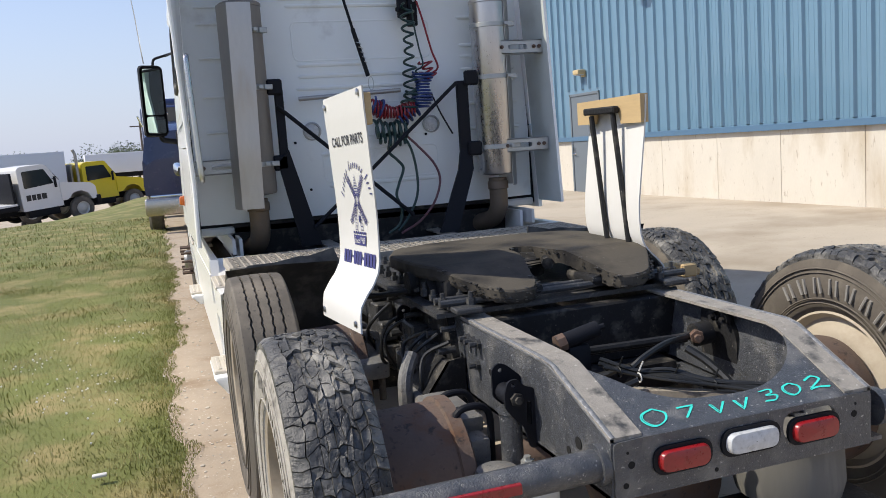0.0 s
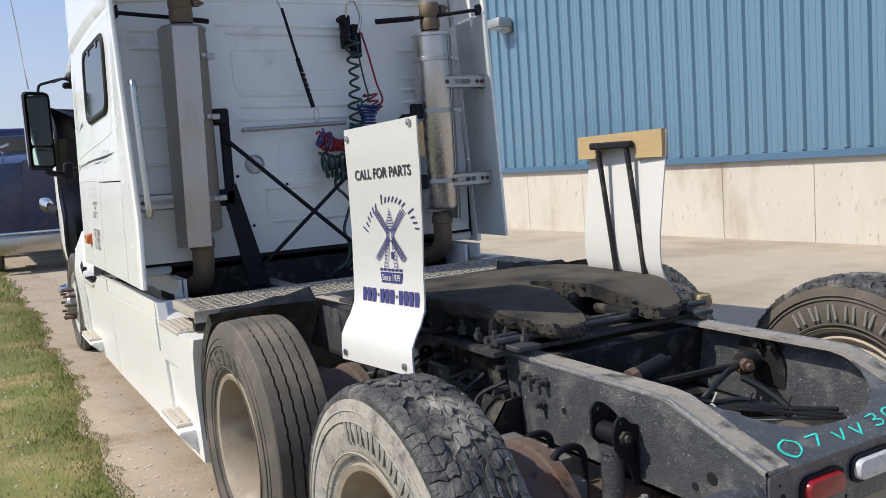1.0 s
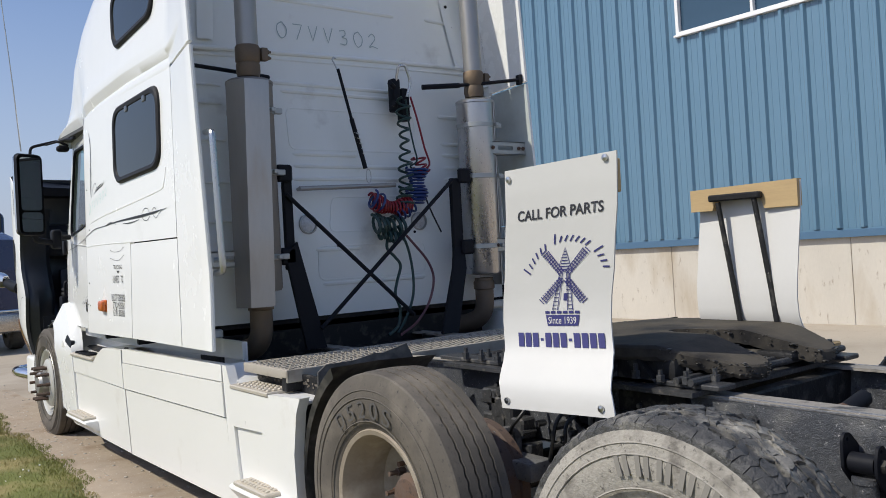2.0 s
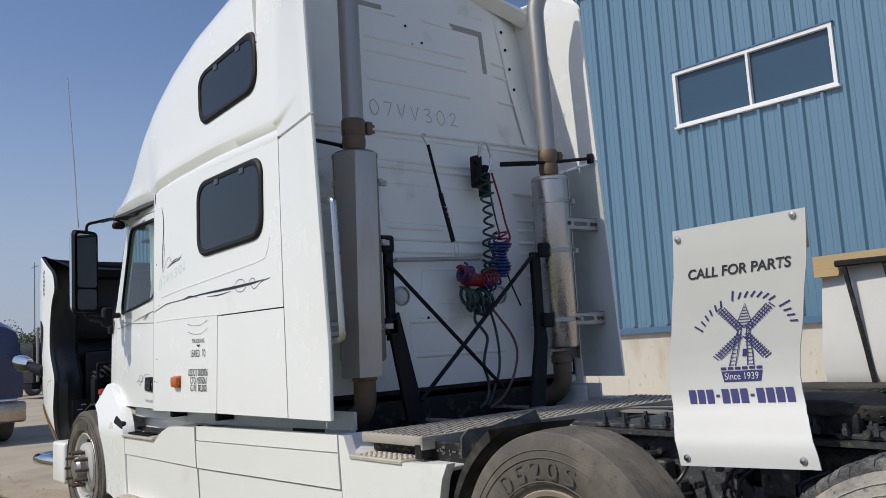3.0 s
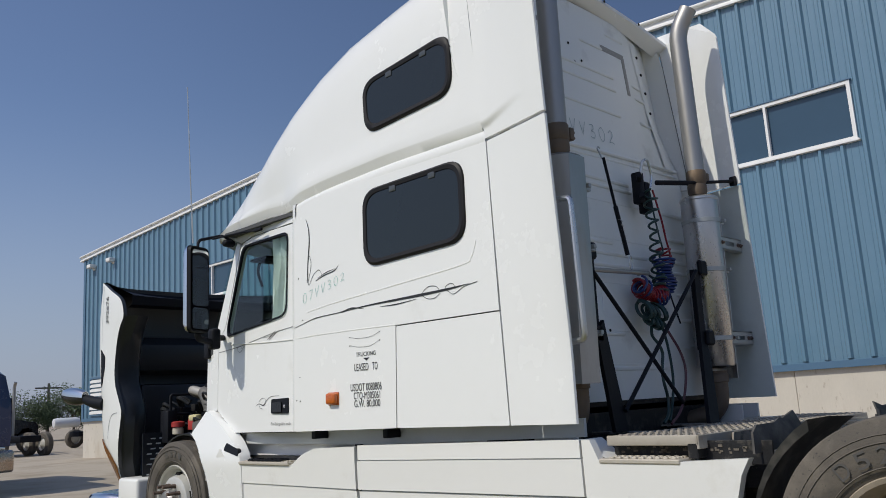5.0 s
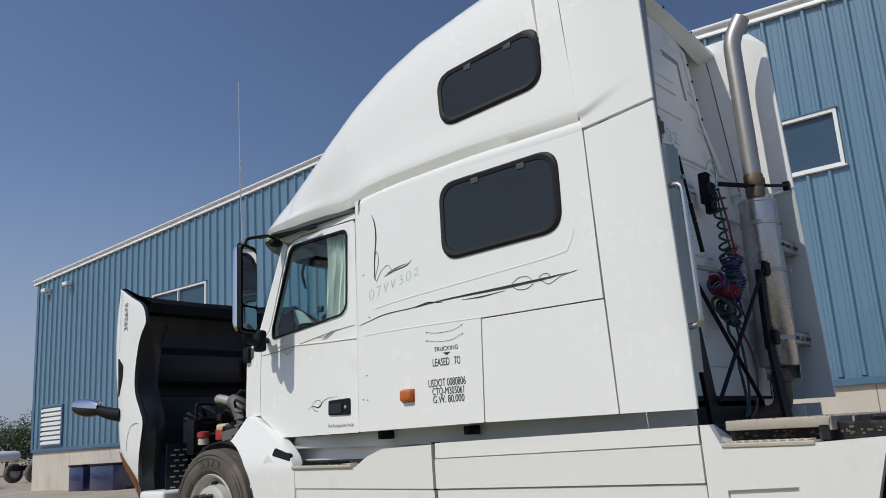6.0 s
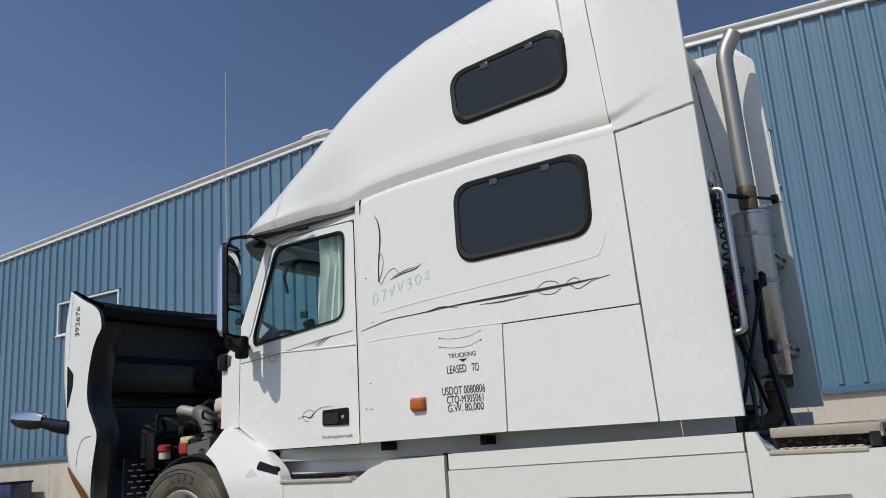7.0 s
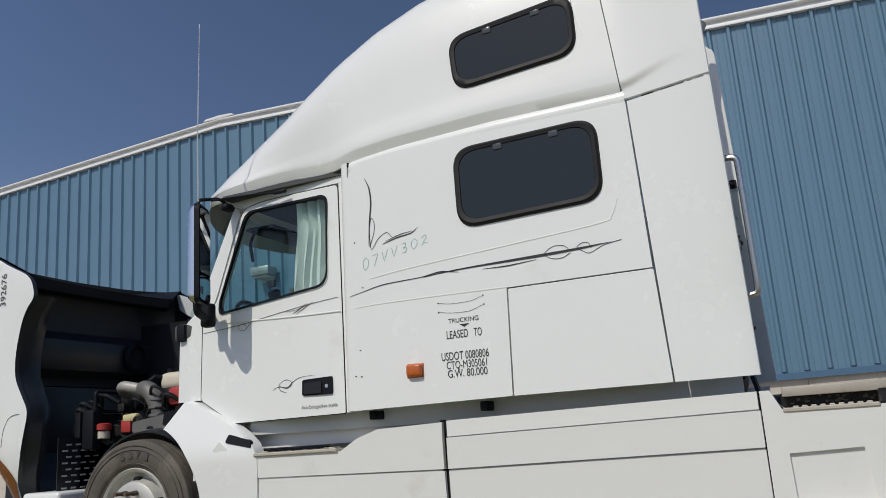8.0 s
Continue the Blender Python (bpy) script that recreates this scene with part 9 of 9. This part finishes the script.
for k, (c, w) in enumerate([(0, 3), (3.4, 3), (6.8, 3), (10.4, 1.6), (12.6, 3), (16, 3), (19.4, 3), (23, 1.6), (25.2, 3), (28.6, 3), (32, 3), (35.4, 3)]):
    h = 0.052 if w == 3 else 0.010
    z = 1.112 + (0 if w == 3 else 0.022)
    u0 = 0.098 + c * 0.0090
    bm = bmesh.new()
    grid(bm, [[pr(u0, z), pr(u0 + w * 0.0079, z)], [pr(u0, z + h), pr(u0 + w * 0.0079, z + h)]])
    part("number_bar", bm, NAVY_INK, flap)
# arc of plain script-like bars over the windmill, plain band below it
for k in range(19):
    if k in (6, 14):
        continue
    bm = bmesh.new()
    a = radians(160 - k * 7.7)
    cu, cv = 0.290 + 0.150 * math.cos(a), 1.335 + 0.165 * math.sin(a)
    h = 0.036 if k in (0, 7, 15) else 0.022
    du, dv = math.cos(a) * h, math.sin(a) * h
    tu, tv = -math.sin(a) * 0.005, math.cos(a) * 0.005
    stroke(bm, [(cu + tu, cv + tv), (cu + du * 0.5, cv + dv * 0.5), (cu + du - tu, cv + dv - tv)], 0.0060, pr)
    part("name_bar", bm, NAVY_INK, flap)


def on_low(u, v, off=0.0085):
    return pr(u + 0.040, v + 0.048, off)


bm = bmesh.new()
hub = (0.245, 1.325)
for a in (47, 133, 227, 313):
    ca, sa = math.cos(radians(a)), math.sin(radians(a))
    for off in (-0.010, 0.0, 0.010):
        stroke(bm, [(hub[0] + ca * 0.012 - sa * off, hub[1] + sa * 0.012 + ca * off), (hub[0] + ca * 0.112 - sa * off, hub[1] + sa * 0.125 + ca * off)], 0.0035, on_low)
    for k in range(11):
        p = 0.02 + k * 0.0105
        stroke(bm, [(hub[0] + ca * p + sa * 0.013, hub[1] + sa * p - ca * 0.013), (hub[0] + ca * p - sa * 0.013, hub[1] + sa * p + ca * 0.013)], 0.004, on_low)
for u0, v0, u1, v1 in ((0.205, 1.20, 0.225, 1.33), (0.285, 1.20, 0.265, 1.33), (0.225, 1.20, 0.237, 1.34), (0.265, 1.20, 0.253, 1.34)):
    stroke(bm, [(u0, v0), (u1, v1)], 0.003, on_low)
for k in range(9):
    v = 1.205 + k * 0.014
    w = 0.042 - k * 0.0025
    stroke(bm, [(0.245 - w, v), (0.245 - w + 0.018, v)], 0.0025, on_low)
    stroke(bm, [(0.245 + w - 0.018, v), (0.245 + w, v)], 0.0025, on_low)
for k in range(7):
    v = 1.350 + k * 0.011
    w = 0.022 - k * 0.003
    stroke(bm, [(0.245 - w, v), (0.245 + w, v)], 0.0035, on_low)
stroke(bm, [(0.217, 1.345), (0.245, 1.43), (0.273, 1.345)], 0.0035, on_low)
stroke(bm, [(0.255, 1.235), (0.255, 1.262)], 0.014, on_low)
part("windmill_print", bm, NAVY_INK, flap, "navy windmill drawing")
bm = bmesh.new()
grid(bm, [[on_low(0.185, 1.142), on_low(0.305, 1.142)], [on_low(0.178, 1.182), on_low(0.312, 1.182)]])
for k in range(6):
    u0 = 0.176 + k * 0.0235
    grid(bm, [[on_low(u0, 1.187), on_low(u0 + 0.018, 1.187)], [on_low(u0, 1.197), on_low(u0 + 0.018, 1.197)]])
part("print_band", bm, NAVY_INK, flap)
writing("lettering", "Since 1939", VINYL, flap, lambda u, v: on_low(0.190 + u, 1.150 + v, 0.0100), 0.036, width=0.110)
for u, v in ((0.022, 1.755), (0.475, 1.772), (0.035, 0.925), (0.47, 0.925)):
    bm = bmesh.new()
    lathe(bm, [(0.013, 0.0), (0.012, -0.005), (0.006, -0.006), (0.001, -0.008)], on(u, v), "x", 14)
    part("flap_bolt", bm, STEEL, flap)
bm = bmesh.new()
box(bm, (0.528, 3.255, 1.66), (0.556, 3.74, 1.775), 0.004, 1)
part("flap_board", bm, WOOD, flap)

flap2, on2 = mud_flap(1.70, 0.93, 1.705, True, -0.9)
bm = bmesh.new()
plate(bm, [(3.245, 1.60), (3.245, 1.715), (3.775, 1.705), (3.775, 1.605), (3.66, 1.605), (3.64, 1.655), (3.42, 1.655), (3.40, 1.60)], lambda u, v, d: Vector((1.655 + d, u, v)), 0.035)
part("flap_board", bm, WOOD, flap2, "raw pine board")
bm = bmesh.new()
tube(bm, [(1.64, 3.62, 1.64), (1.645, 3.56, 1.25), (1.65, 3.53, 1.02)], 0.012, 8)
tube(bm, [(1.64, 3.44, 1.66), (1.645, 3.38, 1.25), (1.65, 3.35, 0.99)], 0.012, 8)
box(bm, (1.62, 3.40, 1.645), (1.652, 3.66, 1.675), 0.006, 1)
box(bm, (1.64, 3.32, 0.98), (1.70, 3.57, 1.01), 0.006, 1)
part("flap_spring_rod", bm, GUNK, flap2)
bm = bmesh.new()
box(bm, (1.76, 3.22, 0.955), (1.90, 3.42, 0.985), 0.006, 1)
box(bm, (1.80, 3.20, 0.955), (1.87, 3.27, 1.01), 0.006, 1)
part("wood_block", bm, WOOD, TRUCK)


# ---- neighbours: parked trucks ----
def simple_wheel(bm, at, r, w, axis, rimbm):
    lathe(bm, [(r * 0.55, -w / 2), (r * 0.9, -w / 2), (r, -w * 0.35), (r, w * 0.35), (r * 0.9, w / 2), (r * 0.55, w / 2)], at, axis, 28, close=False)
    lathe(rimbm, [(r * 0.56, -w * 0.45), (r * 0.45, -w * 0.25), (r * 0.30, -w * 0.45), (r * 0.2, -w * 0.5), (0.01, -w * 0.5), (0.01, w * 0.5), (r * 0.2, w * 0.5), (r * 0.45, w * 0.25), (r * 0.56, w * 0.45)], at, axis, 24, close=False)


def wheels(owner, places, r, w, axis):
    for at in places:
        a, b = bmesh.new(), bmesh.new()
        simple_wheel(a, at, r, w, axis, b)
        tyre_ = part("wheel", a, TYRE, owner)
        part("rim", b, RIM_WHITE, tyre_)


# blue conventional truck that faces the camera
BY, BX0, BX1 = 18.3, -0.47, 1.72
BM_ = (BX0 + BX1) / 2
blue = thing("semi_truck", (BM_, BY + 3, 0), "dark navy conventional truck with dull chrome bumper, parked ahead", "truck")
bm = bmesh.new()
rows = []
for y, x_in, zt in ((0.0, 0.0, 1.55), (0.05, 0.03, 2.10), (0.35, 0.06, 2.22), (1.0, 0.05, 2.30), (1.9, 0.08, 2.36)):
    z0 = 0.80
    pts = [(BX0 + 0.02, z0), (BX0, 1.0), (BX0 + 0.02 + x_in * 0.3, 1.5), (BX0 + 0.08 + x_in, zt - 0.14), (BX0 + 0.28 + x_in, zt - 0.03), (BM_, zt)]
    rows.append([(x, BY + y, z) for x, z in pts] + [(BX0 + BX1 - x, BY + y, z) for x, z in pts[-2::-1]])
grid(bm, rows)
bm.faces.new([bm.verts.new(p) for p in rows[0]])
part("bonnet", bm, NAVY, blue)
bm = bmesh.new()
# slanted nose ridge
plate(bm, [(BM_ - 0.32, 2.12), (BM_ + 0.32, 2.12), (BM_ + 0.42, 0.88), (BM_ - 0.42, 0.88)], lambda u, v, d: Vector((u, BY - 0.10 + d, v)), 0.12)
part("grille", bm, NAVY, blue)
bm = bmesh.new()
box(bm, (BX0 - 0.02, BY - 0.14, 0.38), (BX1 + 0.02, BY + 0.14, 0.74), 0.05, 3)
part("bumper", bm, BUMPER, blue)
bm = bmesh.new()
box(bm, (BX0 + 0.10, BY - 0.05, 0.74), (BX1 - 0.10, BY + 0.1, 0.80), 0.02)
part("bumper_trim", bm, CHROME, blue)
bm = bmesh.new()
tube(bm, [(BX0 + 0.10, BY + 0.5, 2.20), (BX0 + 0.02, BY + 0.45, 2.42)], 0.02, 8)
part("horn", bm, CHROME, blue)
bm = bmesh.new()
tube(bm, [(BX0 + 0.5, BY + 0.6, 2.28), (BX0 + 0.40, BY + 0.45, 2.38), (BX0 + 0.62, BY + 0.45, 2.45)], 0.025, 8)
part("mirror_arm", bm, CHROME, blue)
bm = bmesh.new()
box(bm, (BX0 + 0.06, BY + 1.9, 1.0), (BX1 - 0.06, BY + 4.6, 2.70), 0.12, 3)
box(bm, (BX0 + 0.10, BY + 2.2, 2.6), (BX1 - 0.10, BY + 4.6, 2.86), 0.10, 3)
part("cab", bm, NAVY, blue)
bm = bmesh.new()
box(bm, (BX0 + 0.14, BY + 1.88, 2.32), (BX1 - 0.14, BY + 1.92, 2.64), 0.0)
part("windscreen", bm, GLASS_DARK, blue)
wheels(blue, [(BX0 + 0.17, BY + 0.95, 0.50), (BX1 - 0.17, BY + 0.95, 0.50), (BX0 + 0.2, BY + 5.2, 0.5), (BX1 - 0.2, BY + 5.2, 0.5)], 0.50, 0.30, "x")
bm = bmesh.new()
box(bm, (BX0 + 0.5, BY + 0.6, 0.5), (BX1 - 0.5, BY + 7.0, 0.9), 0.02)
part("chassis", bm, GUNK, blue)


def bonneted(cx, cy, heading, cab_mat, label, scale=1.0, body=None, group="", stack=False, uphill=0.0):
    """A bonneted straight truck about 2.6 m high; the nose points along +x before turning."""
    t = thing("truck", (0, 0, 0), label, "truck", group)
    bm = bmesh.new()
    plate(bm, rounded([(0.0, 0.75), (0.0, 2.45), (0.12, 2.55), (1.15, 2.55), (1.65, 1.75), (1.65, 0.75)], [0.02, 0.05, 0.1, 0.15, 0.05, 0.02]), lambda u, v, d: Vector((u, -1.05 + d, v)), 2.1)
    part("cab", bm, cab_mat, t)
    bm = bmesh.new()
    plate(bm, rounded([(1.6, 0.95), (1.6, 1.72), (2.9, 1.52), (3.10, 1.35), (3.12, 0.85), (2.9, 0.80), (2.75, 1.10), (2.45, 1.25), (2.1, 1.20), (1.85, 0.95)], 0.06), lambda u, v, d: Vector((u, -1.1 + d, v)), 2.2)
    part("bonnet", bm, cab_mat, t)
    bm = bmesh.new()
    box(bm, (3.06, -1.15, 0.55), (3.25, 1.15, 0.95), 0.04)
    box(bm, (-4.6 if body else -3.2, -0.45, 0.62), (3.1, 0.45, 0.88), 0.02)
    box(bm, (0.2, -1.0, 0.45), (1.5, -0.6, 0.80), 0.05)
    box(bm, (0.2, 0.6, 0.45), (1.5, 1.0, 0.80), 0.05)
    part("chassis", bm, BLACK_PLASTIC, t)
    for s in (-1, 1):
        bm = bmesh.new()
        plate(bm, rounded([(0.18, 1.65), (0.18, 2.35), (1.08, 2.35), (1.40, 1.72)], 0.06), lambda u, v, d: Vector((u, s * 1.056 + d, v)), 0.006)
        part("side_window", bm, GLASS_DARK, t)
        bm = bmesh.new()
        box(bm, (1.32, s * 1.28 - 0.06, 1.55), (1.40, s * 1.28 + 0.06, 2.0), 0.02)
        tube(bm, [(1.36, s * 1.05, 1.9), (1.36, s * 1.28, 1.9)], 0.02, 6)
        part("mirror", bm, BLACK_PLASTIC, t)
    bm = bmesh.new()
    vs = [(1.20, -0.95, 2.48), (1.20, 0.95, 2.48), (1.67, 0.95, 1.80), (1.67, -0.95, 1.80)]
    bm.faces.new([bm.verts.new(Vector(p) + Vector((0.02, 0, 0.02))) for p in vs])
    part("windscreen", bm, GLASS_DARK, t)
    if stack:
        bm = bmesh.new()
        tube(bm, bent([(-0.15, -0.9, 0.8), (-0.15, -0.9, 3.0), (-0.25, -0.9, 3.2)], 0.1), 0.07, 10)
        part("exhaust_pipe", bm, STACK, t)
        bm = bmesh.new()
        tube(bm, bent([(-0.15, 0.9, 0.8), (-0.15, 0.9, 3.0), (-0.25, 0.9, 3.2)], 0.1), 0.07, 10)
        part("exhaust_pipe", bm, STACK, t)
        bm = bmesh.new()
        box(bm, (-0.3, -0.5, 0.9), (-0.2, 0.5, 2.5), 0.02)
        part("back_rack", bm, STACK, t)
    if body:
        bm = bmesh.new()
        box(bm, (-7.0, -1.25, 1.05), (-0.25, 1.25, 1.12), 0.01)
        b = part("flatbed", bm, body, t)
        bm = bmesh.new()
        box(bm, (-0.34, -1.10, 1.12), (-0.24, 1.10, 2.35), 0.02)
        part("headboard", bm, BLACK_PLASTIC, b)
        bm = bmesh.new()
        box(bm, (-2.2, -1.15, 0.50), (-1.2, -0.85, 0.82), 0.02)
        part("tool_box", bm, BLACK_PLASTIC, b)
        bm = bmesh.new()
        box(bm, (-7.0, -1.24, 0.85), (-0.2, 1.24, 1.05), 0.01)
        part("floor_frame", bm, BLACK_PLASTIC, b)
        bm = bmesh.new()
        for u, w in ((0.20, 0.18), (0.42, 0.16), (0.62, 0.16), (0.82, 0.2)):
            box(bm, (u, -1.062, 1.15), (u + w, -1.056, 1.38))
        part("door_mark", bm, LETTER, t)
    wheels(t, [(2.42, -0.95, 0.50), (2.42, 0.95, 0.50), (-2.6, -0.95, 0.5), (-2.6, 0.95, 0.5)] + ([(-4.9, -0.95, 0.5), (-4.9, 0.95, 0.5)] if body else [(-1.4, -0.95, 0.5), (-1.4, 0.95, 0.5)]), 0.50, 0.28, "y")
    t.matrix_basis = Matrix.Translation((cx, cy, ground_z(cx, cy))) @ Euler((0, radians(-uphill), radians(heading))).to_matrix().to_4x4() @ Matrix.Scale(scale, 4)
    return t


bonneted(-6.9, 45.4, 30, material("white_cab_paint", (0.72, 0.72, 0.72), 0.35, var=0.02, coat=0.2), "white flatbed truck with a plain dark door mark", body=TRAILER, uphill=4.0, scale=1.18)
bonneted(-4.55, 51.5, 28, YELLOW, "bright yellow bonneted truck behind the verge", stack=True, uphill=2.0, scale=1.15)
bonneted(11.2, 52.0, 20, BLACK_TRUCK, "black bonneted truck parked far across the yard")
bonneted(9.2, 43.0, 100, BLACK_TRUCK, "black day-cab truck with twin stacks parked beyond the building", stack=True)
bonneted(18.6, 50.0, 8, BLACK_TRUCK, "bare-chassis truck parked beyond the building")
bm = bmesh.new()
lathe(bm, [(0.02, -0.7), (0.22, -0.66), (0.26, -0.5), (0.26, 0.5), (0.22, 0.66), (0.02, 0.7)], (15.0, 49.5, 1.05), "x", 20)
tagged(part("air_tank", bm, TRAILER), "white cylindrical tank on the bare chassis", "tank")


def trailer(cx, cy, length, h, heading):
    t = thing("box_trailer", (0, 0, 0), "long pale box trailer far across the yard", "trailer", "trailers in the distance")
    bm = bmesh.new()
    box(bm, (-length / 2, -1.25, 1.1), (length / 2, 1.25, 1.1 + h), 0.04)
    part("body", bm, TRAILER, t)
    bm = bmesh.new()
    box(bm, (-length / 2, -0.5, 0.75), (length / 2, 0.5, 1.1), 0.02)
    part("undercarriage", bm, BLACK_PLASTIC, t)
    wheels(t, [(-length / 2 + 1.5, -1.0, 0.5), (-length / 2 + 1.5, 1.0, 0.5), (length / 2 - 2, -1.0, 0.5)], 0.5, 0.3, "y")
    t.matrix_basis = Matrix.Translation((cx, cy, ground_z(cx, cy))) @ Euler((0, 0, radians(heading))).to_matrix().to_4x4()


trailer(2.0, 66, 14, 1.4, 6)
trailer(-11.9, 49.5, 14, 3.15, 14)


# ---- trees, poles and mast far off ----
def tree(cx, cy, h, spread, seed, name="tree"):
    t = thing(name, (cx, cy, ground_z(cx, min(cy, 80))), "leafy green tree in hazy distance", "tree", "trees along the yard's far edge")
    rq = random.Random(seed)
    z0 = ground_z(cx, min(cy, 80))
    bm = bmesh.new()
    tube(bm, [(cx, cy, z0), (cx + 0.1, cy, z0 + h * 0.25), (cx - 0.1, cy, z0 + h * 0.55)], [0.05 * h * 0.7, 0.035 * h * 0.7, 0.012 * h], 8)
    tips = []
    for k in range(7):
        a = rq.random() * 6.28
        p = Vector((cx, cy, z0 + h * (0.25 + 0.3 * rq.random())))
        q = p + Vector((math.cos(a) * spread * 0.6, math.sin(a) * spread * 0.6, h * (0.12 + 0.2 * rq.random())))
        tube(bm, [p, (p + q) / 2 + Vector((0, 0, 0.05 * h)), q], [0.014 * h, 0.010 * h, 0.004 * h], 6)
        tips.append(q)
    part("trunk", bm, BARK, t)
    verts, faces = [], []
    centres = [(q, spread * (0.35 + 0.25 * rq.random())) for q in tips]
    for k in range(12):
        a, rr = rq.random() * 6.28, rq.random() ** 0.5 * spread
        centres.append((Vector((cx + math.cos(a) * rr, cy + math.sin(a) * rr, z0 + h * (0.42 + 0.5 * rq.random() * (1 - 0.5 * rr / spread)))), spread * (0.25 + 0.3 * rq.random())))
    for c, rad in centres:
        for _ in range(420):
            d = Vector((rq.gauss(0, 1), rq.gauss(0, 1), rq.gauss(0, 0.8))).normalized() * rad * rq.random() ** 0.4
            p = c + d
            s = 0.021 * h * (0.6 + 0.8 * rq.random())
            e1 = Vector((rq.gauss(0, 1), rq.gauss(0, 1), rq.gauss(0, 1))).normalized()
            e2 = e1.orthogonal().normalized()
            i = len(verts)
            verts += [p - e1 * s, p + e2 * s * 0.6, p + e1 * s, p - e2 * s * 0.6]
            faces.append((i, i + 1, i + 2, i + 3))
    me = bpy.data.meshes.new("crown")
    me.from_pydata(verts, [], faces)
    me.materials.append(LEAF)
    ob = new("crown", me)
    ob.parent = t
    ob.matrix_parent_inverse = t.matrix_basis.inverted()


for i, (x, y, h, w) in enumerate([(-14.5, 95, 6.5, 5.0), (-19, 100, 7.0, 5.0), (-6.0, 120, 6.0, 4.5), (-2.5, 125, 6.5, 4.5), (2.5, 125, 5.5, 4.5), (8.5, 130, 5.5, 4), (-25, 96, 7, 5),
                                  (17.0, 78, 6.0, 3.6), (20.5, 82, 4.8, 3.6), (24.0, 84, 5.2, 4.0), (28.5, 82, 5.6, 4.0), (29.5, 76, 6.8, 3.4), (33, 84, 5.5, 4.0), (38, 88, 5.0, 4.0), (14.0, 84, 5.6, 3.6), (43, 90, 6, 4)]):
    tree(x, y, h * 0.82, w * 0.8, 30 + i)


def pole(cx, cy, h):
    p = thing("utility_pole", (cx, cy, ground_z(cx, min(cy, 80))), "weathered wooden utility pole with a crossarm", "utility pole", "poles in the distance")
    z0 = ground_z(cx, min(cy, 80))
    bm = bmesh.new()
    tube(bm, [(cx, cy, z0), (cx, cy, z0 + h)], [0.17, 0.11], 8)
    part("post", bm, POLE_WOOD, p)
    bm = bmesh.new()
    box(bm, (cx - 1.2, cy - 0.06, z0 + h - 0.5), (cx + 1.2, cy + 0.06, z0 + h - 0.36))
    part("crossarm", bm, POLE_WOOD, p)


pole(27.0, 84, 5.2)
pole(34.0, 84, 6.0)
pole(-1.5, 110, 7.5)
mast = thing("radio_mast", (22, 96, -1), "thin grey radio mast far off", "mast")
bm = bmesh.new()
tube(bm, [(22.0, 96, -1), (22.0, 96, 11.8)], [0.10, 0.05], 6)
tube(bm, [(21.7, 96, 11.2), (22.4, 96, 11.5)], 0.04, 5)
part("post", bm, BRACKET, mast)
